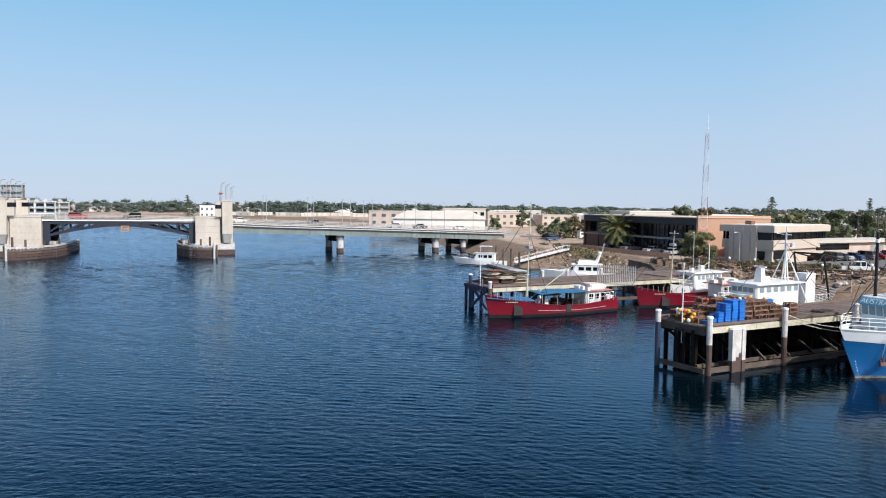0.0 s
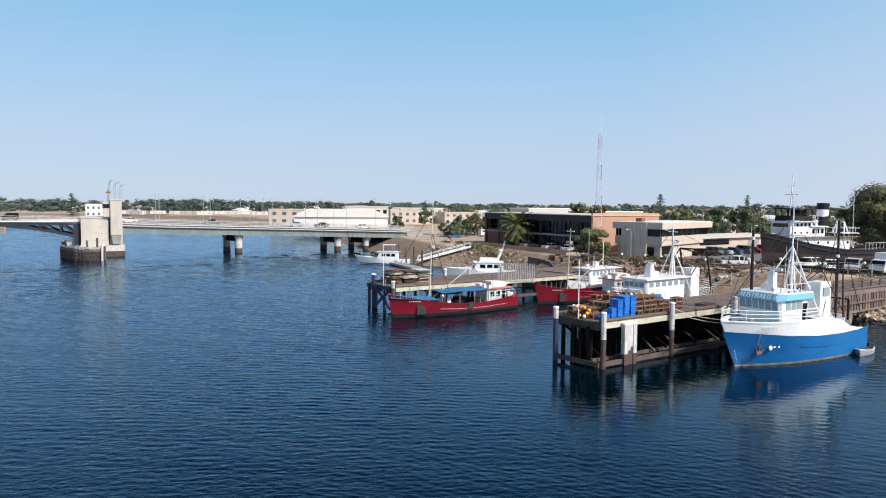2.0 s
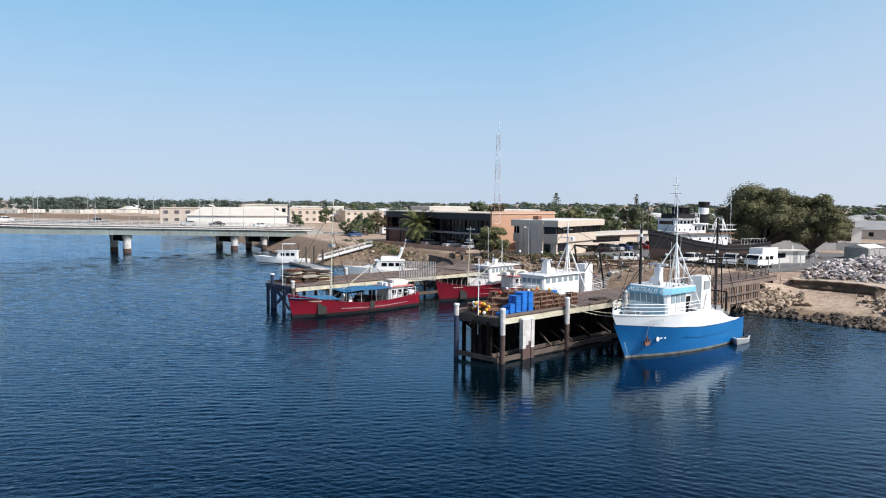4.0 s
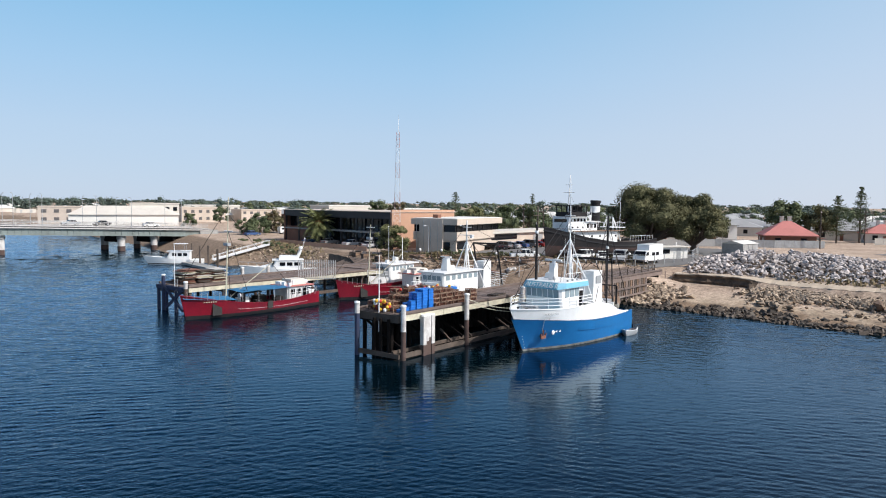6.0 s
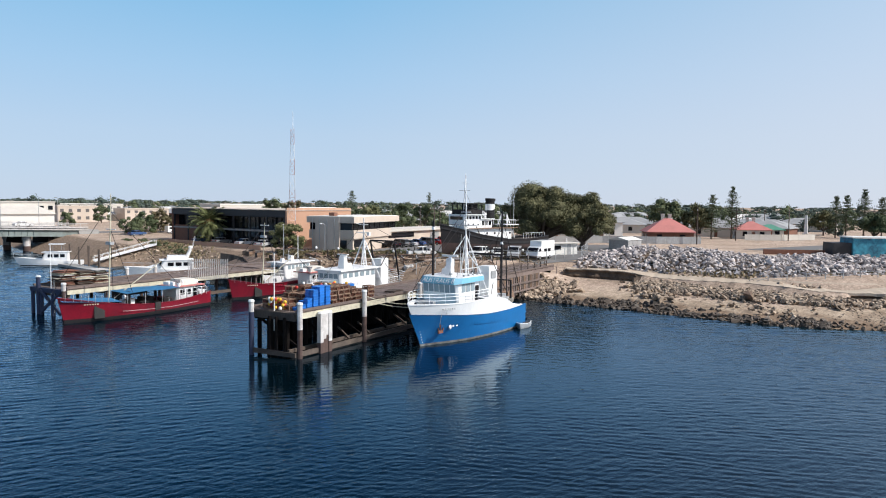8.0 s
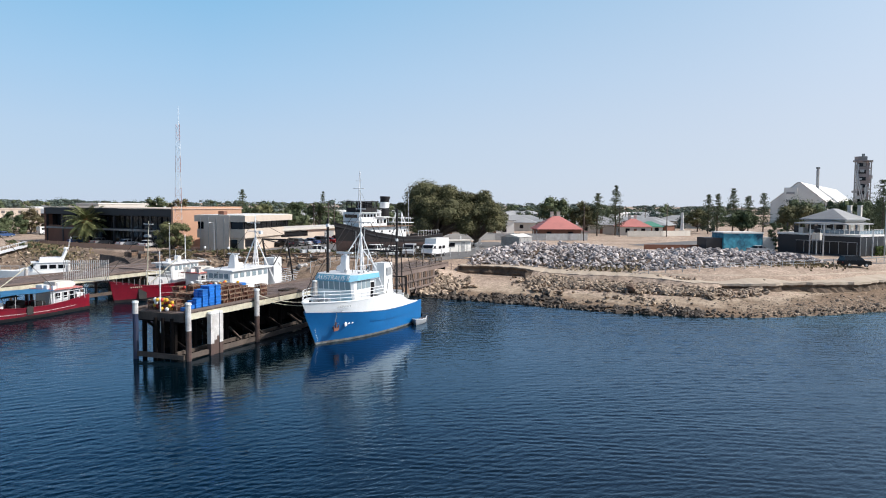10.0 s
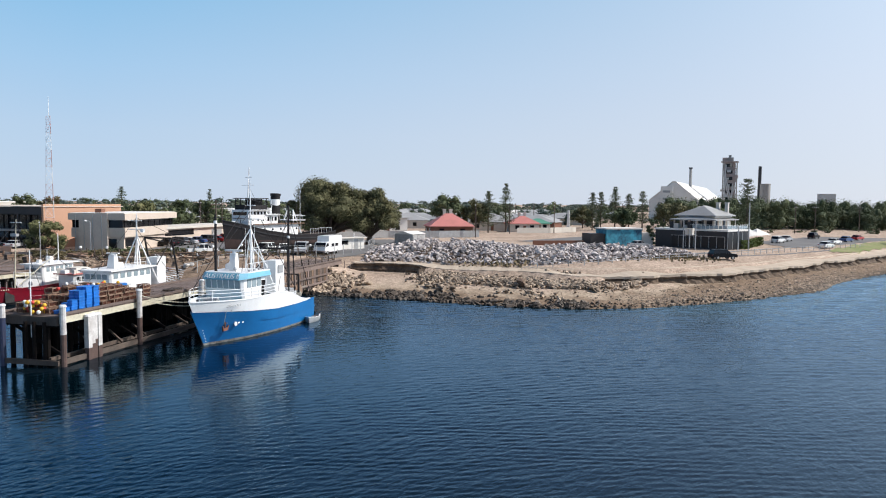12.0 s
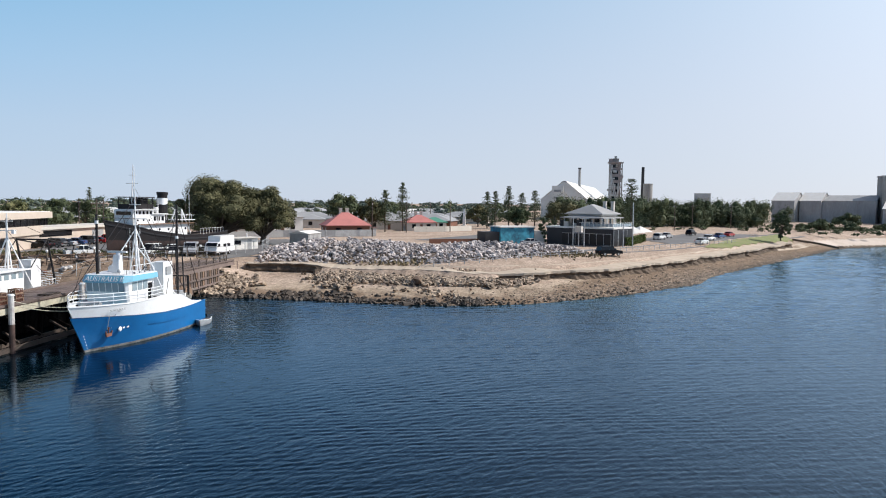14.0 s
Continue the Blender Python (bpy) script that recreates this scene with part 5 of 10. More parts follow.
def red_boat(x, y, rz, label, tarp):
    b = thing("fishing_boat", label, "fishing boat", x, y, 0, rz)
    rh = Hull(19.1, 5.0, [1.9, 1.5, 1.3, 1.35, 1.65, 2.2, 2.95], rake=0.75, stern=0.7, full=3.4, flare=0.45)
    part("boot_top", rh.band(lambda k: -0.9, lambda k: 0.42, rows=4), BLACK_PAINT, b, smooth=True)
    part("hull", rh.band(lambda k: 0.42, rh.top, rows=5), RED_HULL, b, "faded dark red timber hull", smooth=True)
    part("deck", rh.deck(0.45), TIMBER, b)
    part("capping_rail", rh.capping(w=0.2, sides=(1,)), RED_HULL, b)
    part("capping_rail", rh.capping(w=0.2, sides=(-1,)), RED_HULL, b)
    part("white_strake", rh.band(lambda k: rh.top(k) * 0.42, lambda k: rh.top(k) * 0.42 + 0.16, k0=0.1, k1=0.72, rows=1, out=0.06, close=False), RED_HULL, b)
    part("strake_edge", rh.band(lambda k: rh.top(k) * 0.42 + 0.15, lambda k: rh.top(k) * 0.42 + 0.2, k0=0.12, k1=0.7, rows=1, out=0.07, close=False), WHITE_PILE, b, "worn pale strake edge")
    for kk in (0.46, 0.83):
        pp = rh.edge(kk, 0.9)
        part("rubber_mat", Shape().box(pp[0], pp[1] + 0.07, 0.35 if kk > 0.6 else 0.55, 1.15 if kk > 0.6 else 0.8, 0.12, 1.45 if kk > 0.6 else 0.95, rz=-12 if kk > 0.6 else 0), RUBBER, b, "black rubber mat hung over the side")
    for i in range(6):
        pp = rh.edge(0.90 - i * 0.012, 1.95)
        part("name_mark", Shape().box(pp[0], pp[1] + 0.05, pp[2], 0.14, 0.05, 0.13, rz=-16), CREAM_BEAM, b)
    h = cabin(b, 2.1, 5.0, 1.4, 0.95, 2.75, WHITE_PAINT, 0.1, "deckhouse", "cream deckhouse")
    part("upper_cabin", Shape().box(3.0, 0, 2.99, 2.6, 2.2, 0.75, taper=0.85), CREAM_WALL, b)
    part("roof", Shape().box(3.2, 0, 2.85, 4.6, 3.5, 0.14), RED_ROOF, h, "faded maroon roof edge")
    side_windows(h, (4.3, 3.3), 1.52, 1.85, 2.5, 0.6, DARK_GLASS)
    part("door", Shape().box(2.2, 1.52, 1.0, 0.75, 0.06, 1.7), DARK_GLASS, h)
    for xx, yy, r in ((2.0, -0.5, 0.5), (2.9, 0.6, 0.4), (1.6, 0.8, 0.42)):
        part("roof_dome", Shape().ball(xx, yy, 3.3, r * 0.8, r * 0.8, r * 0.7), WHITE_PAINT, b)
    part("roof_box", Shape().box(4.9, -0.4, 2.99, 0.8, 1.0, 0.45), WHITE_PAINT, b)
    part("stern_box", Shape().box(0.9, 0.6, 1.4, 0.9, 1.3, 0.75), WHITE_PAINT, b)
    part("mast", Shape().rod((13.6, 0, 1.2), (13.1, 0, 14.6 if tarp else 10.8), 0.10, 0.05), CREAM_BEAM, b)
    part("mast_cross_bar", Shape().rod((13.15, -0.9, 10.4), (13.15, 0.9, 10.4), 0.06, n=6), WHITE_PAINT, b)
    part("mast_band", Shape().box(13.35, 0, 8.6, 0.5, 0.9, 0.35), GREY_METAL, b)
    stays(b, "rigging_wire", [((13.15, 0, 13.5 if tarp else 10.4), (20.9, 0, 2.9)), ((13.2, 0, 12.5 if tarp else 10.3), (4.5, 1.3, 3.0)), ((13.25, 0, 10.5), (11.5, 2.2, 1.6)), ((13.25, 0, 10.5), (11.5, -2.2, 1.6))], 0.03, BLACK_PAINT)
    for i in range(9):
        kk = 0.02 + i * 0.05
        pp = rh.edge(kk, inset=0.1)
        part("rail_post", Shape().rod(pp, (pp[0], pp[1], pp[2] + 0.75), 0.03, n=5), GREY_METAL, b)
    if tarp:
        cloth = Shape()
        rows = []
        for i in range(9):
            x0 = 5.2 + i * 0.95
            rows.append([(x0, yy, 2.98 + 0.05 * math.sin(i * 1.1 + yy) - 0.05 * yy * yy / 4) for yy in (-2.2, -1.1, 0, 1.1, 2.2)])
        pts = [p for r in rows for p in r]
        fs = [(i * 5 + j, (i + 1) * 5 + j, (i + 1) * 5 + j + 1, i * 5 + j + 1) for i in range(8) for j in range(4)]
        cloth.add(pts, fs).add([(a, c, d - 0.03) for a, c, d in pts], [f[::-1] for f in fs])
        part("awning", cloth, BLUE_TARP, b, "bright blue tarpaulin awning")
        for i in range(4):
            for yy in (-2.1, 2.1):
                part("awning_post", Shape().rod((5.4 + i * 2.4, yy, 1.0), (5.4 + i * 2.4, yy, 2.75), 0.04, n=5), GREY_METAL, b)
        fore = Shape()
        pts = []
        for i in range(7):
            kk = 0.665 + i * 0.05
            wv = max(0.1, rh.half(kk, 2.0) - 0.12)
            pts += [(20.3 * kk, -wv, 2.05 + 1.5 * (kk - 0.665)), (20.3 * kk, 0, 2.35 + 1.5 * (kk - 0.665)), (20.3 * kk, wv, 2.05 + 1.5 * (kk - 0.665))]
        fore.add(pts, [(i * 3 + j, i * 3 + 3 + j, i * 3 + 4 + j, i * 3 + 1 + j) for i in range(6) for j in range(2)])
        part("foredeck_cover", fore, BLUE_TARP, b, "faded blue foredeck cover")
        for xx, yy, w, dd, hh in ((6.4, 0.9, 1.2, 0.9, 0.7), (8.2, -0.6, 1.5, 1.2, 0.9), (9.8, 1.2, 1.0, 0.8, 0.6), (11.4, 0.3, 1.4, 1.0, 1.0), (12.5, 1.3, 0.9, 0.6, 0.55)):
            part("deck_gear", Shape().box(xx, yy, 1.0, w, dd, hh), BLACK_PAINT if xx < 10 else WHITE_PAINT, b)
        part("wheelhouse_frame", Shape().box(11.9, 0, 1.1, 0.12, 3.2, 1.9).box(10.6, 0, 2.6, 2.6, 3.2, 0.1), BLACK_PAINT, b)
    return b


red_boat(30.2, 95.6, 203, "red-hulled timber fishing boat with blue tarpaulin awning and white deckhouse", True)
red_boat(52.8, 103.7, 201, "red-hulled fishing boat with a tall white mast moored between the jetties", False)


def white_boat(x, y, rz, long, label, upper, stripe):
    b = thing("fishing_boat", label, "fishing boat", x, y, 0, rz)
    h = Hull(long, long * 0.3, [1.5, 1.4, 1.5, 1.9, 2.5], rake=1.2, stern=0.95, flare=0.35)
    part("boot_top", h.band(lambda k: -0.8, lambda k: 0.15, rows=3), BLACK_PAINT, b, smooth=True)
    part("hull", h.band(lambda k: 0.15, h.top, rows=4), stripe, b, smooth=True)
    part("deck", h.deck(0.3), WHITE_PAINT, b)
    part("capping_rail", h.capping(w=0.14, sides=(1,)), WHITE_PAINT, b)
    part("capping_rail", h.capping(w=0.14, sides=(-1,)), WHITE_PAINT, b)
    x0, x1, half = long * 0.34, long * 0.80, long * 0.118
    c = cabin(b, x0, x1, half, 1.2, upper, WHITE_PAINT, 0.3, label="white wheelhouse")
    front_windows(b, c, x1, half * 0.8, upper - 1.0, upper - 0.35, 4, 0.3, (1.2, upper))
    n = 6
    for sd in (1, -1):
        side_windows(c, [x0 + 0.6 + (x1 - x0 - 1.4) * i / (n - 1) for i in range(n)], sd * (half + 0.01), upper - 0.95, upper - 0.3, (x1 - x0) / n * 0.6)
    part("roof", Shape().box((x0 + x1) / 2 - 0.2, 0, upper, x1 - x0 + 1.5, half * 2 + 0.7, 0.16), WHITE_PAINT, c, "wide white roof")
    return b, h


BIG_WHITE, bwh = white_boat(58.6, 94.4, 204, 17.5, "white fishing boat with long wheelhouse and lattice stern gear", 4.3, WHITE_PAINT)
part("radar_pedestal", Shape().box(11.0, 0, 4.4, 1.0, 1.2, 1.9, taper=0.65).box(11.0, 0, 6.35, 0.3, 1.8, 0.16), WHITE_PAINT, BIG_WHITE)
part("engine_casing", Shape().box(2.6, 0.6, 1.2, 2.0, 1.7, 4.2), WHITE_PAINT, BIG_WHITE, "tall white casing")
part("mast", Shape().rod((6.0, 0, 1.2), (6.0, 0, 11.6), 0.14, 0.08), WHITE_PAINT, BIG_WHITE)
part("cross_tree", Shape().rod((6.0, -1.3, 9.4), (6.0, 1.3, 9.4), 0.06).rod((6.0, -0.8, 10.6), (6.0, 0.8, 10.6), 0.05).box(6.0, 0.9, 9.0, 0.4, 0.4, 0.5), WHITE_PAINT, BIG_WHITE)
for yy in (-2.2, 2.2):
    part("mast_leg", Shape().rod((4.0, yy, 1.3), (6.0, 0, 8.6), 0.09), WHITE_PAINT, BIG_WHITE)
    part("mast_leg", Shape().rod((7.8, yy, 1.3), (6.0, 0, 8.6), 0.09), WHITE_PAINT, BIG_WHITE)
    part("derrick", Shape().rod((-0.5, yy, 1.5), (1.2, yy, 8.0), 0.14).rod((-3.2, yy, 7.2), (1.2, yy, 8.0), 0.10).rod((5.0, yy, 4.2), (1.2, yy, 8.0), 0.07), BLACK_PAINT, BIG_WHITE, "black steel derrick")
part("derrick_bar", Shape().rod((1.2, -2.2, 8.0), (1.2, 2.2, 8.0), 0.12), BLACK_PAINT, BIG_WHITE)
for i in range(7):
    part("stern_frame", Shape().beam((-0.2 - i * 0.25, 2.4, 1.2 + i * 0.32), (1.0 - i * 0.2, -2.4, 2.6 + i * 0.2), 0.09), WHITE_PAINT, BIG_WHITE)
stays(BIG_WHITE, "rigging_wire", [((6, 0, 11.0), (16, 0, 2.8)), ((6, 0, 11.0), (-2.8, 2.2, 7.2)), ((6, 0, 9.4), (0.2, 2.4, 1.6))], 0.03, BLACK_PAINT)
SMALL_WHITE, swh = white_boat(55.0, 110.5, 206, 13.0, "small white fishing boat with square wheelhouse", 4.1, WHITE_PAINT)
part("mast", Shape().rod((5.6, 0, 1.2), (5.6, 0, 8.4), 0.09, 0.05), WHITE_PAINT, SMALL_WHITE)
part("roof_gear", Shape().box(7.4, 0, 4.26, 0.7, 0.7, 0.9).rod((8.6, 0.6, 4.2), (8.6, 0.6, 6.2), 0.04).box(9.0, -0.4, 4.26, 0.5, 0.5, 0.5), WHITE_PAINT, SMALL_WHITE)
railing(swh, SMALL_WHITE, 0.55, 1.0, 7)


def motor_cruiser(x, y, rz, long, label, fly):
    b = thing("motor_cruiser", label, "motor boat", x, y, 0, rz)
    h = Hull(long, long * 0.31, [1.15, 1.15, 1.3, 1.6, 1.9], rake=1.3, stern=0.92, flare=0.4, draft=0.6)
    part("hull", h.band(lambda k: -0.5, h.top, rows=5), WHITE_PAINT, b, "white glass-fibre hull", smooth=True)
    part("hull_stripe", h.band(lambda k: 0.1, lambda k: 0.28, rows=1, out=0.02), PALE_BLUE if fly else BLACK_PAINT, b)
    part("deck", h.deck(0.08), WHITE_PAINT, b)
    c = cabin(b, long * 0.22, long * 0.66, long * 0.125, 1.1, 2.9, WHITE_PAINT, -0.9, "cabin")
    for sd in (1, -1):
        side_windows(c, [long * (0.3 + 0.1 * i) for i in range(3)], sd * (long * 0.125 + 0.01), 1.9, 2.55, long * 0.075, DARK_GLASS)
    part("windscreen", Shape().box(long * 0.66 - 0.42, 0, 1.95, 0.3, long * 0.2, 0.6), DARK_GLASS, c)
    part("roof", Shape().box(long * 0.42, 0, 2.9, long * 0.44, long * 0.27, 0.12), WHITE_PAINT, c)
    if fly:
        part("side_screen", Shape().box(long * 0.30, 0, 1.2, long * 0.2, long * 0.24, 0.9, taper=0.94), WHITE_PAINT, b)
        part("fore_cabin", Shape().add([(long * 0.62, -1.3, 1.3), (long * 0.62, 1.3, 1.3), (long * 0.62, 1.1, 2.3), (long * 0.62, -1.1, 2.3), (long * 0.86, -0.5, 1.55), (long * 0.86, 0.5, 1.55)], [(0, 1, 2, 3), (3, 2, 5, 4), (0, 3, 4), (1, 5, 2)]), WHITE_PAINT, b)
        part("radar_dome", Shape().ball(long * 0.24, 0, 5.2, 0.42, 0.42, 0.28), WHITE_PAINT, b)
        part("fishing_rod_rack", Shape().rod((long * 0.22, -1.0, 4.9), (long * 0.18, -1.3, 7.2), 0.03, n=5).rod((long * 0.22, 1.0, 4.9), (long * 0.18, 1.3, 7.2), 0.03, n=5), WHITE_PAINT, b)
        part("flybridge", Shape().box(long * 0.42, 0, 3.0, long * 0.26, long * 0.22, 0.75, taper=0.9), WHITE_PAINT, b)
        part("arch", Shape().beam((long * 0.3, -1.3, 3.0), (long * 0.24, -1.1, 4.9), 0.25, 0.4).beam((long * 0.3, 1.3, 3.0), (long * 0.24, 1.1, 4.9), 0.25, 0.4).beam((long * 0.24, -1.1, 4.9), (long * 0.24, 1.1, 4.9), 0.2, 0.4), WHITE_PAINT, b)
    else:
        for xx in (0.32, 0.5):
            for sd in (-1.1, 1.1):
                part("canopy_post", Shape().rod((long * xx, sd, 3.0), (long * xx, sd, 4.5), 0.04, n=5), GREY_METAL, b)
        part("canopy", Shape().box(long * 0.41, 0, 4.5, long * 0.24, 2.6, 0.1), WHITE_PAINT, b)
    railing(h, b, 0.6, 1.0, 6, (0.7,), 1, GREY_METAL, 0.025)
    railing(h, b, 0.6, 1.0, 6, (0.7,), -1, GREY_METAL, 0.025)
    return b


motor_cruiser(27.2, 164.5, 160, 11.5, "white motor cruiser with rails and canopy lying at the pontoon", False)
motor_cruiser(43.6, 133.5, 166, 13.5, "white flybridge motor cruiser with radar arch", True)

# more gear: rails, lights and lines
railing(bwh, BIG_WHITE, 0.55, 1.0, 8)
railing(bwh, BIG_WHITE, 0.55, 1.0, 8, side=-1)
for i in range(5):
    part("roof_rail_post", Shape().rod((7.0 + i * 1.4, 2.0, 4.4), (7.0 + i * 1.4, 2.0, 5.1), 0.025, n=5), WHITE_PAINT, BIG_WHITE)
part("roof_rail", Shape().rod((7.0, 2.0, 5.1), (12.6, 2.0, 5.1), 0.03, n=5), WHITE_PAINT, BIG_WHITE)
part("life_raft", Shape().rod((8.2, -0.8, 4.75), (9.3, -0.8, 4.75), 0.3, n=10), WHITE_PAINT, BIG_WHITE)
part("winch", Shape().rod((4.6, -0.8, 1.9), (4.6, 0.8, 1.9), 0.5, n=12).box(4.6, 0, 1.1, 0.9, 2.0, 0.5), BLACK_PAINT, BIG_WHITE)
for i in range(6):
    part("stern_rail_post", Shape().rod((-0.1 + i * 0.7, 2.4, 1.4), (-0.1 + i * 0.7, 2.4, 2.6), 0.03, n=5), WHITE_PAINT, BIG_WHITE)
part("stern_rail", Shape().rod((-0.1, 2.4, 2.6), (3.4, 2.4, 2.6), 0.035, n=5), WHITE_PAINT, BIG_WHITE)
# draught marks and hawse chains on the trawler's bow
for i in range(5):
    pm = th.edge(0.985, 0.35 + 0.28 * i)
    part("draught_mark", Shape().box(pm[0] - 0.05, pm[1] + 0.03, pm[2], 0.12, 0.05, 0.14), WHITE_PAINT, TRAWLER)
for dx in (-0.25, 0.3):
    part("anchor_chain", Shape().rod((ap[0] + dx, ap[1] + 0.2, 1.9), (ap[0] + dx * 1.6, wh.edge(0.9)[1] + 0.05, 3.2), 0.03, n=5), GREY_METAL, TRAWLER)
part("hawse_plate", Shape().ball(ap[0] - 1.1, th.edge(0.84, 1.7)[1] + 0.05, 1.75, 0.24, 0.1, 0.24), WHITE_PAINT, TRAWLER)
for i in range(4):
    part("deck_light", Shape().box(10.6 + i * 0.9, 2.35, 6.62, 0.16, 0.14, 0.18), GREY_METAL, TRAWLER)
for sd in (0.5, -0.5):
    part("bow_bollard", Shape().rod((17.6, sd, 3.6), (17.6, sd, 4.25), 0.12), BLACK_PAINT, TRAWLER)
# net heap, gear frame and spare lines over the trawler's after deck
NET_GREY = material("dry_grey_net", (0.26, 0.25, 0.22), (0.12, 0.115, 0.10), rough=0.95, grain=16, stain=3, amount=0.6, bump=0.8)
pile_net, rt = Shape(), random.Random(19)
for i in range(16):
    spot = (rt.uniform(1.0, 3.6), rt.uniform(-1.4, 2.1), 2.4 + rt.uniform(0.0, 0.75))
    pile_net.ball(*spot, rt.uniform(0.4, 0.75), rt.uniform(0.4, 0.7), rt.uniform(0.28, 0.5), 8, 5)
part("trawl_net", pile_net, NET_GREY, TRAWLER, "heap of dry grey trawl net", smooth=True)
for xx in (3.9, 5.2):
    part("gantry_post", Shape().rod((xx, 2.3, 3.4), (xx, 2.1, 8.4), 0.07, n=6), BLACK_PAINT, TRAWLER)
    part("gantry_post", Shape().rod((xx, -2.3, 3.4), (xx, -2.1, 8.4), 0.07, n=6), WHITE_PAINT, TRAWLER)
    part("gantry_bar", Shape().rod((xx, -2.1, 8.3), (xx, 2.1, 8.3), 0.06, n=6), BLACK_PAINT, TRAWLER)
part("spare_boom", Shape().rod((4.4, 1.6, 3.6), (9.6, 0.4, 8.9), 0.06, n=6), WHITE_PAINT, TRAWLER)
part("spare_boom", Shape().rod((4.6, -1.6, 3.6), (8.9, -0.5, 9.4), 0.06, n=6), GREY_METAL, TRAWLER)
stays(TRAWLER, "rigging_wire", [((9.1, 0, 12.4), (13.9, 1.9, 6.6)), ((9.1, 0, 12.4), (13.9, -1.9, 6.6)), ((3.9, 2.1, 8.3), (9.05, 0, 10.4)), ((2.1, 0.6, 10.2), (3.9, 2.1, 8.3)), ((9.1, 0, 13.4), (5.2, -2.1, 8.3)), ((13.2, -1.4, 11.2), (18.4, -0.4, 4.9))], 0.022, BLACK_PAINT)
part("anchor_winch", Shape().box(16.4, 0, 3.55, 0.9, 1.2, 0.5).rod((16.4, -0.9, 4.15), (16.4, 0.9, 4.15), 0.25, n=10), GREY_METAL, TRAWLER)
for sd in (1, -1):
    part("deck_ladder", Shape().beam((9.6, sd * 1.9, 3.8), (9.1, sd * 1.9, 6.4), 0.06).beam((9.6, sd * 1.5, 3.8), (9.1, sd * 1.5, 6.4), 0.06), WHITE_PAINT, TRAWLER)
part("after_gear", Shape().box(3.0, 0.9, 2.3, 1.0, 1.2, 1.5).box(2.6, -1.2, 2.3, 0.9, 0.9, 1.2), GREY_METAL, TRAWLER)

# deck clutter of the awning boat: winches, drums, baskets, rails
rb = random.Random(61)
for ob in [o for o in bpy.data.objects if o.name.startswith("fishing_boat") and o.parent is None][:2]:
    for i in range(9):
        bx, by, bw = rb.uniform(1.0, 5.6), rb.uniform(-1.4, 1.6), rb.uniform(0.25, 0.6)
        part("roof_gear", Shape().box(bx, by, 2.9, bw, bw * rb.uniform(0.7, 1.4), rb.uniform(0.3, 0.9), rz=rb.uniform(0, 90)), (WHITE_PAINT, CREAM_WALL, WHITE_PAINT, GREY_METAL)[i % 4], ob)
    for i in range(7):
        px = 0.9 + i * 0.75
        part("stern_rail_post", Shape().rod((px, 2.0, 1.6), (px, 2.0, 2.7), 0.03, n=5), WHITE_PAINT, ob)
    part("stern_rail", Shape().rod((0.9, 2.0, 2.7), (5.4, 2.1, 2.6), 0.035, n=5).rod((0.9, 2.0, 2.2), (5.4, 2.1, 2.1), 0.03, n=5), WHITE_PAINT, ob)
    for i in range(8):
        px = 14.2 + i * 0.75
        part("bow_rail_post", Shape().rod((px, 1.9 * (1 - ((px - 14) / 7) ** 2.4), 1.9 + 0.13 * (px - 14)), (px, 1.9 * (1 - ((px - 14) / 7) ** 2.4), 2.75 + 0.13 * (px - 14)), 0.025, n=5), GREY_METAL, ob)
    part("pot_hauler", Shape().rod((13.0, 1.5, 1.5), (13.0, 2.0, 2.5), 0.08).rod((12.9, 2.0, 2.5), (13.1, 2.0, 2.5), 0.3, n=10), GREY_METAL, ob)
    part("derrick", Shape().rod((12.9, 0, 2.2), (6.6, 0.3, 6.2), 0.06, 0.05, n=6), CREAM_BEAM, ob)

# ---- office blocks by the wharf ----
OFF1 = thing("office_building", "two storey office with charcoal front and salmon brick side", "office", 62.0, 139.6, FLAT, 106.8)
LEN1, DEP1, TOP1 = 42.0, 19.0, 7.8
part("wall", Shape().box(LEN1 / 2, -DEP1 / 2 - 0.9, -0.4, LEN1 - 0.2, DEP1 - 1.8, TOP1), DARK_CLAD, OFF1, "dark recessed front")
part("side_wall", Shape().box(0.2, -DEP1 / 2, -0.4, 0.5, DEP1, TOP1 + 0.95), SALMON, OFF1, "salmon brick end wall")
part("end_wall", Shape().box(LEN1, -DEP1 / 2, -0.4, 0.5, DEP1, TOP1 + 0.3), BROWN_BRICK, OFF1, "red-brown brick end wall")
part("fascia", Shape().box(LEN1 / 2 + 0.3, -0.6, TOP1 - 1.45, LEN1 - 0.4, 1.2, 1.4), DARK_CLAD, OFF1, "deep charcoal fascia")
part("roof", Shape().box(LEN1 / 2, -DEP1 / 2, TOP1, LEN1 + 0.5, DEP1 + 0.6, 0.14), TAUPE, OFF1, "flat dusty grey-brown roof")
part("floor_slab", Shape().box(LEN1 / 2, -0.8, 3.1, LEN1 - 0.4, 1.4, 0.35), GREY_CONCRETE, OFF1)
for i in range(14):
    for z0, hh in ((0.3, 2.6), (3.6, 2.6)):
        w = part("window", Shape().box(2.0 + i * 2.95, -1.75, z0, 2.6, 0.1, hh), DARK_GLASS, OFF1)
        part("window_frame", Shape().box(2.0 + i * 2.95 + 1.4, -1.72, z0, 0.12, 0.14, hh), BLACK_PAINT, w)
for i in range(8):
    part("column", Shape().box(1.0 + i * 5.8, -0.35, -0.3, 0.35, 0.35, 6.7), DARK_CLAD, OFF1)
part("brick_panel", Shape().box(36.5, -0.6, -0.4, 10.5, 0.5, 4.2), BROWN_BRICK, OFF1, "red-brown brick panel")

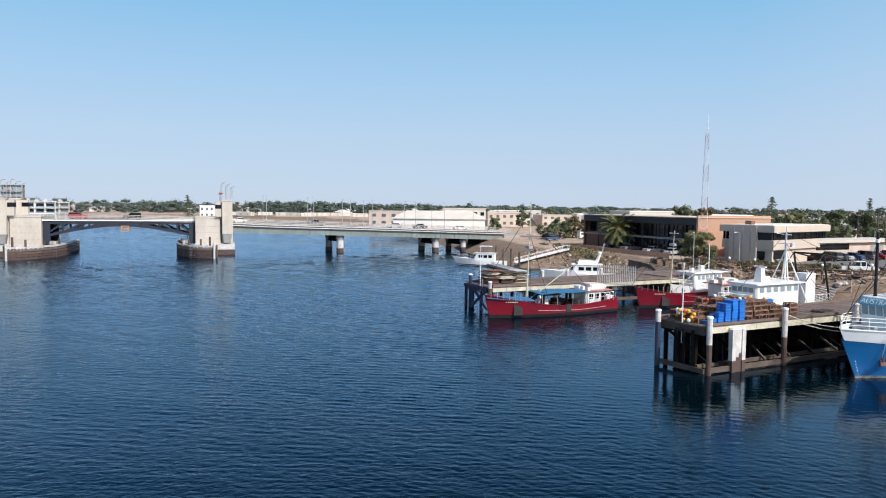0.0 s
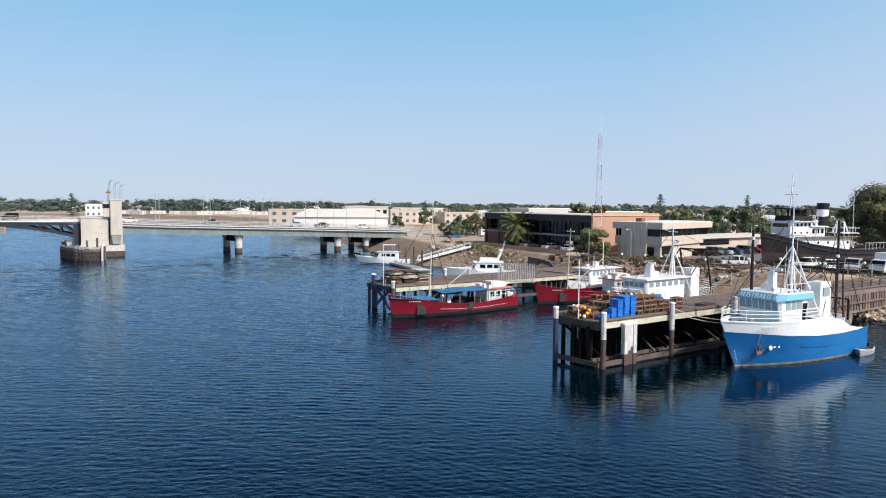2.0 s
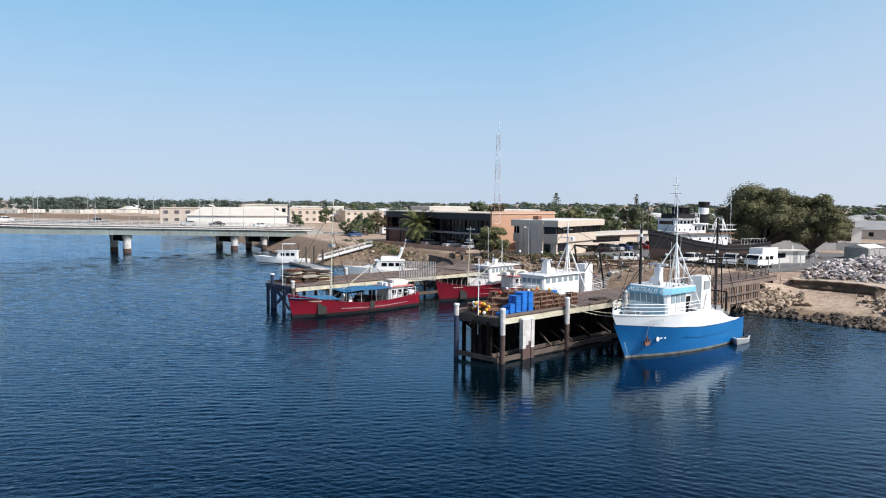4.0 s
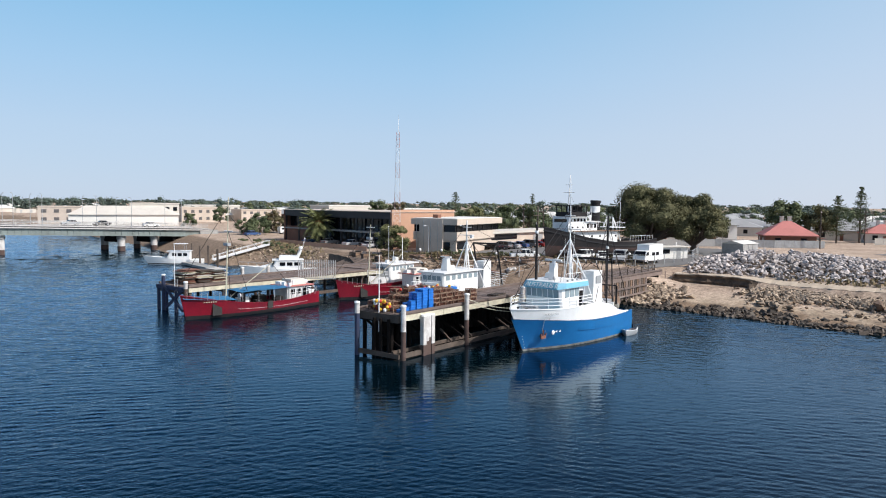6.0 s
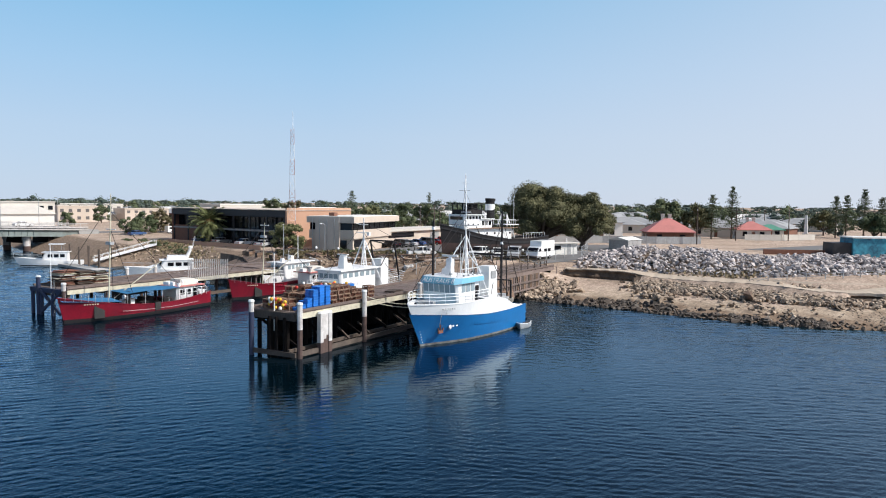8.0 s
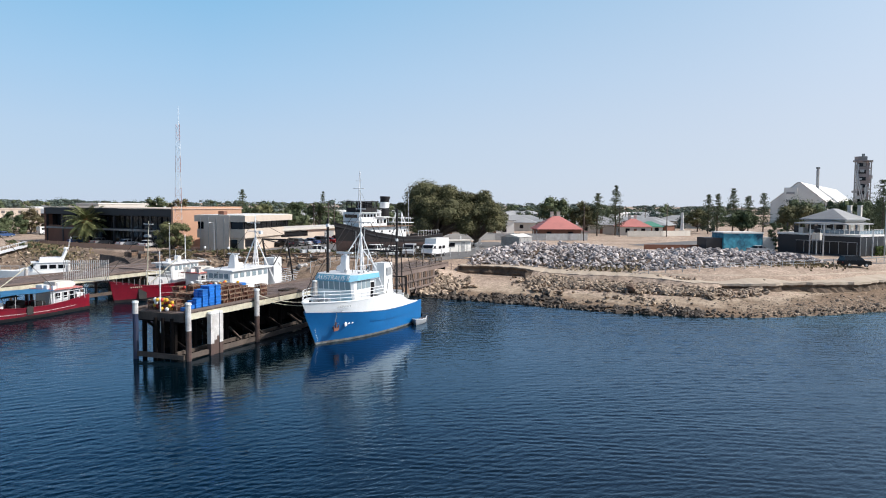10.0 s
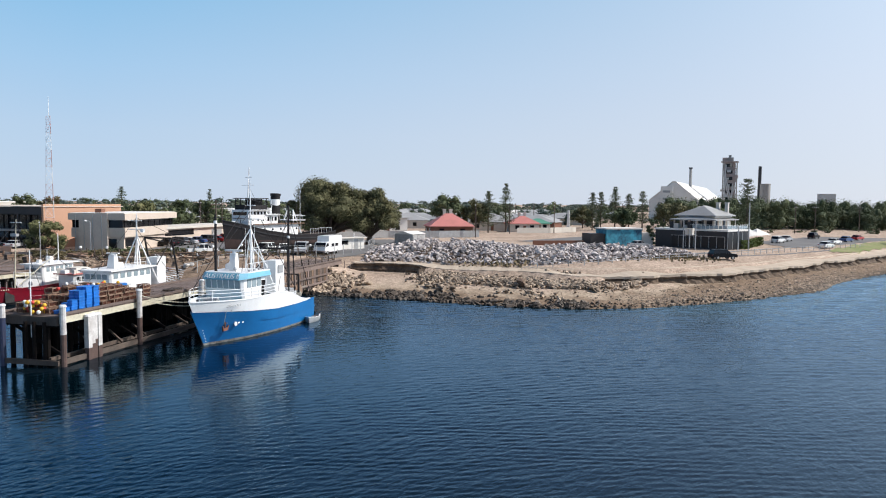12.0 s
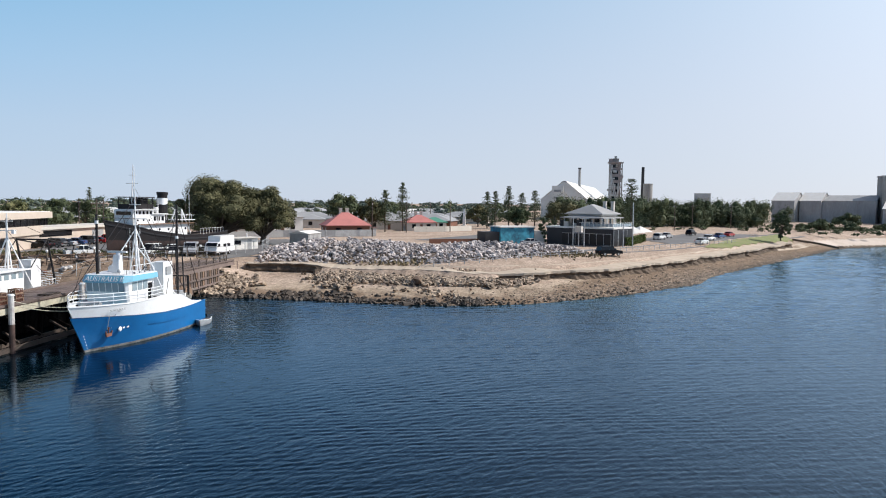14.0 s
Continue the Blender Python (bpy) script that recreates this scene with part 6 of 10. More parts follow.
OFF2 = thing("office_building", "two storey taupe and beige concrete office with long dark strip window", "office", 68.0, 122.3, FLAT - 0.5, 35.0)
part("lower_wall", Shape().box(9.0, 4.5, -0.4, 17.6, 9.0, 3.6), BEIGE, OFF2, "beige rendered ground floor")
part("side_wall", Shape().box(0.6, 5.2, -0.4, 2.4, 5.2, 7.75), TAUPE, OFF2, "taupe rendered end wall")
part("spandrel", Shape().box(9.2, 4.5, 3.0, 18.8, 9.8, 1.7), BEIGE, OFF2)
part("strip_window", Shape().box(11.0, 4.7, 4.7, 22.0, 9.2, 1.45), DARK_GLASS, OFF2, "long dark strip window")
part("parapet", Shape().box(11.0, 4.6, 6.1, 23.0, 10.4, 1.2), BEIGE, OFF2, "pale overhanging parapet")
part("roof", Shape().box(11.0, 4.6, 7.3, 22.4, 9.8, 0.1), WHITE_ROOF, OFF2)
for i in range(9):
    part("window_mullion", Shape().box(0.8 + i * 2.5, 0.06, 4.7, 0.12, 0.12, 1.4), BLACK_PAINT, OFF2)
part("window", Shape().box(3.0, -0.03, 1.3, 4.6, 0.12, 1.5), DARK_GLASS, OFF2)
part("door", Shape().box(-0.06, 1.9, 0, 0.1, 1.4, 2.7), DARK_GLASS, OFF2)
for i in range(4):
    part("downpipe", Shape().box(-0.66, 3.6 + i * 1.6, 0, 0.08, 0.08, 6.9), GREY_METAL, OFF2)
part("roof_unit", Shape().box(2.6, 5.5, 7.4, 1.4, 1.2, 0.7), BROWN_BRICK, OFF2)

LOW = thing("storage_building", "long low beige building with cream flat roof beside the yard", "building", 93.5, 141.0, FLAT, 22)
part("wall", Shape().box(0, 0, -0.3, 30, 7, 3.6), BEIGE, LOW)
part("roof", Shape().box(0, 0, 3.3, 31, 8.4, 0.5), CREAM_WALL, LOW)
part("window", Shape().box(-8, -3.52, 1.9, 10, 0.1, 1.1), DARK_GLASS, LOW)
part("roller_door", Shape().box(6, -3.52, 0, 4, 0.12, 2.8), GREY_METAL, LOW)

# lattice radio mast
MAST = thing("radio_mast", "tall slim steel lattice radio mast banded white and faded red", "mast", 59.8, 131.6, FLAT, 20)
PALE_RED = material("faded_red_paint", (0.50, 0.24, 0.21), (0.4, 0.25, 0.23), rough=0.6)
for i in range(8):
    z0, z1, w0, w1 = i * 3.0, i * 3.0 + 3.0, 1.0 - 0.075 * i, 1.0 - 0.075 * (i + 1)
    coat = PALE_RED if i % 2 else WHITE_PAINT
    low, high = [[(w * math.cos(a), w * math.sin(a), z) for a in (0.3, 2.39, 4.49)] for w, z in ((w0, z0), (w1, z1))]
    for k in range(3):
        a0, b0, a1, b1 = low[k], low[(k + 1) % 3], high[k], high[(k + 1) % 3]
        part("mast_leg", Shape().rod(a0, a1, 0.034, n=5, cap=False), coat, MAST)
        for q in range(2):
            part("mast_rung", Shape().rod(between(a0, a1, q / 2), between(b0, b1, q / 2), 0.02, n=4, cap=False), coat, MAST)
            part("mast_brace", Shape().rod(between(a0, a1, q / 2), between(b0, b1, (q + 1) / 2), 0.018, n=4, cap=False), coat, MAST)
part("mast_top", Shape().rod((0, 0, 23.8), (0, 0, 27.4), 0.06, 0.03, n=5), WHITE_PAINT, MAST)

# old tug on the hard, on keel blocks
TUG = thing("steam_tug", "old black steam tug with white wheelhouse standing on land", "tug boat", 104.4, 107.7, FLAT + 0.9, 188)
tg = Hull(28.5, 7.0, [2.4, 1.95, 2.1, 3.1, 5.0], rake=0.6, stern=0.6, full=3.2, flare=0.3, draft=0.9)
part("hull", tg.band(lambda k: -0.9, tg.top, rows=6), BLACK_PAINT, TUG, "rusty black steel hull", smooth=True)
RUSTY = material("rusty_dark_plating", (0.055, 0.030, 0.026), (0.018, 0.014, 0.014), rough=0.85, grain=3, stain=0.5, amount=0.5)
part("lower_plating", tg.band(lambda k: -0.95, lambda k: 0.8 + 0.9 * k * k, rows=3, out=0.02), RUSTY, TUG, "rust-brown lower plating", smooth=True)
part("deck", tg.deck(0.4), TIMBER, TUG)
part("rubbing_strake", tg.band(lambda k: tg.top(k) - 0.75, lambda k: tg.top(k) - 0.5, rows=1, out=0.12), DARK_CLAD, TUG)
for sd in (1, -1):
    part("capping_rail", tg.capping(w=0.22, sides=(sd,)), DARK_CLAD, TUG)
for i in range(6):
    part("keel_block", Shape().box(2 + i * 4.8, 0, -1.2, 1.2, 2.4, 0.5), TIMBER, TUG)
dk = part("deckhouse", Shape().box(17.5, 0, 1.9, 12.0, 3.8, 2.2), WHITE_PAINT, TUG, "white deckhouse")
for i in range(6):
    part("porthole", Shape().rod((12 + i * 2.2, 1.9, 3.2), (12 + i * 2.2, 1.95, 3.2), 0.22, n=10), DARK_GLASS, dk)
part("boat_deck", Shape().box(17.0, 0, 4.1, 13.5, 5.0, 0.15), TRAP_WOOD, TUG)
brd = part("bridge_house", Shape().box(22.5, 0, 4.1, 4.8, 4.0, 2.7), WHITE_PAINT, TUG, "white wheelhouse")
for i in range(5):
    part("window", Shape().box(20.75 + i * 0.86, 2.01, 5.95, 0.42, 0.06, 0.5), DARK_GLASS, brd)
for i in range(3):
    part("porthole", Shape().rod((21.2 + i * 1.3, 1.98, 4.9), (21.2 + i * 1.3, 2.04, 4.9), 0.17, n=8), DARK_GLASS, brd)
part("bridge_front_window", Shape().box(24.92, 0, 5.8, 0.06, 3.2, 0.6), DARK_GLASS, brd)
part("open_bridge_canopy", Shape().box(22.1, 0, 8.75, 4.4, 4.3, 0.14), BLACK_PAINT, TUG, "dark canvas bridge canopy")
part("dodger", Shape().box(22.1, 1.95, 6.8, 4.0, 0.06, 0.85).box(22.1, -1.95, 6.8, 4.0, 0.06, 0.85).box(24.1, 0, 6.8, 0.06, 3.9, 0.85), BLACK_PAINT, TUG)
for i in range(4):
    for yy in (-2.2, 2.2):
        part("canopy_post", Shape().rod((20.2 + i * 1.28, yy * 0.88, 6.7), (20.2 + i * 1.28, yy * 0.88, 8.8), 0.09, n=5), BLACK_PAINT, TUG)
part("bridge_wheelbox", Shape().box(21.4, 0, 6.8, 1.8, 2.2, 1.9), BLACK_PAINT, TUG)
gal = part("gallery_house", Shape().box(18.6, 0, 4.15, 3.2, 3.4, 1.75).box(18.7, 0, 5.9, 3.8, 4.6, 0.1), WHITE_PAINT, TUG, "white cabin behind the wheelhouse")
for i in range(3):
    part("window", Shape().box(17.6 + i * 1.0, 1.72, 4.75, 0.55, 0.06, 0.75), DARK_GLASS, gal)
part("bridge_wing", Shape().box(22.5, 2.35, 6.72, 4.9, 0.9, 0.1), WHITE_PAINT, TUG)
part("yard_arm", Shape().rod((22.85, -1.4, 11.2), (22.85, 1.4, 11.2), 0.05, n=6).rod((22.75, -0.8, 12.6), (22.75, 0.8, 12.6), 0.04, n=6), WHITE_PAINT, TUG)
fu = part("funnel", Shape().rod((16.0, 0, 4.2), (15.7, 0, 9.6), 1.08, 0.86, n=18), BLACK_PAINT, TUG, "black funnel with a white band")
part("funnel_band", Shape().rod((15.83, 0, 7.5), (15.76, 0, 8.7), 0.94, n=18), WHITE_PAINT, fu)
part("funnel_top", Shape().rod((15.7, 0, 9.35), (15.68, 0, 9.8), 1.0, n=18), BLACK_PAINT, fu)
part("foremast", Shape().rod((23.2, 0, 4.8), (22.6, 0, 14.4), 0.13, 0.06), WHITE_PAINT, TUG)
for yy in (-1.8, 1.8):
    part("aft_davit", Shape().rod((10.5, yy, 2.2), (11.6, yy * 0.4, 6.7), 0.12).rod((12.6, yy, 2.2), (11.6, yy * 0.4, 6.7), 0.12), WHITE_PAINT, TUG)
part("ladder_platform", Shape().box(11.6, 0, 4.7, 4.0, 4.4, 0.12).box(11.6, 2.1, 5.6, 4.0, 0.06, 0.06), WHITE_PAINT, TUG)
for i in range(7):
    part("rail_post", Shape().rod((11 + i * 1.3, 2.5, 4.85), (11 + i * 1.3, 2.5, 5.8), 0.03, n=5), WHITE_PAINT, TUG)
part("hand_rail", Shape().rod((11, 2.5, 5.8), (18.8, 2.5, 5.8), 0.035, n=5), WHITE_PAINT, TUG)
for i, (px, py, pz, ph) in enumerate(((9.6, 0.8, 2.2, 7.4), (8.2, -1.0, 2.2, 5.6), (18.9, 1.9, 4.2, 4.4), (14.1, -1.7, 4.2, 5.0))):
    part("spar", Shape().rod((px, py, pz), (px + 0.3 * (i % 2), py, pz + ph), 0.08, 0.05, n=6), (WHITE_PAINT, TIMBER)[i % 2], TUG)
stays(TUG, "rigging_wire", [((9.6, 0.8, 9.4), (0.6, 0, 2.5)), ((22.7, 0, 11), (20, 3.3, 2.3)), ((22.7, 0, 11), (25, 3.0, 3.0)), ((9.6, 0.8, 8.5), (6.4, 3.0, 2.1)), ((9.6, 0.8, 8.5), (12.4, 3.2, 2.1))], 0.02, BLACK_PAINT)
for i in range(9):
    part("bulwark_stanchion", Shape().rod((9.0 - i * 0.95, 2.9 - 0.09 * i, 2.0), (9.0 - i * 0.95, 2.9 - 0.09 * i, 3.1), 0.03, n=5), WHITE_PAINT, TUG)
part("stern_hand_rail", Shape().rod((9.0, 2.9, 3.1), (1.4, 2.2, 3.1), 0.03, n=5), WHITE_PAINT, TUG)
part("companion_ladder", Shape().beam((13.0, 2.0, 2.0), (14.6, 2.0, 4.7), 0.08).beam((13.0, 1.4, 2.0), (14.6, 1.4, 4.7), 0.08), WHITE_PAINT, TUG)
part("ventilator", Shape().rod((18.4, 1.2, 4.8), (18.4, 1.2, 6.6), 0.22).ball(18.5, 1.2, 6.8, 0.36), WHITE_PAINT, TUG)


# ---- houses ----
def hip_roof(x0, x1, y0, y1, z, rise, over=0.5, inset=None):
    x0, x1, y0, y1 = x0 - over, x1 + over, y0 - over, y1 + over
    k = inset if inset is not None else (y1 - y0) / 2
    ym = (y0 + y1) / 2
    return Shape().add([(x0, y0, z), (x1, y0, z), (x1, y1, z), (x0, y1, z), (x0 + k, ym, z + rise), (x1 - k, ym, z + rise),
                        (x0, y0, z - 0.18), (x1, y0, z - 0.18), (x1, y1, z - 0.18), (x0, y1, z - 0.18)],
                       [(0, 1, 5, 4), (2, 3, 4, 5), (1, 2, 5), (3, 0, 4), (6, 7, 1, 0), (7, 8, 2, 1), (8, 9, 3, 2), (9, 6, 0, 3), (9, 8, 7, 6)])


def cottage(x, y, rz, sx, sy, h, rise, wall, roof, label, group="", windows=2, chimneys=1, z=FLAT, sills=True):
    b = thing("house", label, "house", x, y, z, rz, group)
    part("wall", Shape().box(0, 0, -0.4, sx, sy, h + 0.4), wall, b)
    r = part("roof", hip_roof(-sx / 2, sx / 2, -sy / 2, sy / 2, h, rise), roof, b)
    for i in range(windows):
        px = -sx / 2 + sx * (i + 0.5) / windows
        w = part("window", Shape().box(px, -sy / 2 - 0.03, 0.9, 1.3, 0.1, 1.3), DARK_GLASS, b)
        if sills:
            part("sill", Shape().box(px, -sy / 2 - 0.08, 0.8, 1.5, 0.16, 0.1), WHITE_PAINT, w)
        part("window", Shape().box(-sx / 2 - 0.03, -sy / 2 + sy * (i + 0.5) / windows, 0.9, 0.1, 1.2, 1.3), DARK_GLASS, b)
    part("door", Shape().box(0, -sy / 2 - 0.04, 0, 0.95, 0.1, 2.1), BROWN_BRICK, b)
    for i in range(chimneys):
        part("chimney", Shape().box(-sx * 0.1 + i * 1.8, sy * 0.06, h + rise * 0.5, 0.8, 0.7, rise * 0.5 + 1.1).box(-sx * 0.1 + i * 1.8, sy * 0.06, h + rise + 1.0, 1.0, 0.9, 0.2), CREAM_WALL, r)
    return b


H1 = cottage(160.2, 117.4, -42, 11.6, 9.6, 2.9, 3.4, BROWN_BRICK, RED_ROOF, "brick cottage with faded red hipped iron roof and cream chimneys", chimneys=2)
part("verandah_roof", Shape().add([(5.8, -4.6, 2.6), (8.0, -4.6, 2.2), (8.0, 3, 2.2), (5.8, 3, 2.6), (5.8, -4.6, 2.5), (8.0, -4.6, 2.1), (8.0, 3, 2.1), (5.8, 3, 2.5)], [(0, 1, 2, 3), (7, 6, 5, 4), (0, 4, 5, 1), (1, 5, 6, 2)]), RED_ROOF, H1)
cottage(203, 119, -48, 9.6, 8.4, 2.8, 2.4, CREAM_WALL, RED_ROOF, "cream cottage with faded pink-red hipped roof behind a paling fence", chimneys=2)
cottage(214.2, 119.5, -50, 7.5, 6, 2.6, 1.6, CREAM_WALL, GREEN_ROOF, "cream outbuilding with green metal roof", chimneys=0)
cottage(151, 150, -40, 15, 10, 3.2, 2.6, CREAM_WALL, GREY_ROOF, "white house with grey roof beyond the fig tree")
cottage(166, 146, -40, 12, 10, 4.6, 2.6, WHITE_ROOF, GREY_ROOF, "white two storey house with grey roof")
cottage(190, 172, -40, 13, 10, 3.2, 2.4, CREAM_WALL, RED_ROOF, "cream house with terracotta roof")
SHED = thing("garden_shed", "grey corrugated metal shed with white roof behind the rocks", "shed", 124.6, 102.0, FLAT, 12)
part("wall", Shape().box(0, 0, -0.3, 6.2, 4.6, 2.5), GREY_METAL, SHED)
part("roof", Shape().add([(-3.3, -2.5, 2.18), (3.3, -2.5, 2.18), (3.3, 0, 2.8), (-3.3, 0, 2.8), (3.3, 2.5, 2.18), (-3.3, 2.5, 2.18)], [(0, 1, 2, 3), (3, 2, 4, 5), (0, 3, 5), (1, 4, 2)]), WHITE_ROOF, SHED)
for i in range(3):
    part("door", Shape().box(-2 + i * 1.8, -2.33, 0, 1.5, 0.06, 1.9), GREY_ROOF, SHED)


def fence(name, label, pts, h, mat, post=2.4, solid=True, posts_mat=None):
    f = thing(name, label, "fence", pts[0][0], pts[0][1], 0)
    ox, oy = pts[0]
    for a, b in zip(pts, pts[1:]):
        n = max(1, round(math.dist(a, b) / post))
        for i in range(n):
            p, q = between(a, b, i / n), between(a, b, (i + 1) / n)
            zp, zq = float(height(*p)), float(height(*q))
            part("post", Shape().box(p[0] - ox, p[1] - oy, zp - 0.2, 0.1, 0.1, h + 0.2), posts_mat or mat, f)
            if solid:
                part("panel", Shape().beam((p[0] - ox, p[1] - oy, zp + h / 2), (q[0] - ox, q[1] - oy, zq + h / 2), 0.05, h * 0.94), mat, f)
            else:
                for k in (0.5, 0.95):
                    part("rail", Shape().beam((p[0] - ox, p[1] - oy, zp + h * k), (q[0] - ox, q[1] - oy, zq + h * k), 0.05), mat, f)
    return f


fence("metal_fence", "grey corrugated fence round the brick cottage", [(136, 126), (150, 113), (160, 107)], 1.9, GREY_METAL)
fence("metal_fence", "grey sheet fence along the yard behind the fig tree", [(126, 128), (140, 122)], 1.8, GREY_ROOF)
fence("paling_fence", "cream paling fence in front of the cottage", [(190, 113), (199, 107), (212, 104)], 1.8, CREAM_WALL)
fence("wire_fence", "thin wire and post fence of the boat yard", [(58, 101), (66, 97), (78, 92), (88, 89), (100, 92), (114, 103)], 1.9, GREY_METAL, 3.0, False)
fence("post_fence", "low steel post and rail fence along the shore path", [(113, 43.5), (122, 40), (136, 35.6), (155, 31), (180, 24.5), (196, 20.5)], 1.0, GREY_METAL, 2.6, False)
fence("post_fence", "low steel post and rail fence beside the rock pile", [(98, 57), (104, 49), (113, 43.5)], 0.9, GREY_METAL, 2.6, False)

OBEL = thing("monument", "slim white tapering monument beside the town street", "monument", 241.0, 121.5, FLAT, 20)
part("plinth", Shape().box(0, 0, -0.3, 2.0, 2.0, 1.1), CREAM_WALL, OBEL)
part("pillar", Shape().box(0, 0, 0.8, 1.1, 1.1, 6.2, taper=0.6), WHITE_PAINT, OBEL)

# ---- hotel by the shore road ----
SMOKED = glass_material("smoked_glass", (0.010, 0.011, 0.014), 0.35)
HOTEL = thing("hotel", "two storey hotel with grey hipped roof and dark ground floor", "hotel", 151.9, 40.2, FLAT, -11.6)
part("ground_floor", Shape().box(4.6, 8.3, -0.3, 9.2, 16.6, 4.1), DARK_CLAD, HOTEL, "charcoal ground floor")
part("rear_wing", Shape().box(12.5, 10, -0.3, 6.6, 12, 3.6), CREAM_WALL, HOTEL, "low cream rear wing")
part("terrace_edge", Shape().box(4.6, 8.3, 3.8, 9.6, 17.0, 0.35), WHITE_ROOF, HOTEL, "pale terrace edge")
for i in range(7):
    w = part("window", Shape().box(-0.03, 1.3 + i * 1.75, 0.35, 0.1, 1.5, 2.3), SMOKED, HOTEL)
    part("window_frame", Shape().box(-0.06, 0.45 + i * 1.75, 0.3, 0.08, 0.08, 2.4).box(-0.06, 1.3 + i * 1.75, 2.65, 0.08, 1.7, 0.08), GREY_METAL, w)
for i in range(4):
    part("window", Shape().box(1.2 + i * 2.1, -0.03, 0.3, 1.8, 0.1, 3.1), SMOKED, HOTEL)
    part("mullion", Shape().box(0.15 + i * 2.1, -0.06, 0.2, 0.12, 0.12, 3.4), GREY_METAL, HOTEL)
for i in range(9):
    part("balcony_post", Shape().box(0.1, 0.15 + i * 0.95, 4.15, 0.05, 0.05, 0.95), WHITE_PAINT, HOTEL)
    part("balcony_post", Shape().box(0.15 + i * 1.1, 0.1, 4.15, 0.05, 0.05, 0.95), WHITE_PAINT, HOTEL)
    if i < 8:
        part("balcony_panel", Shape().box(0.1, 0.62 + i * 0.95, 4.3, 0.03, 0.8, 0.65), CABIN_GLASS, HOTEL)
        part("balcony_panel", Shape().box(0.7 + i * 1.1, 0.1, 4.3, 0.95, 0.03, 0.65), CABIN_GLASS, HOTEL)
part("balcony_rail", Shape().box(4.6, 0.1, 5.08, 9.2, 0.07, 0.06).box(0.1, 4.2, 5.08, 0.07, 8.2, 0.06), WHITE_PAINT, HOTEL)
part("upper_wall", Shape().box(5.8, 8.1, 4.1, 7.2, 8.0, 2.9), TAUPE, HOTEL, "dim upper storey behind the balcony")
for i in range(4):
    part("window", Shape().box(2.18, 5.1 + i * 1.9, 4.4, 0.1, 1.3, 1.9), DARK_GLASS, HOTEL)
    part("window", Shape().box(3.1 + i * 1.75, 4.07, 4.4, 1.0, 0.1, 1.9), WHITE_ROOF if i % 2 else DARK_GLASS, HOTEL)
for i in range(5):
    part("verandah_column", Shape().box(0.75, 3.2 + i * 2.35, 4.1, 0.11, 0.11, 2.1), CREAM_WALL, HOTEL)
    part("verandah_column", Shape().box(0.75 + i * 2.2, 3.1, 4.1, 0.11, 0.11, 2.1), CREAM_WALL, HOTEL)
part("verandah_roof", hip_roof(0.6, 10.2, 2.9, 13.2, 6.2, 0.75, 0.25, 1.6), GREY_ROOF, HOTEL, "grey iron verandah skirt")
part("roof", hip_roof(1.7, 9.9, 3.7, 12.6, 7.05, 2.1, 0.35, 3.6), GREY_ROOF, HOTEL, "grey iron hipped roof")
part("eaves_band", Shape().box(5.8, 8.1, 6.6, 7.6, 8.4, 0.42), CREAM_WALL, HOTEL)
for px, py in ((8.6, 6.6), (9.4, 5.0)):
    part("chimney", Shape().box(px, py, 7.4, 0.6, 0.7, 2.3).box(px, py, 9.7, 0.75, 0.85, 0.15), CREAM_WALL, HOTEL)
for i in range(6):
    part("terrace_unit", Shape().box(0.9 + 1.0 * (i % 2), 5.6 + 1.6 * i, 4.15, 0.8, 0.9, 0.75 + 0.35 * (i % 3)), (GREY_METAL, CREAM_WALL, DARK_CLAD)[i % 3], HOTEL)
for i in range(3):
    part("terrace_umbrella", Shape().rod((1.6, 12.6 + i * 1.5, 4.1), (1.6, 12.6 + i * 1.5, 6.0), 0.04, n=5).rod((1.6, 12.6 + i * 1.5, 5.6), (1.6, 12.6 + i * 1.5, 6.3), 0.16, 0.05, n=6), DARK_CLAD, HOTEL)
for x, y, h in ((150.2, 48.6, 6.2), (148.6, 45.6, 6.2), (153.4, 38.4, 5.0), (157.6, 37.4, 9.5)):
    lp = thing("steel_pole", "grey galvanised steel pole before the hotel", "pole", x, y, FLAT, 0, "hotel poles")
    part("shaft", Shape().rod((0, 0, -0.3), (0, 0, h), 0.14, 0.11, n=8), GREY_METAL, lp)
    if h == 6.2:
        part("cross_arm", Shape().beam((-0.5, 0.9, h - 0.1), (0.5, -0.9, h - 0.1), 0.14), GREY_METAL, lp)
UNIT = thing("pole_cabinet", "pair of grey metal cabinets on a pole platform", "cabinet", 149.5, 47.1, FLAT, -11)
part("platform", Shape().rod((0, 0, -0.2), (0, 0, 3.0), 0.12, n=8).box(0, 0, 3.0, 0.9, 1.8, 0.12), GREY_METAL, UNIT)
for sd in (0.45, -0.45):
    part("cabinet", Shape().box(0, sd, 3.12, 0.8, 0.75, 1.3), CREAM_WALL, UNIT)
MURAL_BLUE = material("mural_paint", (0.07, 0.40, 0.54), (0.008, 0.02, 0.065), rough=0.7, grain=1.1, stain=0.5, amount=1.0, bump=0)
MB = thing("mural_building", "flat-roofed shed painted with a turquoise and dark blue mural", "building", 147.8, 64.8, FLAT, -42)
part("wall", Shape().box(4.2, 3, -0.3, 8.4, 6, 4.0), MURAL_BLUE, MB, "turquoise and navy painted wall")
part("roof", Shape().box(4.2, 3, 3.7, 8.8, 6.4, 0.25), WHITE_ROOF, MB)
part("lean_to", Shape().box(-1.8, 3, -0.3, 3.4, 5, 3.0), DARK_CLAD, MB)
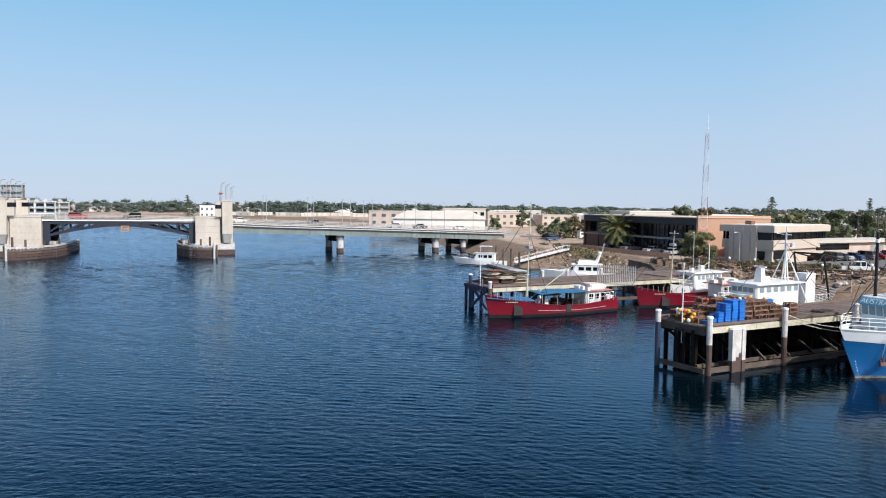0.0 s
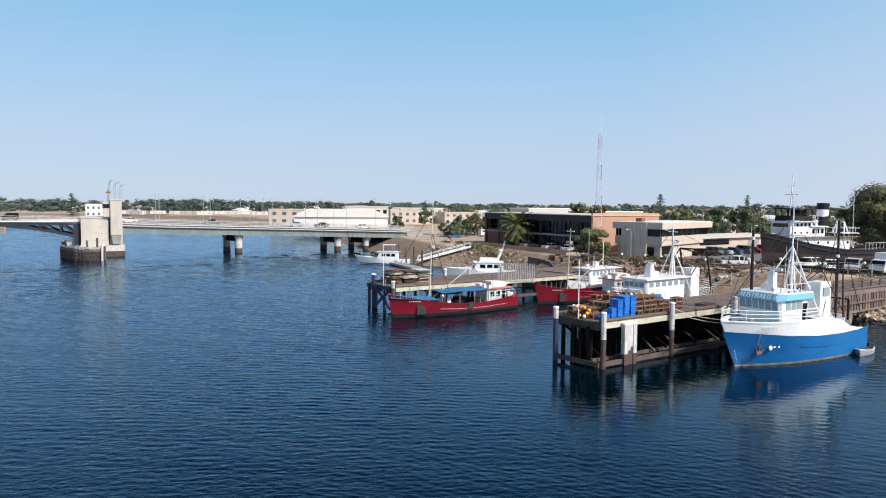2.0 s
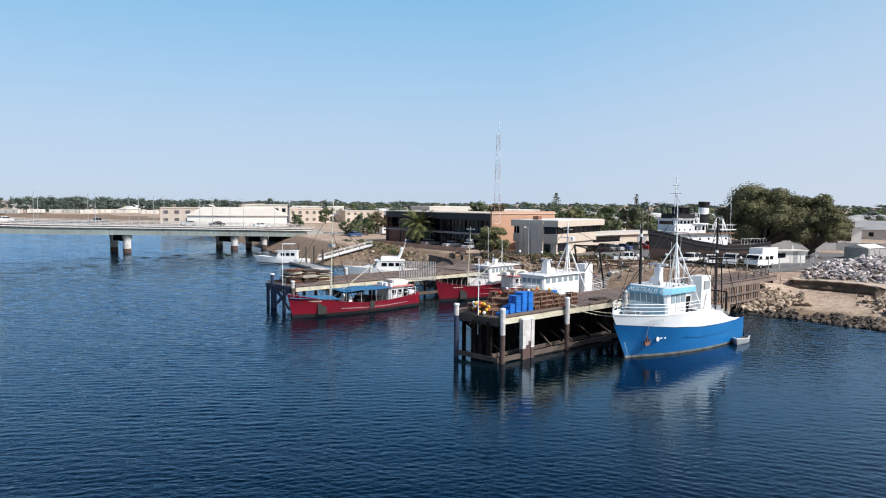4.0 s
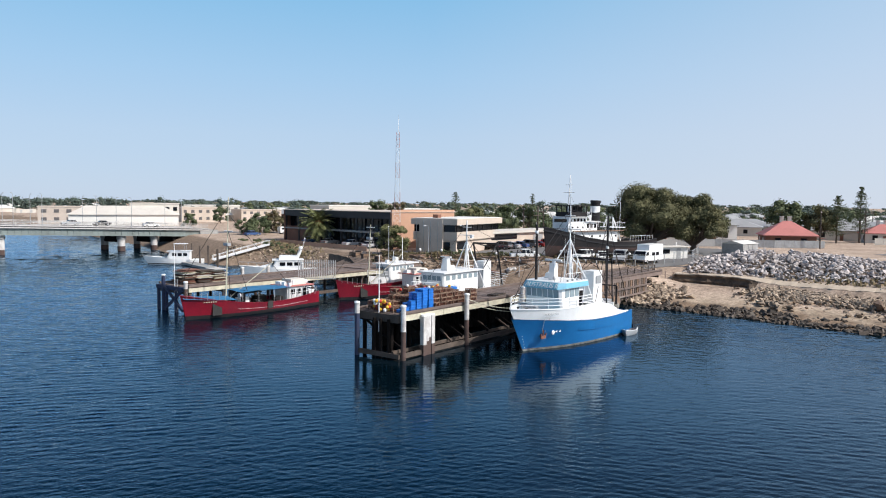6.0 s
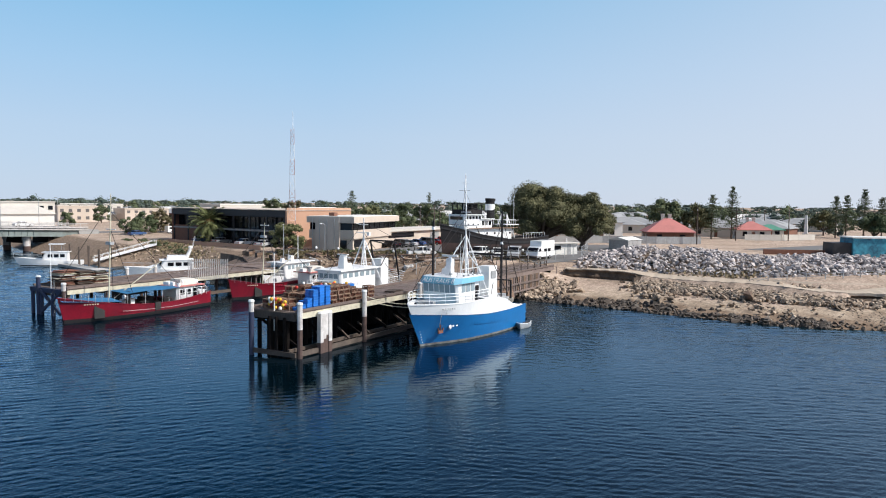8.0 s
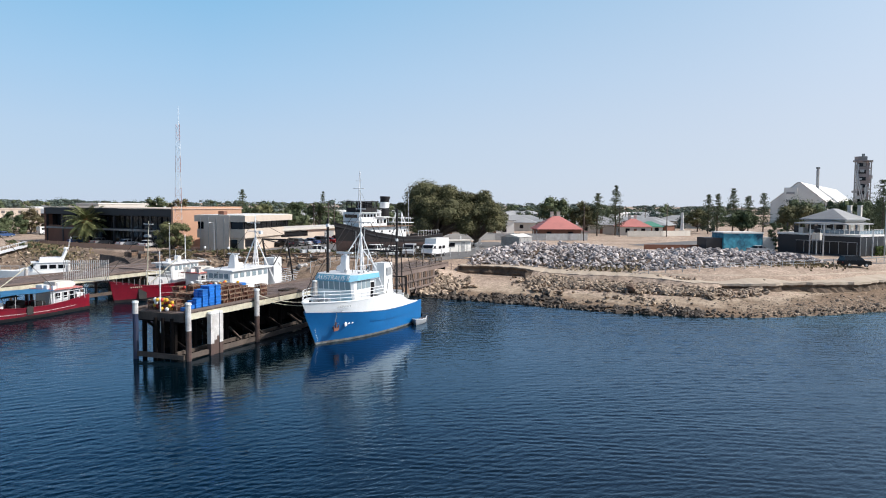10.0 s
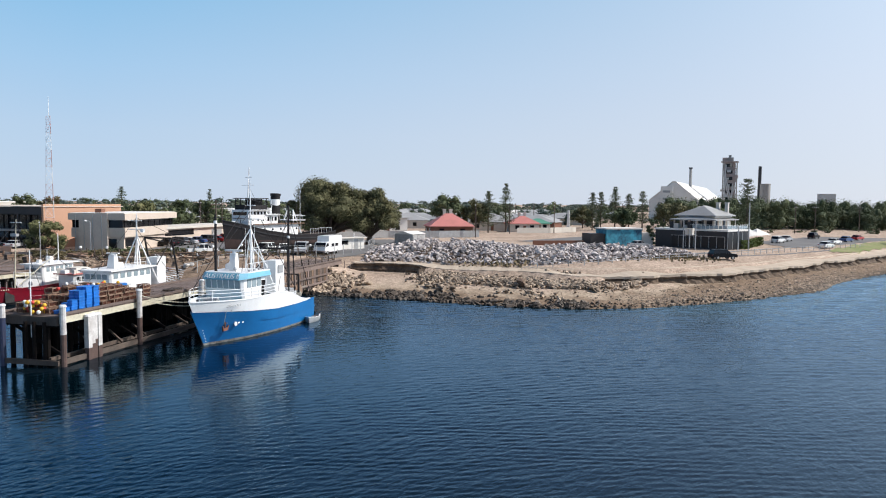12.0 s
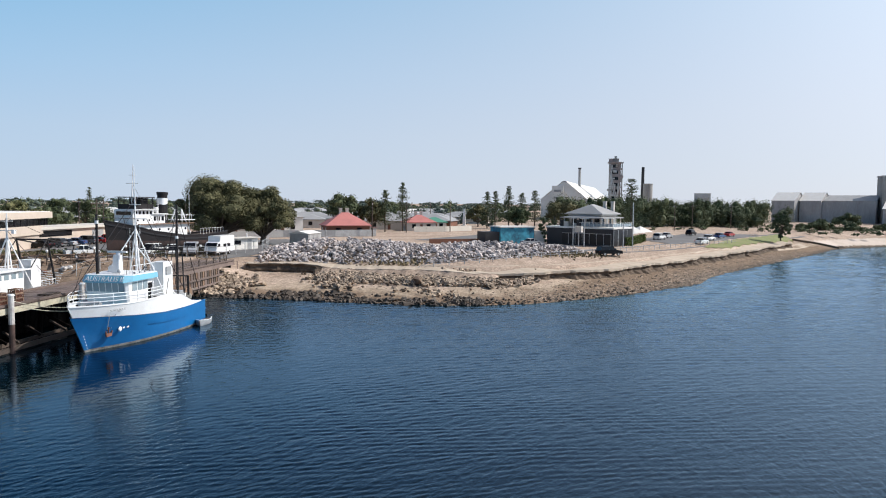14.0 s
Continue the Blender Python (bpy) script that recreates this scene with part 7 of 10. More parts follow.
part("low_wall", Shape().box(-9.5, 4.5, -0.3, 12, 0.4, 1.3), BROWN_BRICK, MB, "low brown brick yard wall")
part("white_panel", Shape().box(9.8, 1.5, -0.3, 2.6, 3, 3.2), CREAM_WALL, MB)
MARQUEE = None
for i, (x, y, s) in enumerate(((168.5, 42.6, 1.0), (173.5, 42.6, 0.9), (178.5, 42.4, 0.8), (184, 42.0, 0.7))):
    if MARQUEE is None:
        MARQUEE = thing("garden_umbrella", "white peaked canvas garden umbrella beside the hotel", "umbrella", x, y, FLAT, 0, "hotel umbrellas")
        part("canopy", Shape().add([(-2.3, -2.3, 2.2), (2.3, -2.3, 2.2), (2.3, 2.3, 2.2), (-2.3, 2.3, 2.2), (0, 0, 3.7)], [(0, 1, 4), (1, 2, 4), (2, 3, 4), (3, 0, 4), (3, 2, 1, 0)]), WHITE_ROOF, MARQUEE)
        part("pole", Shape().rod((0, 0, 0), (0, 0, 2.6), 0.07), GREY_METAL, MARQUEE)
    else:
        copy_thing(MARQUEE, pose(x, y, FLAT, 0, 0, 20 * i))
HEDGE = thing("clipped_hedge", "row of yellow-green clipped shrubs beside the hotel", "hedge", 157.5, 38.3, FLAT)
for i in range(14):
    lv = Shape()
    for k in range(150):
        a, bb, rr = rnd.uniform(0, 6.28), rnd.uniform(0.1, 1.9), rnd.uniform(0.3, 0.8)
        c = Vector((i * 1.55 + rr * math.cos(a), 0.1 * i + rr * math.sin(a) * 0.8, bb))
        u, v = Vector((rnd.uniform(-1, 1), rnd.uniform(-1, 1), rnd.uniform(-1, 1))).normalized() * 0.17, Vector((rnd.uniform(-1, 1), rnd.uniform(-1, 1), rnd.uniform(-1, 1))).normalized() * 0.17
        lv.add([c - u, c - v, c + u, c + v], [(0, 1, 2, 3)])
    part("shrub", lv, LEAF_BRIGHT, HEDGE)

# ---- works and silos in the distance ----
WORKS = thing("works_shed", "large white gable-ended industrial shed", "industrial shed", 397, 136, FLAT, 11.4)
W2, WL = 13.5, 177.0
part("wall", Shape().add([(0, -W2, 0), (0, W2, 0), (0, W2, 11.5), (0, 0.8, 22), (0, -0.8, 22), (0, -W2, 11.5), (WL, -W2, 0), (WL, W2, 0), (WL, W2, 11.5), (WL, 0.8, 22), (WL, -0.8, 22), (WL, -W2, 11.5)],
                           [(5, 4, 3, 2, 1, 0), (6, 7, 8, 9, 10, 11), (0, 6, 11, 5), (1, 2, 8, 7)]), WHITE_ROOF, WORKS, "pale metal gable wall")
part("roof", Shape().add([(-0.5, -W2 - 0.6, 11.3), (WL, -W2 - 0.6, 11.3), (WL, -0.8, 22.3), (-0.5, -0.8, 22.3), (WL, 0.8, 22.3), (-0.5, 0.8, 22.3), (WL, W2 + 0.6, 11.3), (-0.5, W2 + 0.6, 11.3)], [(0, 1, 2, 3), (3, 2, 4, 5), (5, 4, 6, 7)]), WHITE_ROOF, WORKS, "white metal roof")
for i in range(3):
    part("louvre", Shape().box(-2.5, 3.6, 8 + 4 * i, 0.3, 4, 1.2), GREY_ROOF, WORKS)
part("gable_tower", Shape().box(-1.2, 3.6, 0, 2.4, 6.4, 19.5), WHITE_ROOF, WORKS)
ST1 = thing("chimney_stack", "slim grey steel chimney stack behind the shed", "chimney", 446.9, 143.1, FLAT)
part("flue", Shape().rod((0, 0, 0), (0, 0, 32.0), 0.9, 0.8, n=12), GREY_ROOF, ST1)
part("flue_cap", Shape().rod((0, 0, 31.6), (0, 0, 32.4), 1.1, n=12), DARK_CLAD, ST1)
WORKS_TAN = material("dusty_pinkish_concrete", (0.33, 0.29, 0.285), (0.22, 0.19, 0.185), rough=0.9, grain=2, stain=0.3, amount=0.5)
CT = thing("works_tower", "tall weathered concrete preheater tower with open floors", "tower", 463, 124.3, FLAT, 15)
part("shaft", Shape().box(0, 0, 0, 6.5, 6.5, 36), WORKS_TAN, CT)
for i in range(9):
    part("floor_slab", Shape().box(0.6, -0.3, 3.6 + 4 * i, 8.2 - 0.2 * i, 7.8, 0.45), WORKS_TAN, CT)
    if i < 8:
        part("opening", Shape().box(-3.3, 0.2, 4.8 + 4 * i, 0.3, 3.8, 2.0), DARK_GLASS, CT)
        part("opening", Shape().box(0.3, -3.3, 4.8 + 4 * i, 3.6, 0.3, 2.0), DARK_GLASS, CT)
        part("stair_flight", Shape().beam((3.9, -4.0, 4.2 + 4 * i), (3.9, 3.5, 8.0 + 4 * i), 0.7, 0.5), GREY_METAL, CT)
for cx in (-3.9, 4.6):
    for cy in (-4.2, 3.8):
        part("frame_column", Shape().box(cx, cy, 0, 0.7, 0.7, 36), GREY_CONCRETE, CT)
part("head_frame", Shape().box(1.0, 0, 36.2, 4.2, 4.2, 2.6).box(-1.5, 0, 38.4, 6.0, 0.6, 0.7).box(1.8, 0, 38.8, 2.0, 1.6, 1.6), GREY_CONCRETE, CT)
part("duct", Shape().rod((5.4, -2, 0), (5.0, -2, 34), 0.9, n=10), GREY_METAL, CT)
tw_ = random.Random(17)
for i in range(16):
    part("plant_box", Shape().box(-3.9 + tw_.uniform(-0.8, 0.6), tw_.uniform(-4.2, 4.2), tw_.uniform(4, 33), 1.2, tw_.uniform(1.2, 2.8), tw_.uniform(1.0, 2.6)), (GREY_CONCRETE, WORKS_TAN, GREY_METAL)[i % 3], CT)
for i in range(6):
    part("plant_pipe", Shape().rod((-4.6, tw_.uniform(-4, 4), tw_.uniform(2, 12)), (-4.5, tw_.uniform(-4, 4), tw_.uniform(20, 37)), 0.35, n=7), GREY_METAL, CT)
part("top_canopy", Shape().box(0, 0, 35.8, 10.6, 10.0, 0.5).box(-3.6, 3.0, 36.3, 2.4, 2.6, 2.2), WORKS_TAN, CT)
ST2 = thing("silo_with_stack", "grey concrete silo with a dark chimney stack", "silo", 506.4, 114.6, FLAT)
part("silo", Shape().rod((0, -1.5, 0), (0, -1.5, 23.0), 3.3, n=20), GREY_CONCRETE, ST2)
part("silo_cap", Shape().rod((0, -1.5, 23.0), (0, -1.5, 23.6), 3.5, n=20), GREY_CONCRETE, ST2)
part("stack", Shape().rod((0, 2.2, 0), (0, 2.0, 35.2), 1.25, 1.0, n=12), DARK_CLAD, ST2)
CUBE = thing("works_block", "plain pale grey block standing above the trees", "building", 593, 90, FLAT, 10)
part("wall", Shape().box(0, 0, 0, 12, 12.0, 17.8), GREY_METAL, CUBE)
part("roof", Shape().box(0, 0, 17.8, 12.4, 12.4, 0.4), GREY_ROOF, CUBE)


WORKS_GREY = material("dusty_grey_sheeting", (0.42, 0.41, 0.41), (0.28, 0.27, 0.26), rough=0.8, grain=2, stain=0.15, amount=0.5, stretch=(1, 1, 0.3))


def gable_block(x, y, rz, sx, sy, h, rise, label, mat=None, roof=None):
    b = thing("works_building", label, "industrial building", x, y, FLAT, rz)
    part("wall", Shape().add([(-sx / 2, -sy / 2, 0), (sx / 2, -sy / 2, 0), (sx / 2, sy / 2, 0), (-sx / 2, sy / 2, 0), (-sx / 2, -sy / 2, h), (sx / 2, -sy / 2, h), (sx / 2, sy / 2, h), (-sx / 2, sy / 2, h), (-sx / 2, 0, h + rise), (sx / 2, 0, h + rise)],
                              [(0, 1, 5, 4), (2, 3, 7, 6), (1, 2, 6, 9, 5), (3, 0, 4, 8, 7)]), mat or WORKS_GREY, b)
    part("roof", Shape().add([(-sx / 2 - .4, -sy / 2 - .4, h), (sx / 2 + .4, -sy / 2 - .4, h), (sx / 2 + .4, 0, h + rise + .2), (-sx / 2 - .4, 0, h + rise + .2), (sx / 2 + .4, sy / 2 + .4, h), (-sx / 2 - .4, sy / 2 + .4, h)], [(0, 1, 2, 3), (3, 2, 4, 5)]), roof or WHITE_ROOF, b)
    for i in range(4):
        part("window", Shape().box(-sx / 2 + sx * (i + 0.5) / 4, -sy / 2 - 0.08, h * 0.5, sx * 0.1, 0.15, h * 0.2), DARK_GLASS, b)
    return b


gable_block(452, 21.5, 75, 12, 18, 12, 4.5, "grey gabled works building with pale roof")
gable_block(455, 8, 75, 11, 18, 12, 4.5, "grey gabled works building beside the yard", None, WHITE_ROOF)
gable_block(456, -8, 80, 30, 22, 12, 3, "long grey works building with low roof", None, GREY_ROOF)
TW = thing("works_tower", "square dark grey works tower", "tower", 452, -28, FLAT, 10)
part("shaft", Shape().box(0, 0, 0, 11, 11, 25), GREY_CONCRETE, TW)
part("roof", Shape().box(0, 0, 25, 11.6, 11.6, 0.6), GREY_ROOF, TW)
gable_block(430, -40, 80, 30, 26, 8, 4, "low grey works building by the shore")

# greyer, rougher glass for less contrast in the far windows
FAR_GLASS = glass_material("pale_grey_window_glass", (0.13, 0.12, 0.12), 0.3)
# ---- warehouses and flats beyond the bridge ----
WARE = thing("warehouse", "large white-walled warehouse with wide cream roof beyond the bridge", "warehouse", 21, 303, FLAT, -3)
part("wall", Shape().box(0, 0, -0.3, 38, 18, 4.6), WHITE_ROOF, WARE)
part("roof", hip_roof(-19, 19, -9, 9, 4.3, 3.2, 0.6, 6), CREAM_WALL, WARE, "wide cream metal roof")
UP = part("upper_block", Shape().box(11.0, 5, 4.2, 18, 10, 4.2), CREAM_WALL, WARE)
for i in range(6):
    part("window", Shape().box(4.0 + i * 2.9, -0.05, 5.6, 1.5, 0.12, 1.5), DARK_GLASS, UP)
part("roof_ridge", Shape().box(11, 5, 8.4, 18.6, 10.6, 0.3), CREAM_WALL, WARE)


def brick_block(x, y, rz, sx, sy, h, wall, label, rows=2, cols=5, roof=None):
    b = thing("brick_building", label, "building", x, y, FLAT, rz)
    part("wall", Shape().box(0, 0, -0.3, sx, sy, h + 0.3), wall, b)
    part("parapet", Shape().box(0, 0, h, sx + 0.4, sy + 0.4, 0.4), roof or wall, b)
    for r in range(rows):
        for c in range(cols):
            part("window", Shape().box(-sx / 2 + sx * (c + 0.5) / cols, -sy / 2 - 0.03, 1.0 + r * h / rows, sx / cols * 0.42, 0.12, h / rows * 0.42), FAR_GLASS, b)
    return b


brick_block(0, 336, -2, 18, 12, 6.6, TAUPE, "tan brick warehouse with small windows beyond the bridge", 2, 4)
brick_block(56, 345, 5, 20, 14, 6.4, BEIGE, "beige two storey commercial building", 2, 6)
brick_block(83, 350, 8, 20, 14, 5.4, BEIGE, "beige commercial building beyond the bridge road", 2, 6)
brick_block(70, 420, 8, 36, 16, 7.0, CREAM_WALL, "cream commercial building far beyond the bridge", 2, 8, WHITE_ROOF)
brick_block(112, 305, 12, 26, 16, 8.0, CREAM_WALL, "low cream store with white roof", 1, 5, WHITE_ROOF)
brick_block(150, 330, 20, 40, 20, 6.5, CREAM_WALL, "long white-roofed store among trees", 1, 6, WHITE_ROOF)
brick_block(-119.5, 487, 14, 12, 10, 7.6, WHITE_ROOF, "white two storey building across the river", 2, 4)
ra = random.Random(44)
CONT = None
for i in range(16):
    x, y = 560 * math.sin(radians(-13 + i * 1.0)) + ra.uniform(-6, 6), 585 + ra.uniform(-22, 40)
    if CONT is None:
        CONT = thing("storage_container", "pale steel storage container on the bare field", "container", x, y, FLAT, 8, "field containers")
        part("box", Shape().box(0, 0, 0, 12.0, 2.5, 2.6), CREAM_WALL, CONT)
        for sd in (-3, 3):
            part("door", Shape().box(sd, -1.27, 0.2, 1.2, 0.05, 2.1), GREY_METAL, CONT)
        CONT.matrix_basis = pose(x, y, FLAT, 0, 0, 8)
    else:
        copy_thing(CONT, pose(x, y, FLAT, 0, 0, ra.uniform(-25, 25)))
for bx, by, nn, hh, wall_mat, pane in ((-244, 470, 5, 20.5, GREY_CONCRETE, CABIN_GLASS), (-208.5, 434, 5, 10.6, WHITE_ROOF, DARK_GLASS), (-200, 452, 2, 10.0, CREAM_WALL, FAR_GLASS)):
    fl = thing("apartment_building", ("grey glass-fronted apartment tower" if nn == 5 and hh > 15 else "white apartment block") + " with balconies across the river", "apartment block", bx, by, 3.0, 22)
    part("wall", Shape().box(0, 0, 0, nn * 5.2, 14, hh), wall_mat, fl)
    for c in range(nn + 1):
        part("party_wall", Shape().box(-nn * 2.6 + c * 5.2, -7.9, 0, 0.3, 1.9, hh), wall_mat, fl)
    for lv in range(int(hh // 3.2)):
        for c in range(nn):
            px_ = -nn * 2.6 + 2.6 + c * 5.2
            bal = part("balcony", Shape().box(px_, -7.8, 0.4 + lv * 3.2, 4.7, 1.7, 0.25), wall_mat, fl)
            part("balustrade", Shape().box(px_, -8.6, 0.75 + lv * 3.2, 4.7, 0.06, 0.75), CABIN_GLASS, bal)
            part("window", Shape().box(px_, -7.05, 0.8 + lv * 3.2, 3.9, 0.12, 2.3), pane, fl)
    part("roof_slab", Shape().box(0, -0.5, hh, nn * 5.2 + 0.8, 15.6, 0.4), wall_mat, fl)
    for c in range(nn):
        part("roof_plant", Shape().box(-nn * 2.0 + c * 4.4, 1 + c % 3, hh + 0.4, 1.6 + 0.5 * (c % 2), 2.4, 0.8 + 0.5 * (c % 3)), GREY_METAL, fl)

# ---- vehicles ----
PAINTS = {}


def car_paint(name, rgb):
    if name not in PAINTS:
        PAINTS[name] = material(name + "_car_paint", rgb, tuple(c * 0.85 for c in rgb), rough=0.3, grain=2, stain=1, amount=0.15, bump=0, spec=0.2 if name == "black" else 0.5)
    return PAINTS[name]


COLOURS = {"white": (0.78, 0.78, 0.77), "black": (0.006, 0.006, 0.007), "silver": (0.42, 0.43, 0.45), "red": (0.42, 0.02, 0.02), "blue": (0.04, 0.09, 0.22), "grey": (0.16, 0.165, 0.17)}
SHAPES = {  # side outline of the body, of the glass house, wheel places, half width
    "sedan": ([(-2.3, 0.35), (-2.35, 0.75), (-2.2, 0.95), (-1.3, 0.98), (0.9, 0.98), (2.1, 0.82), (2.3, 0.55), (2.25, 0.35)], [(-1.6, 0.96), (-1.0, 1.42), (0.3, 1.45), (1.15, 0.97)], (-1.4, 1.4), 0.88),
    "wagon": ([(-2.35, 0.4), (-2.4, 0.95), (-2.3, 1.1), (1.0, 1.12), (2.2, 0.98), (2.4, 0.7), (2.35, 0.4)], [(-2.3, 1.08), (-2.05, 1.72), (0.4, 1.76), (1.2, 1.1)], (-1.45, 1.45), 0.93),
    "ute": ([(-2.6, 0.45), (-2.65, 1.1), (-0.5, 1.12), (1.2, 1.1), (2.4, 1.0), (2.6, 0.7), (2.55, 0.45)], [(-0.75, 1.08), (-0.6, 1.74), (0.7, 1.76), (1.45, 1.1)], (-1.5, 1.65), 0.92),
    "van": ([(-2.6, 0.4), (-2.65, 1.2), (-2.6, 2.15), (1.2, 2.2), (1.9, 1.35), (2.5, 1.1), (2.6, 0.7), (2.55, 0.4)], [(0.75, 1.3), (0.8, 1.95), (1.35, 1.93), (1.88, 1.33)], (-1.6, 1.65), 0.98),
    "camper": ([(-3.8, 0.5), (-3.8, 3.25), (1.5, 3.25), (1.6, 2.3), (2.3, 2.15), (2.9, 1.35), (3.1, 0.8), (3.0, 0.45)], [(1.7, 1.38), (1.75, 2.02), (2.28, 1.98), (2.72, 1.4)], (-1.9, 2.0), 1.1),
}


def vehicle(kind, colour, x, y, rz, label, group=""):
    outline, glass, wheels, half = SHAPES[kind]
    c = thing("car" if kind in ("sedan", "wagon") else {"ute": "pickup_truck", "van": "van", "camper": "motorhome"}[kind], label, {"sedan": "car", "wagon": "car", "ute": "pickup", "van": "van", "camper": "motorhome"}[kind], x, y, float(height(x, y)) + 0.06, rz, group)
    paint = car_paint(colour, COLOURS[colour])
    part("body", Shape().slab(outline, -half, half), paint, c)
    g = Shape()
    n = len(glass)
    cut = half * 0.8
    g.add([(px, -half * 0.97 if pz < glass[0][1] + 0.1 else -cut, pz) for px, pz in glass] + [(px, half * 0.97 if pz < glass[0][1] + 0.1 else cut, pz) for px, pz in glass],
          [tuple(range(n)), tuple(range(n, 2 * n))[::-1]] + [(i, n + i, n + (i + 1) % n, (i + 1) % n) for i in range(n)])
    part("glass_house", g, DARK_GLASS, c, "dark tinted windows")
    if kind in ("sedan", "wagon", "ute"):
        (a, za), (b, zb) = glass[1], glass[2]
        part("roof", Shape().add([(a - 0.05, -cut - .02, za), (b + 0.05, -cut - .02, zb), (b + 0.05, cut + .02, zb), (a - 0.05, cut + .02, za), (a, -cut, za + 0.06), (b, -cut, zb + 0.06), (b, cut, zb + 0.06), (a, cut, za + 0.06)],
                                  [(3, 2, 1, 0), (4, 5, 6, 7), (0, 1, 5, 4), (1, 2, 6, 5), (2, 3, 7, 6), (3, 0, 4, 7)]), paint, c)
        for k in (0.36, 0.7):
            px = glass[0][0] + (glass[3][0] - glass[0][0]) * k
            for sd in (1, -1):
                part("pillar", Shape().beam((px, sd * half * 0.98, glass[0][1]), (px, sd * (cut + 0.02), za), 0.09, 0.04), paint, c)
    if kind == "ute":
        part("tray", Shape().box(-1.65, 0, 0.8, 1.7, half * 1.7, 0.335), DARK_CLAD, c)
    if kind in ("van", "camper"):
        (x0, z0), (x1, z1) = ((1.26, 2.13), (1.86, 1.40)) if kind == "van" else ((2.34, 2.10), (2.86, 1.42))
        part("windscreen", Shape().add([(x0 + 0.03, -half * 0.86, z0 + 0.02), (x0 + 0.03, half * 0.86, z0 + 0.02), (x1 + 0.05, half * 0.9, z1 + 0.03), (x1 + 0.05, -half * 0.9, z1 + 0.03),
                                        (x0 - 0.05, -half * 0.86, z0 - 0.04), (x0 - 0.05, half * 0.86, z0 - 0.04), (x1 - 0.05, half * 0.9, z1 - 0.04), (x1 - 0.05, -half * 0.9, z1 - 0.04)],
                                       [(3, 2, 1, 0), (4, 5, 6, 7), (0, 1, 5, 4), (1, 2, 6, 5), (2, 3, 7, 6), (3, 0, 4, 7)]), DARK_GLASS, c, "dark raked windscreen")
        for sd in (1, -1):
            part("cab_window", Shape().slab([(x0 - 0.75, z1 + 0.02), (x0 - 0.7, z0 - 0.1), (x0 - 0.1, z0 - 0.12), (x1 - 0.15, z1 + 0.02)], sd * half - 0.02, sd * half + 0.02), DARK_GLASS, c)
        part("bumper", Shape().box(outline[-2][0] + 0.02, 0, 0.42, 0.16, half * 1.9, 0.24), DARK_CLAD, c)
        for i in range(2):
            for sd in (1, -1):
                part("window", Shape().box(-1.6 + i * 1.5, sd * (half + 0.01), 1.35, 1.1, 0.05, 0.55), DARK_GLASS, c)
    for wx in wheels:
        for sd in (1, -1):
            w = part("wheel", Shape().rod((wx, sd * (half - 0.2), 0.33), (wx, sd * (half + 0.03), 0.33), 0.34, n=14), RUBBER, c)
            part("rim", Shape().rod((wx, sd * (half + 0.03), 0.33), (wx, sd * (half + 0.04), 0.33), 0.2, n=10), GREY_METAL, w)
    fx, rx = outline[-2][0], outline[0][0]
    for sd in (1, -1):
        part("headlight", Shape().box(fx - 0.04, sd * half * 0.7, 0.62, 0.12, 0.32, 0.16), WHITE_PAINT, c)
        part("tail_light", Shape().box(rx - 0.03, sd * half * 0.75, 0.72, 0.1, 0.28, 0.18), RED_HULL, c)
    return c


vehicle("ute", "white", 72.8, 105.4, -20, "white dual-cab pickup truck parked in the yard")
vehicle("van", "white", 86.5, 104.5, 190, "white van with boat trailer gear beside the tug")
vehicle("wagon", "white", 82.6, 95.8, 232, "white four-wheel drive parked by the yard fence")
vehicle("van", "silver", 84.4, 93.4, 222, "silver van parked in a row in the yard")
vehicle("camper", "white", 88.8, 91.6, 200, "large white box-bodied motorhome parked in the yard")
vehicle("wagon", "white", 82.2, 100.6, 200, "white four-wheel drive wagon parked by the tug")
vehicle("wagon", "red", 99.6, 136.0, 112, "red station wagon in the yard car park")
vehicle("van", "white", 104.0, 138.0, 112, "white van in the yard car park")
vehicle("wagon", "black", 130.2, 35.0, -42, "black large wagon driving on the shore road")
vehicle("sedan", "silver", 147.6, 57.2, -48, "pale blue-grey car parked before the mural")
vehicle("wagon", "white", 190.0, 38.4, -8, "white car parked near the hotel", "car park cars")
vehicle("sedan", "silver", 200.5, 38.6, -8, "silver car parked near the hotel", "car park cars")
vehicle("wagon", "black", 223, 36.0, -8, "black wagon in the car park", "car park cars")
vehicle("sedan", "white", 179.4, 26.2, -14, "white car at the lawn's edge", "car park cars")
vehicle("sedan", "white", 194.4, 26.8, -14, "white saloon car at the lawn's edge", "car park cars")
vehicle("sedan", "blue", 209.6, 26.2, -14, "dark blue car at the lawn's edge", "car park cars")
vehicle("sedan", "red", 222.0, 25.2, -14, "dark red car at the lawn's edge", "car park cars")
for i, (s, y, kind, col) in enumerate(((107.5, 3.0, "wagon", "red"), (95, -3.0, "wagon", "black"), (67, -3.0, "sedan", "white"), (45, -3, "ute", "grey"), (21, -3, "sedan", "silver"), (13, -3, "sedan", "black"), (1.5, 3, "sedan", "white"))):
    c = vehicle(kind, col, 0, 0, 0, col + " vehicle crossing the bridge", "bridge traffic")
    c.matrix_basis = BR.matrix_basis @ pose(s, y, bridge_z(s) + 0.02, 0, 0, 0 if y < 0 else 180)
for i, (px, py) in enumerate(((57, 150), (54.5, 158), (52.5, 166), (58.5, 143.5))):
    vehicle("sedan", ("silver", "grey", "blue", "silver")[i], px, py, 15 + 8 * i, ("silver", "grey", "dark blue", "silver")[i] + " car parked before the dark office front", "office cars")
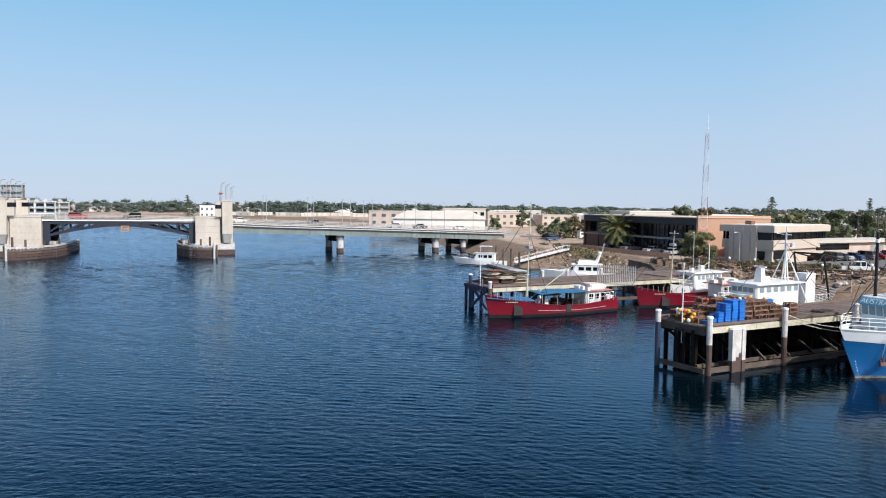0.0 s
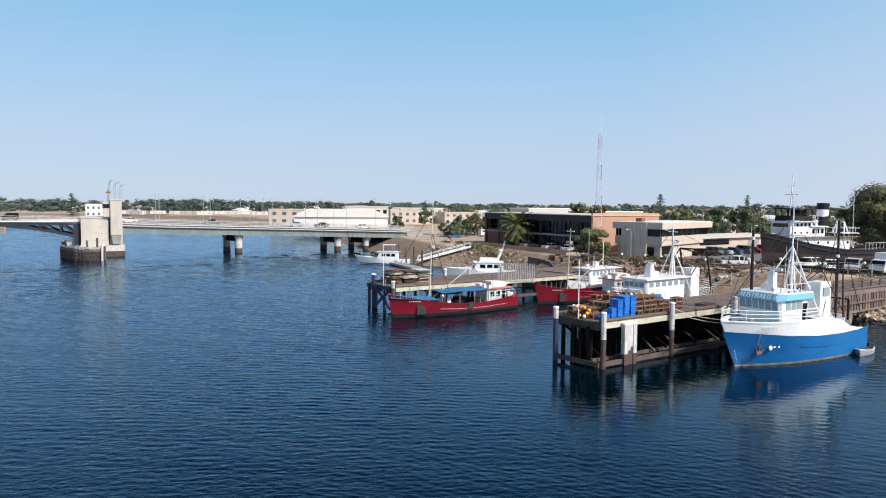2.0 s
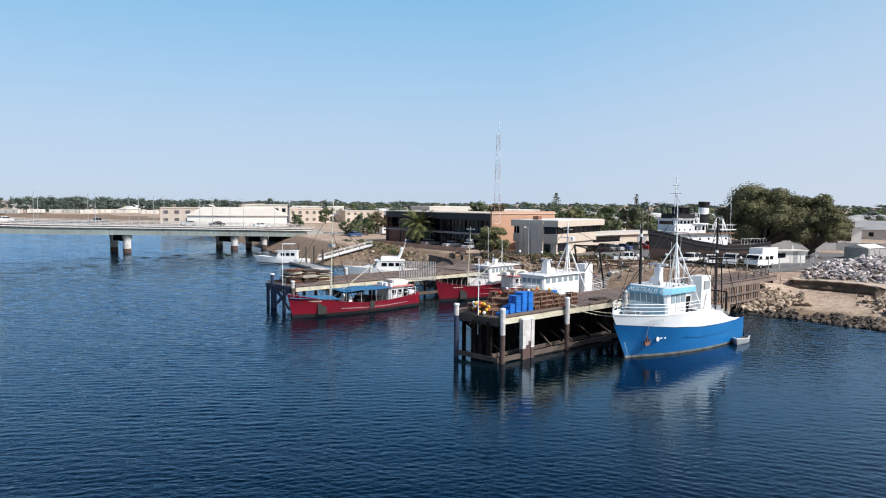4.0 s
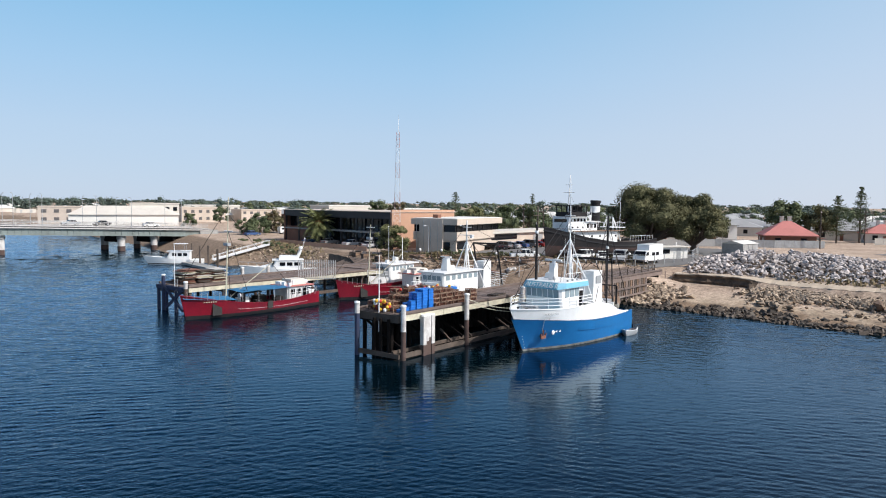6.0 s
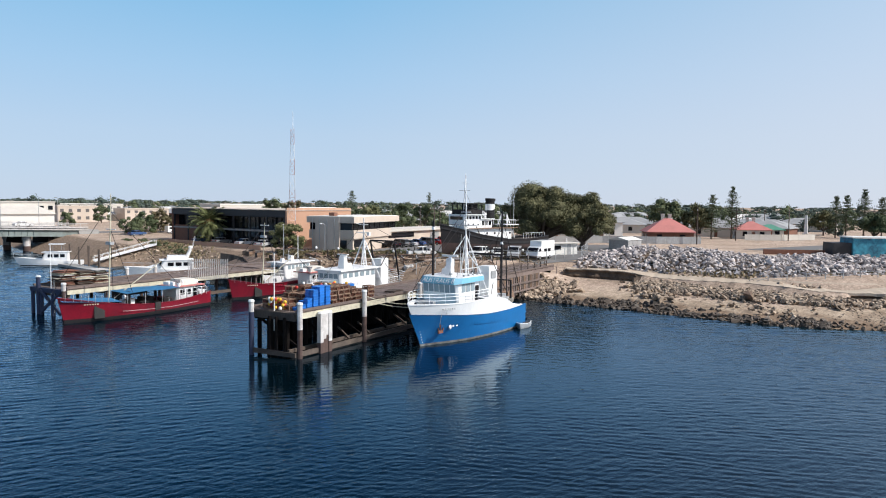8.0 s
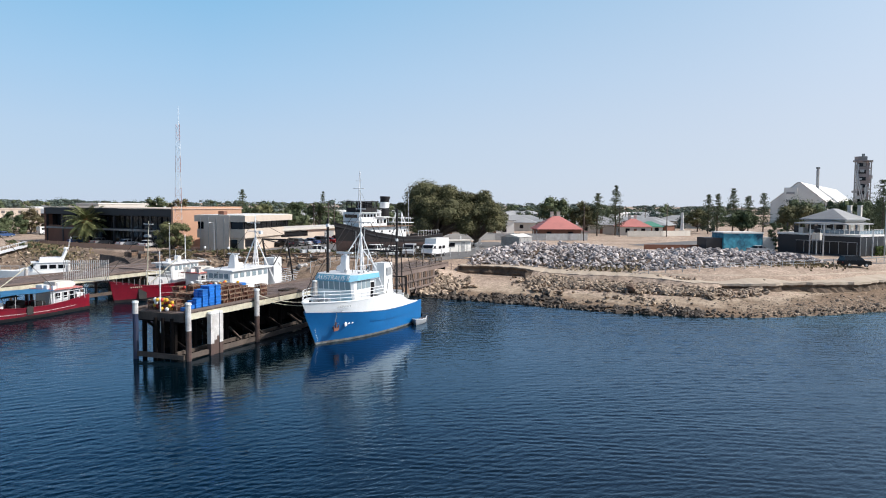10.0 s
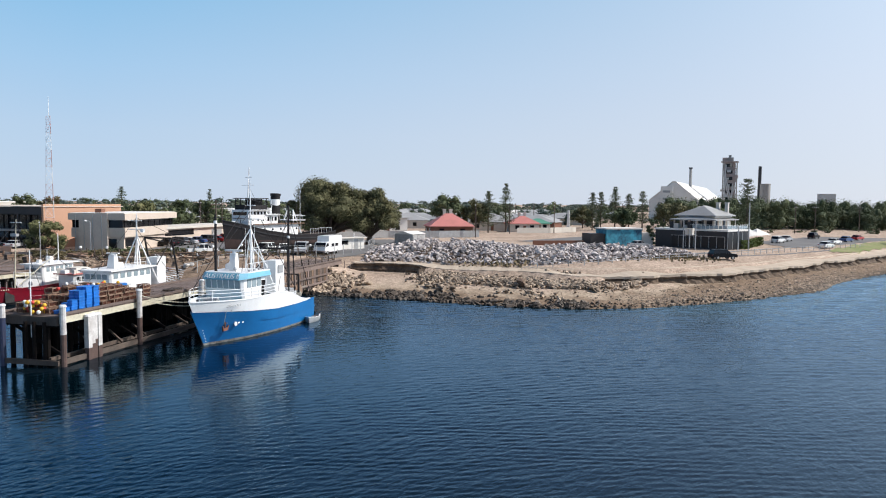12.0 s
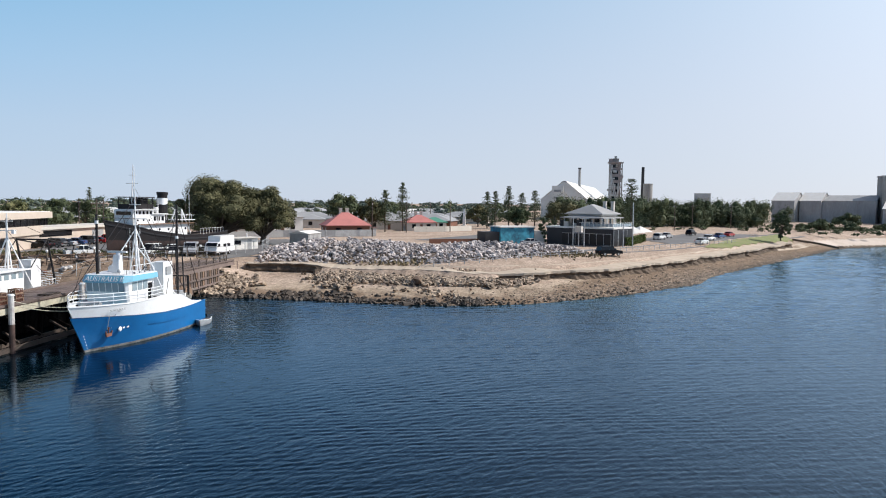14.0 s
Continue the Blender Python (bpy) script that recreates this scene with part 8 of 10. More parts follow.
vehicle("sedan", "blue", 47, 203, 20, "dark blue car on the bridge approach")
vehicle("van", "white", 60, 214, 12, "white box van on the bridge approach")

CAB = thing("site_cabin", "low white site cabin with a flat roof in the yard", "cabin", 100.2, 97.8, FLAT, -8)
part("wall", Shape().box(0, 0, -0.1, 6.4, 2.6, 2.3), WHITE_ROOF, CAB)
part("roof", Shape().box(0, -0.2, 2.2, 7.0, 3.4, 0.14), CREAM_WALL, CAB)
part("window", Shape().box(-1.6, -1.32, 1.0, 1.6, 0.06, 0.8), DARK_GLASS, CAB)
part("door", Shape().box(1.2, -1.32, 0.0, 0.9, 0.06, 2.0), GREY_METAL, CAB)
part("chimney", Shape().rod((1.6, 0, 2.3), (1.6, 0, 3.1), 0.12, n=8), WHITE_PAINT, CAB)
for i, (x, y, kind, col) in enumerate(((81.0, 129.6, "sedan", "black"), (84.0, 130.6, "wagon", "grey"), (87.0, 131.6, "sedan", "silver"), (90.0, 132.8, "sedan", "blue"), (93.0, 133.8, "wagon", "grey"), (96.2, 134.8, "sedan", "red"))):
    vehicle(kind, col, x, y, 112 + 2 * i, col + " vehicle parked on the yard's asphalt", "yard cars")

EX = thing("excavator", "yellow tracked excavator standing on the bare field", "excavator", -46.2, 612.0, FLAT, 25)
YELLOW = material("machine_yellow", (0.66, 0.40, 0.04), (0.45, 0.27, 0.04), rough=0.5)
for sd in (-1.1, 1.1):
    part("track", Shape().slab([(-2.0, 0.1), (-2.3, 0.5), (-2.0, 0.9), (2.0, 0.9), (2.3, 0.5), (2.0, 0.1)], sd - 0.3, sd + 0.3), RUBBER, EX)
part("house", Shape().box(-0.6, 0, 1.0, 3.4, 2.6, 1.1).box(-1.6, 0, 2.1, 1.4, 2.4, 0.5), YELLOW, EX)
part("cab", Shape().box(0.5, 0.7, 2.1, 1.4, 1.1, 1.3), DARK_GLASS, EX)
part("boom", Shape().beam((1.0, -0.3, 1.8), (3.6, -0.3, 4.8), 0.4, 0.6).beam((3.6, -0.3, 4.8), (5.6, -0.3, 4.2), 0.4, 0.5), YELLOW, EX)
part("stick", Shape().beam((5.6, -0.3, 4.2), (6.2, -0.3, 1.6), 0.3, 0.4), YELLOW, EX)
part("bucket", Shape().box(6.2, -0.3, 0.8, 0.9, 1.0, 0.9, taper=0.6), GREY_METAL, EX)

# ---- trees ----
def leaf_quads(shape, c, radii, n, size, rng, flat=0.0):
    """n small leaf sprays on and just under the skin of an ellipsoid, facing roughly outwards."""
    for _ in range(n):
        d = Vector((rng.gauss(0, 1), rng.gauss(0, 1), rng.gauss(0, 1))).normalized()
        r = rng.uniform(0.62, 1.08)
        p = Vector((c[0] + d.x * radii[0] * r, c[1] + d.y * radii[1] * r, c[2] + d.z * radii[2] * r))
        d = d + Vector((rng.gauss(0, 0.5), rng.gauss(0, 0.5), rng.gauss(0.25, 0.5) + flat))
        u = d.cross(Vector((rng.uniform(-1, 1), rng.uniform(-1, 1), rng.uniform(-1, 1)))).normalized()
        v = d.cross(u).normalized()
        s = size * rng.uniform(0.6, 1.3)
        shape.add([p - u * s, p - v * s * 0.6, p + u * s, p + v * s * 0.6], [(0, 1, 2, 3)])
    return shape


def leaf_core(shape, c, radii, rng, n=7, m=4):
    """The dense inside of a clump, knobbly."""
    o = len(shape.v)
    shape.ball(*c, radii[0], radii[1], radii[2], n, m)
    for i in range(o, len(shape.v)):
        k = rng.uniform(0.7, 1.05)
        shape.v[i] = tuple(q + (w - q) * k for q, w in zip(c, shape.v[i]))
    return shape


def broad_tree(x, y, z, h, w, label, leaf, seed, n=2600, size=0.32, name="tree", trunk=0.4, low=0.25, clumps=34, droop=-0.25):
    rng = random.Random(seed)
    t = thing(name, label, "tree", x, y, z, rng.uniform(0, 360))
    limbs, crown = Shape(), Shape()
    limbs.rod((0, 0, -0.3), (0.1, 0, h * low * 1.2), trunk, trunk * 0.75, n=9)
    for i in range(clumps):
        a, e = rng.uniform(0, 6.283), rng.uniform(droop, 1.35)
        rr = rng.uniform(0.5, 1.08)
        c = (w * 0.40 * rr * math.cos(a) * math.cos(e), w * 0.40 * rr * math.sin(a) * math.cos(e), h * (low + 0.28) + h * 0.44 * math.sin(e) * rr)
        r = w * rng.uniform(0.05, 0.145) * (1 if clumps > 40 else 1.25)
        leaf_core(crown, c, (r * 0.72, r * 0.72, r * 0.52), rng)
        leaf_quads(crown, c, (r, r, r * 0.75), n // clumps, size, rng)
        if i % 2 == 0:
            m = (c[0] * 0.45, c[1] * 0.45, h * low * 1.2 + (c[2] - h * low * 1.2) * 0.5)
            limbs.rod((0.1, 0, h * low * 1.1), m, trunk * 0.45, trunk * 0.25, n=6, cap=False).rod(m, c, trunk * 0.25, trunk * 0.06, n=5, cap=False)
    part("trunk", limbs, BARK, t)
    part("crown", crown, leaf, t)
    return t


broad_tree(111.6, 114.6, FLAT, 15.2, 21, "huge spreading dark green fig tree with a domed crown", LEAF_FIG, 3, n=70000, size=0.19, name="fig_tree", trunk=1.2, low=0.12, clumps=112, droop=-0.28)
broad_tree(117.6, 108.0, FLAT, 13.4, 15.5, "dark green fig tree with a rounded crown", LEAF_FIG, 5, n=42000, size=0.19, name="fig_tree", trunk=0.8, low=0.10, clumps=76)
broad_tree(56.5, 127.5, FLAT - 0.4, 6.6, 7.6, "small olive-green tree beside the office", LEAF_OLIVE, 11, n=8500, size=0.15, trunk=0.16, low=0.15, clumps=46, droop=-0.7)
broad_tree(219.0, 11.4, FLAT - 0.3, 8.8, 6.2, "dark dense lone tree at the end of the lawn", LEAF_PINE, 12, n=9000, size=0.17, trunk=0.22, low=0.15, clumps=64, droop=-0.9)
for bx, by, bh, bw, bs in ((305, 2.5, 5.2, 11, 71), (309, -7.0, 3.6, 7, 72), (330, -6, 8.5, 13, 73), (322, 10, 2.6, 6, 74), (318, -18, 3.0, 8, 75)):
    broad_tree(bx, by, FLAT - 0.2, bh, bw, "rounded olive-green bush on the waste ground", LEAF_GUM, bs, n=2600, size=0.3, name="bush", trunk=0.25, low=0.02, clumps=26)
broad_tree(156.6, 57.6, FLAT, 7.4, 3.2, "narrow dark cypress beside the hotel", LEAF_PINE, 13, n=3600, size=0.15, trunk=0.15, low=0.2, droop=-1.3)
TOWN_TREES = ((82.7, 198.1, 11.8, 11, LEAF_GUM, 201), (91.2, 202.1, 12.1, 9, DRY_BRUSH, 202), (87.8, 162.5, 10.1, 11, DRY_BRUSH, 203), (94.6, 159.8, 10.5, 12, LEAF_OLIVE, 204), (134.9, 210.1, 11.4, 11, LEAF_GUM, 205), (137.3, 196.5, 11.1, 12, LEAF_GUM, 206), (96.2, 170.4, 10.0, 9, LEAF_GUM, 207))
broad_tree(34.5, 232.0, FLAT, 7.0, 4.5, "slim dark tree on the bridge approach", LEAF_GUM, 16, n=1300, size=0.28, trunk=0.2, low=0.15)


for bx, by, bh, bw, leaf, bs in TOWN_TREES:
    broad_tree(bx, by, FLAT - 0.2, bh, bw, "leafy green tree behind the office blocks" if leaf is not DRY_BRUSH else "dry brown-leaved tree behind the office blocks", leaf, bs, n=5200, size=0.26, trunk=0.3, low=0.12, clumps=44, droop=-0.5)


def palm(x, y, z, trunk_h, reach, label, seed):
    rng = random.Random(seed)
    t = thing("date_palm", label, "palm", x, y, z)
    tr = Shape()
    for i in range(9):
        tr.rod((0, 0, -0.3 + trunk_h * i / 9), (0, 0, -0.3 + trunk_h * (i + 1) / 9), 0.48 - 0.012 * i, 0.42 - 0.012 * i, n=10)
    part("trunk", tr, BARK, t)
    part("crown_base", Shape().ball(0, 0, trunk_h + 0.2, 1.15, 1.15, 1.2, 12, 7), FROND_BASE, t, "orange-brown frond bases")
    for i in range(64):
        a, up = i * 2.39996, 1.35 - 1.9 * (i / 64) + rng.uniform(-0.12, 0.12)
        fr, pts = Shape(), []
        p, e = Vector((0, 0, trunk_h + 0.3)), up
        for k in range(9):
            pts.append(p.copy())
            p = p + Vector((math.cos(a) * math.cos(e), math.sin(a) * math.cos(e), math.sin(e))) * reach / 8
            e -= 0.13
        side = Vector((-math.sin(a), math.cos(a), 0))
        for k in range(8):
            fr.rod(pts[k], pts[k + 1], 0.035, n=3, cap=False)
            for m in range(3):
                q = pts[k].lerp(pts[k + 1], m / 3)
                ll = reach * 0.17 * (1 - 0.75 * abs(k / 8 - 0.4))
                along = (pts[k + 1] - pts[k]).normalized()
                for sd in (1, -1):
                    tip = q + side * sd * ll + along * ll * 0.6 - Vector((0, 0, ll * 0.35))
                    fr.add([q, q + along * 0.16, tip + along * 0.05, tip], [(0, 1, 2, 3)])
        part("frond", fr, LEAF_PALM, t)
    return t


palm(53.6, 163.5, FLAT, 4.4, 5.2, "stout date palm with a full arching crown before the office", 21)


def norfolk(x, y, z, h, w, label, seed, n=24):
    rng = random.Random(seed)
    t = thing("norfolk_pine", label, "pine tree", x, y, z, rng.uniform(0, 90))
    part("trunk", Shape().rod((0, 0, -0.3), (0, 0, h * 0.97), h * 0.018, 0.03, n=7), BARK, t)
    crown = Shape()
    for i in range(n):
        k = 0.18 + 0.8 * (i + rng.uniform(-0.3, 0.3)) / n
        ll = w / 2 * max(0.05, 1 - k) ** 0.75 * rng.uniform(0.6, 1.12) + 0.3
        for j in range(6):
            if rng.random() < 0.22:
                continue
            a, reach, lift = j * 1.05 + i * 0.6 + rng.uniform(-0.3, 0.3), ll * rng.uniform(0.55, 1.1), rng.uniform(-0.05, 0.32)
            crown.rod((0, 0, h * k), (reach * math.cos(a), reach * math.sin(a), h * k + reach * lift), 0.06, 0.02, n=3, cap=False)
            for m in range(4):
                q = reach * (m + 1) / 4
                leaf_quads(crown, (q * math.cos(a), q * math.sin(a), h * k + q * lift - 0.1), (0.2 + reach * 0.15, 0.2 + reach * 0.15, 0.14 + h * 0.011), 8, 0.08 + h * 0.0045, rng, 0.2)
    part("crown", crown, LEAF_PINE, t)
    return t


norfolk(194.9, 120.3, FLAT, 16.2, 8.5, "tall tiered norfolk pine behind the cottage", 31)
norfolk(187.0, 121.8, FLAT, 13.5, 8.5, "dark tiered norfolk pine behind the cottage", 32)
norfolk(203.4, 49.2, FLAT, 17.0, 13.5, "tall broad norfolk pine behind the hotel", 33, 28)
norfolk(235.0, 109.1, FLAT, 13.8, 8.0, "norfolk pine beside the town street", 34)
for i, (x, y, h) in enumerate(((233, 105, 14), (238.2, 102, 16), (241, 98, 13.5), (246, 95, 14.5))):
    norfolk(x, y, FLAT, h, 7.5 + i, "sparse tiered norfolk pine in a row", 40 + i)
norfolk(159.7, 288.3, FLAT, 15.5, 12.0, "broad dark norfolk pine above the town trees", 50, 22)
norfolk(-111.1, 405, 3, 15.5, 10.0, "dark norfolk pine across the river", 51)
norfolk(232, 330, FLAT, 16, 9, "distant norfolk pine above the town", 52)
for i, (x, y, h, w, s) in enumerate(((180, 132, 12.5, 13, 61), (186, 126, 11, 10, 69), (173, 160, 9, 9, 62), (250, 120, 9, 10, 64), (215, 60, 9, 9, 65), (222, 76, 11, 13, 66), (212, 88, 9, 10, 67), (192, 62, 8, 7, 68))):
    broad_tree(x, y, FLAT, h, w, "dark green street tree among the houses", LEAF_FIG if i % 2 else LEAF_GUM, s, n=3000, size=0.34, trunk=0.3, low=0.15)


def woods(name, label, places, leaf, seed, n=70, size=1.0):
    rng = random.Random(seed)
    s = Shape()
    for x, y, z, h, w in places:
        for k in range(5):
            a, r = rng.uniform(0, 6.28), rng.uniform(0, w * 0.32)
            c = (x + r * math.cos(a), y + r * math.sin(a), z + h * rng.uniform(0.4, 0.82))
            rr = w * rng.uniform(0.17, 0.3)
            leaf_core(s, c, (rr * 0.5, rr * 0.5, min(rr, h * 0.16) * 0.75), rng, 6)
            leaf_quads(s, c, (rr, rr, min(rr, h * 0.22)), n // 6, size * rng.uniform(0.7, 1.1), rng)
        c = (x, y, z + h * 0.25)
        leaf_core(s, c, (w * 0.2, w * 0.2, h * 0.17), rng, 6)
        leaf_quads(s, c, (w * 0.4, w * 0.4, h * 0.27), n // 4, size, rng)
    return tagged(part(name, s, leaf), label, "trees", "", "stuff")


def polar(az, d):
    return d * math.sin(radians(az)), d * math.cos(radians(az))


wr = random.Random(77)
far1, far2, far3, far4 = [], [], [], []
for i in range(620):
    az = wr.uniform(4, 66)
    d = wr.uniform(260, 760) if az > 22 else wr.uniform(400, 800)
    x, y = polar(az, d)
    hh = wr.choice((2.5, 3.2, 4, 5, 6.5, 8, 10)) * wr.uniform(0.8, 1.2) + max(0, (d - 300) * 0.003)
    (far1 if i % 2 else far2).append((x, y, FLAT - 0.5, hh, hh * wr.uniform(0.9, 1.5)))
for i in range(300):
    x, y = polar(wr.uniform(40, 68), wr.uniform(330, 760))
    hh = wr.choice((4, 5, 6, 8)) * wr.uniform(0.85, 1.2)
    if not (x > 370 and y < 190):
        (far1 if i % 2 else far2).append((x, y, FLAT - 0.5, hh, hh * wr.uniform(1.1, 1.9)))
for i in range(460):
    az, d = (wr.uniform(-32, 92), wr.uniform(700, 1500)) if i < 400 else (wr.uniform(-33, 4), wr.uniform(640, 1000))
    hh = wr.choice((4, 5.5, 6.5, 8, 9, 14)) * wr.uniform(0.85, 1.15)
    far3.append((*polar(az, d), FLAT - 1, hh, hh * wr.uniform(1.3, 2.4)))
for i in range(560):
    az, d = wr.uniform(-33, 92), wr.uniform(1400, 3400)
    hh = wr.uniform(7, 13) * (1.25 if i % 5 == 0 else 1)
    far4.append((*polar(az, d), FLAT - 1, hh, hh * wr.uniform(2.5, 4.5)))
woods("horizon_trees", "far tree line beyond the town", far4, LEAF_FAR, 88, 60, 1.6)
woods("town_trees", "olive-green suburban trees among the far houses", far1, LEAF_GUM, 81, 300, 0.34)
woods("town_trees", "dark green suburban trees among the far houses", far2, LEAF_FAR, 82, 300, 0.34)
woods("horizon_trees", "line of far trees with haze in their leaf colour", far3, LEAF_FAR, 83, 150, 0.8)
for lab, leaf, num, seed in (("dense belt of dark trees beyond the car park", LEAF_PINE, 62, 84), ("olive-green trees in the belt beyond the car park", LEAF_GUM, 78, 87)):
    belt = []
    for i in range(num):
        k = wr.uniform(0, 0.62)
        x, y = 300 + 70 * k + wr.uniform(-22, 22), 98 - 116 * k + wr.uniform(-14, 10)
        hh = wr.uniform(8, 15) * (1 - 0.2 * k)
        belt.append((x, y, FLAT - 0.3, hh, hh * wr.uniform(0.7, 1.15)))
    woods("pine_belt", lab, belt, leaf, seed, 900, 0.27)
scrub = [(262 + 70 * wr.random(), -18 + 90 * wr.random(), FLAT - 0.2, wr.uniform(0.8, 2.6), wr.uniform(3, 6)) for i in range(60)]
woods("scrub", "low grey-green scrub on the waste ground", scrub, LEAF_GUM, 85, 50, 0.35)
mid = []
for i in range(70):
    az, d = wr.uniform(22, 47), wr.uniform(190, 270)
    hh = wr.uniform(4, 9)
    mid.append((*polar(az, d), FLAT - 0.2, hh, hh * wr.uniform(0.9, 1.4)))
woods("street_trees", "green garden trees behind the office blocks", mid, LEAF_GUM, 86, 300, 0.28)

river = []
for i in range(240):
    az, d = wr.uniform(-33, 4), wr.uniform(700, 960)
    hh = wr.choice((4, 6.5, 9, 13)) * wr.uniform(0.8, 1.15)
    river.append((*polar(az, d), FLAT - 0.8, hh, hh * wr.uniform(1.0, 1.8)))
for i in range(60):
    az, d = wr.uniform(-10, -2.5), wr.uniform(800, 900)
    hh = wr.uniform(10, 15)
    river.append((*polar(az, d), FLAT - 0.8, hh, hh * wr.uniform(1.0, 1.5)))
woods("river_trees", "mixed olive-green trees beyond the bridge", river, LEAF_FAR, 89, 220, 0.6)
for i, (x, y, h, w) in enumerate(((52, 214, 7.5, 8), (58, 222, 8.5, 8), (47.5, 210, 6, 8), (64, 222, 9, 9), (60, 318, 9, 8))):
    broad_tree(x, y, FLAT - 0.2, h, w, "dry olive-brown shrub beside the dark office", DRY_BRUSH if i % 2 else LEAF_GUM, 130 + i, n=3000, size=0.2, trunk=0.2, low=0.08, droop=-0.7)

# far suburban houses
tm = []
for i, (wall, roof, lab) in enumerate(((CREAM_WALL, WHITE_ROOF, "far cream house with white roof"), (BEIGE, GREY_ROOF, "far beige house with grey roof"), (CREAM_WALL, GREY_ROOF, "far cream house with grey iron roof"), (BROWN_BRICK, GREY_ROOF, "far brick house with grey roof"))):
    tm.append(cottage(*polar(30 + 4 * i, 330 + 25 * i), 20 * i, 16 + 2 * i, 10 + i, 3.0, 2.2, wall, roof, lab, "far houses", 2, 0, sills=False))
for i in range(200):
    az = wr.uniform(-4, 68) if i < 150 else wr.uniform(-32, 4)
    d = (wr.uniform(240, 560) if az > 24 else wr.uniform(360, 640)) if i < 150 else wr.uniform(760, 950)
    x, y = polar(az, d)
    if (az < 14 and i % 2) or shore_distance(x, y) < 20 or (x > 255 and y < 140):
        continue
    copy_thing(tm[i % 4], pose(x, y, FLAT, 0, 0, wr.choice((0, 90, 35, -55, 20, -70)) + wr.uniform(-5, 5)))

# ---- things on the jetties ----
def crab_trap():
    t = thing("crab_trap", "rusty brown mesh crab trap stacked on the jetty", "crab trap", group="stacked traps")
    s = Shape()
    for z in (0.0, 0.36):
        for (a, b), (c, d) in (((-.45, -.35), (.45, -.35)), ((.45, -.35), (.45, .35)), ((.45, .35), (-.45, .35)), ((-.45, .35), (-.45, -.35))):
            s.beam((a, b, z + 0.03), (c, d, z + 0.03), 0.06)
    for a in (-.45, .45):
        for b in (-.35, .35):
            s.beam((a, b, 0), (a, b, 0.42), 0.06)
    part("frame", s, TRAP_WOOD, t)
    # dark box added inside so the open net looks dense
    part("bait_box", Shape().box(0, 0, 0.06, 0.5, 0.34, 0.2), TRAP_NET, t)
    net = Shape()
    for i in range(7):
        q = -0.39 + i * 0.13
        net.beam((q, -0.36, 0.05), (q, -0.36, 0.38), 0.028).beam((q, 0.36, 0.05), (q, 0.36, 0.38), 0.028).beam((q, -0.36, 0.38), (q, 0.36, 0.38), 0.028)
    for i in range(5):
        q = -0.28 + i * 0.14
        net.beam((-0.45, q, 0.05), (-0.45, q, 0.38), 0.028).beam((0.45, q, 0.05), (0.45, q, 0.38), 0.028).beam((-0.45, q, 0.385), (0.45, q, 0.385), 0.028)
    part("net_body", net, TRAP_NET, t)
    part("mouth", Shape().rod((0, 0, 0.36), (0, 0, 0.43), 0.16, n=8), TRAP_WOOD, t)
    return t


def on(j, x, y, z, rz=0):
    return j.matrix_basis @ pose(x, y, z, 0, 0, rz)


TRAP = crab_trap()
first = True
r2 = random.Random(5)
for gx_, gy_, hi in [(0.9 + 1.0 * i, 1.0 + 0.8 * k, 3 + (2 < i < 8)) for i in range(12) for k in range(5)]:
    if gx_ < 5.6 and gy_ < 1.7:
        continue
    if gx_ < 2.2:
        hi = 1 + (gy_ > 2)
    hi = hi if gx_ < 9.5 else 2
    hi = min(4, max(1, hi + r2.choice((-2, -1, 0, 0, 1)))) if gx_ > 2 else hi
    for k in range(hi):
        m = on(J1, gx_ + r2.uniform(-0.06, 0.06), gy_ + r2.uniform(-0.05, 0.05), J1_TOP + 0.02 + 0.43 * k, r2.uniform(-16, 16))
        if first:
            TRAP.matrix_basis, first = m, False
        else:
            copy_thing(TRAP, m)
for i in range(3):
    st = thing("net_frame_stack", "stack of flat tan net frames on the jetty", "net frames", *(J2.matrix_basis @ Vector((2.2 + i * 2.3, 4.6, J2_TOP + 0.02))), 22.6, "net frame stacks")
    for k in range(15):
        part("net_frame", Shape().box(r2.uniform(-0.2, 0.2), r2.uniform(-0.2, 0.2), k * 0.115, 1.9 + r2.uniform(-0.25, 0.35), 2.3 + r2.uniform(-0.3, 0.3), 0.06, rz=r2.uniform(-9, 9)), (CREAM_BEAM, TRAP_NET, TRAP_WOOD, TIMBER, WHITE_PILE)[r2.randrange(5)], st)
PALLET = thing("tarpaulin_cover", "faded red tarpaulin laid over the trap stack", "tarpaulin", *(J2.matrix_basis @ Vector((4.3, 4.4, J2_TOP + 1.78))), 22.6)
part("sheet", Shape().box(-1.6, 0.1, 0, 2.2, 1.9, 0.06, rz=9), BROWN_BRICK, PALLET)

BIN = thing("fish_bin", "bright blue plastic fish bin stacked on the jetty", "fish bin", group="blue fish bins")
part("tub", Shape().box(0, 0, 0, 0.62, 0.42, 0.25, taper=1.06), BLUE_BIN, BIN)
part("rim", Shape().box(0, 0, 0.24, 0.72, 0.52, 0.05), BLUE_BIN, BIN)
first = True
for i in range(5):
    for j in range(2):
        n = (2, 4, 7, 8, 8)[i] + (-1 if j and i < 2 else 0)
        for k in range(n):
            m = on(J1, 1.1 + i * 0.86 + r2.uniform(-0.03, 0.03), 0.45 + j * 0.56, J1_TOP + 0.02 + k * 0.24 if n > 4 else J1_TOP + 0.02 + k * 0.25, r2.uniform(-3, 3))
            if first:
                BIN.matrix_basis, first = m, False
            else:
                copy_thing(BIN, m)
BUOYS = {"yellow": material("yellow_buoy", (0.75, 0.45, 0.03), (0.6, 0.3, 0.03), rough=0.5), "red": material("red_buoy", (0.60, 0.05, 0.03), (0.4, 0.04, 0.03), rough=0.5), "white": WHITE_PAINT}
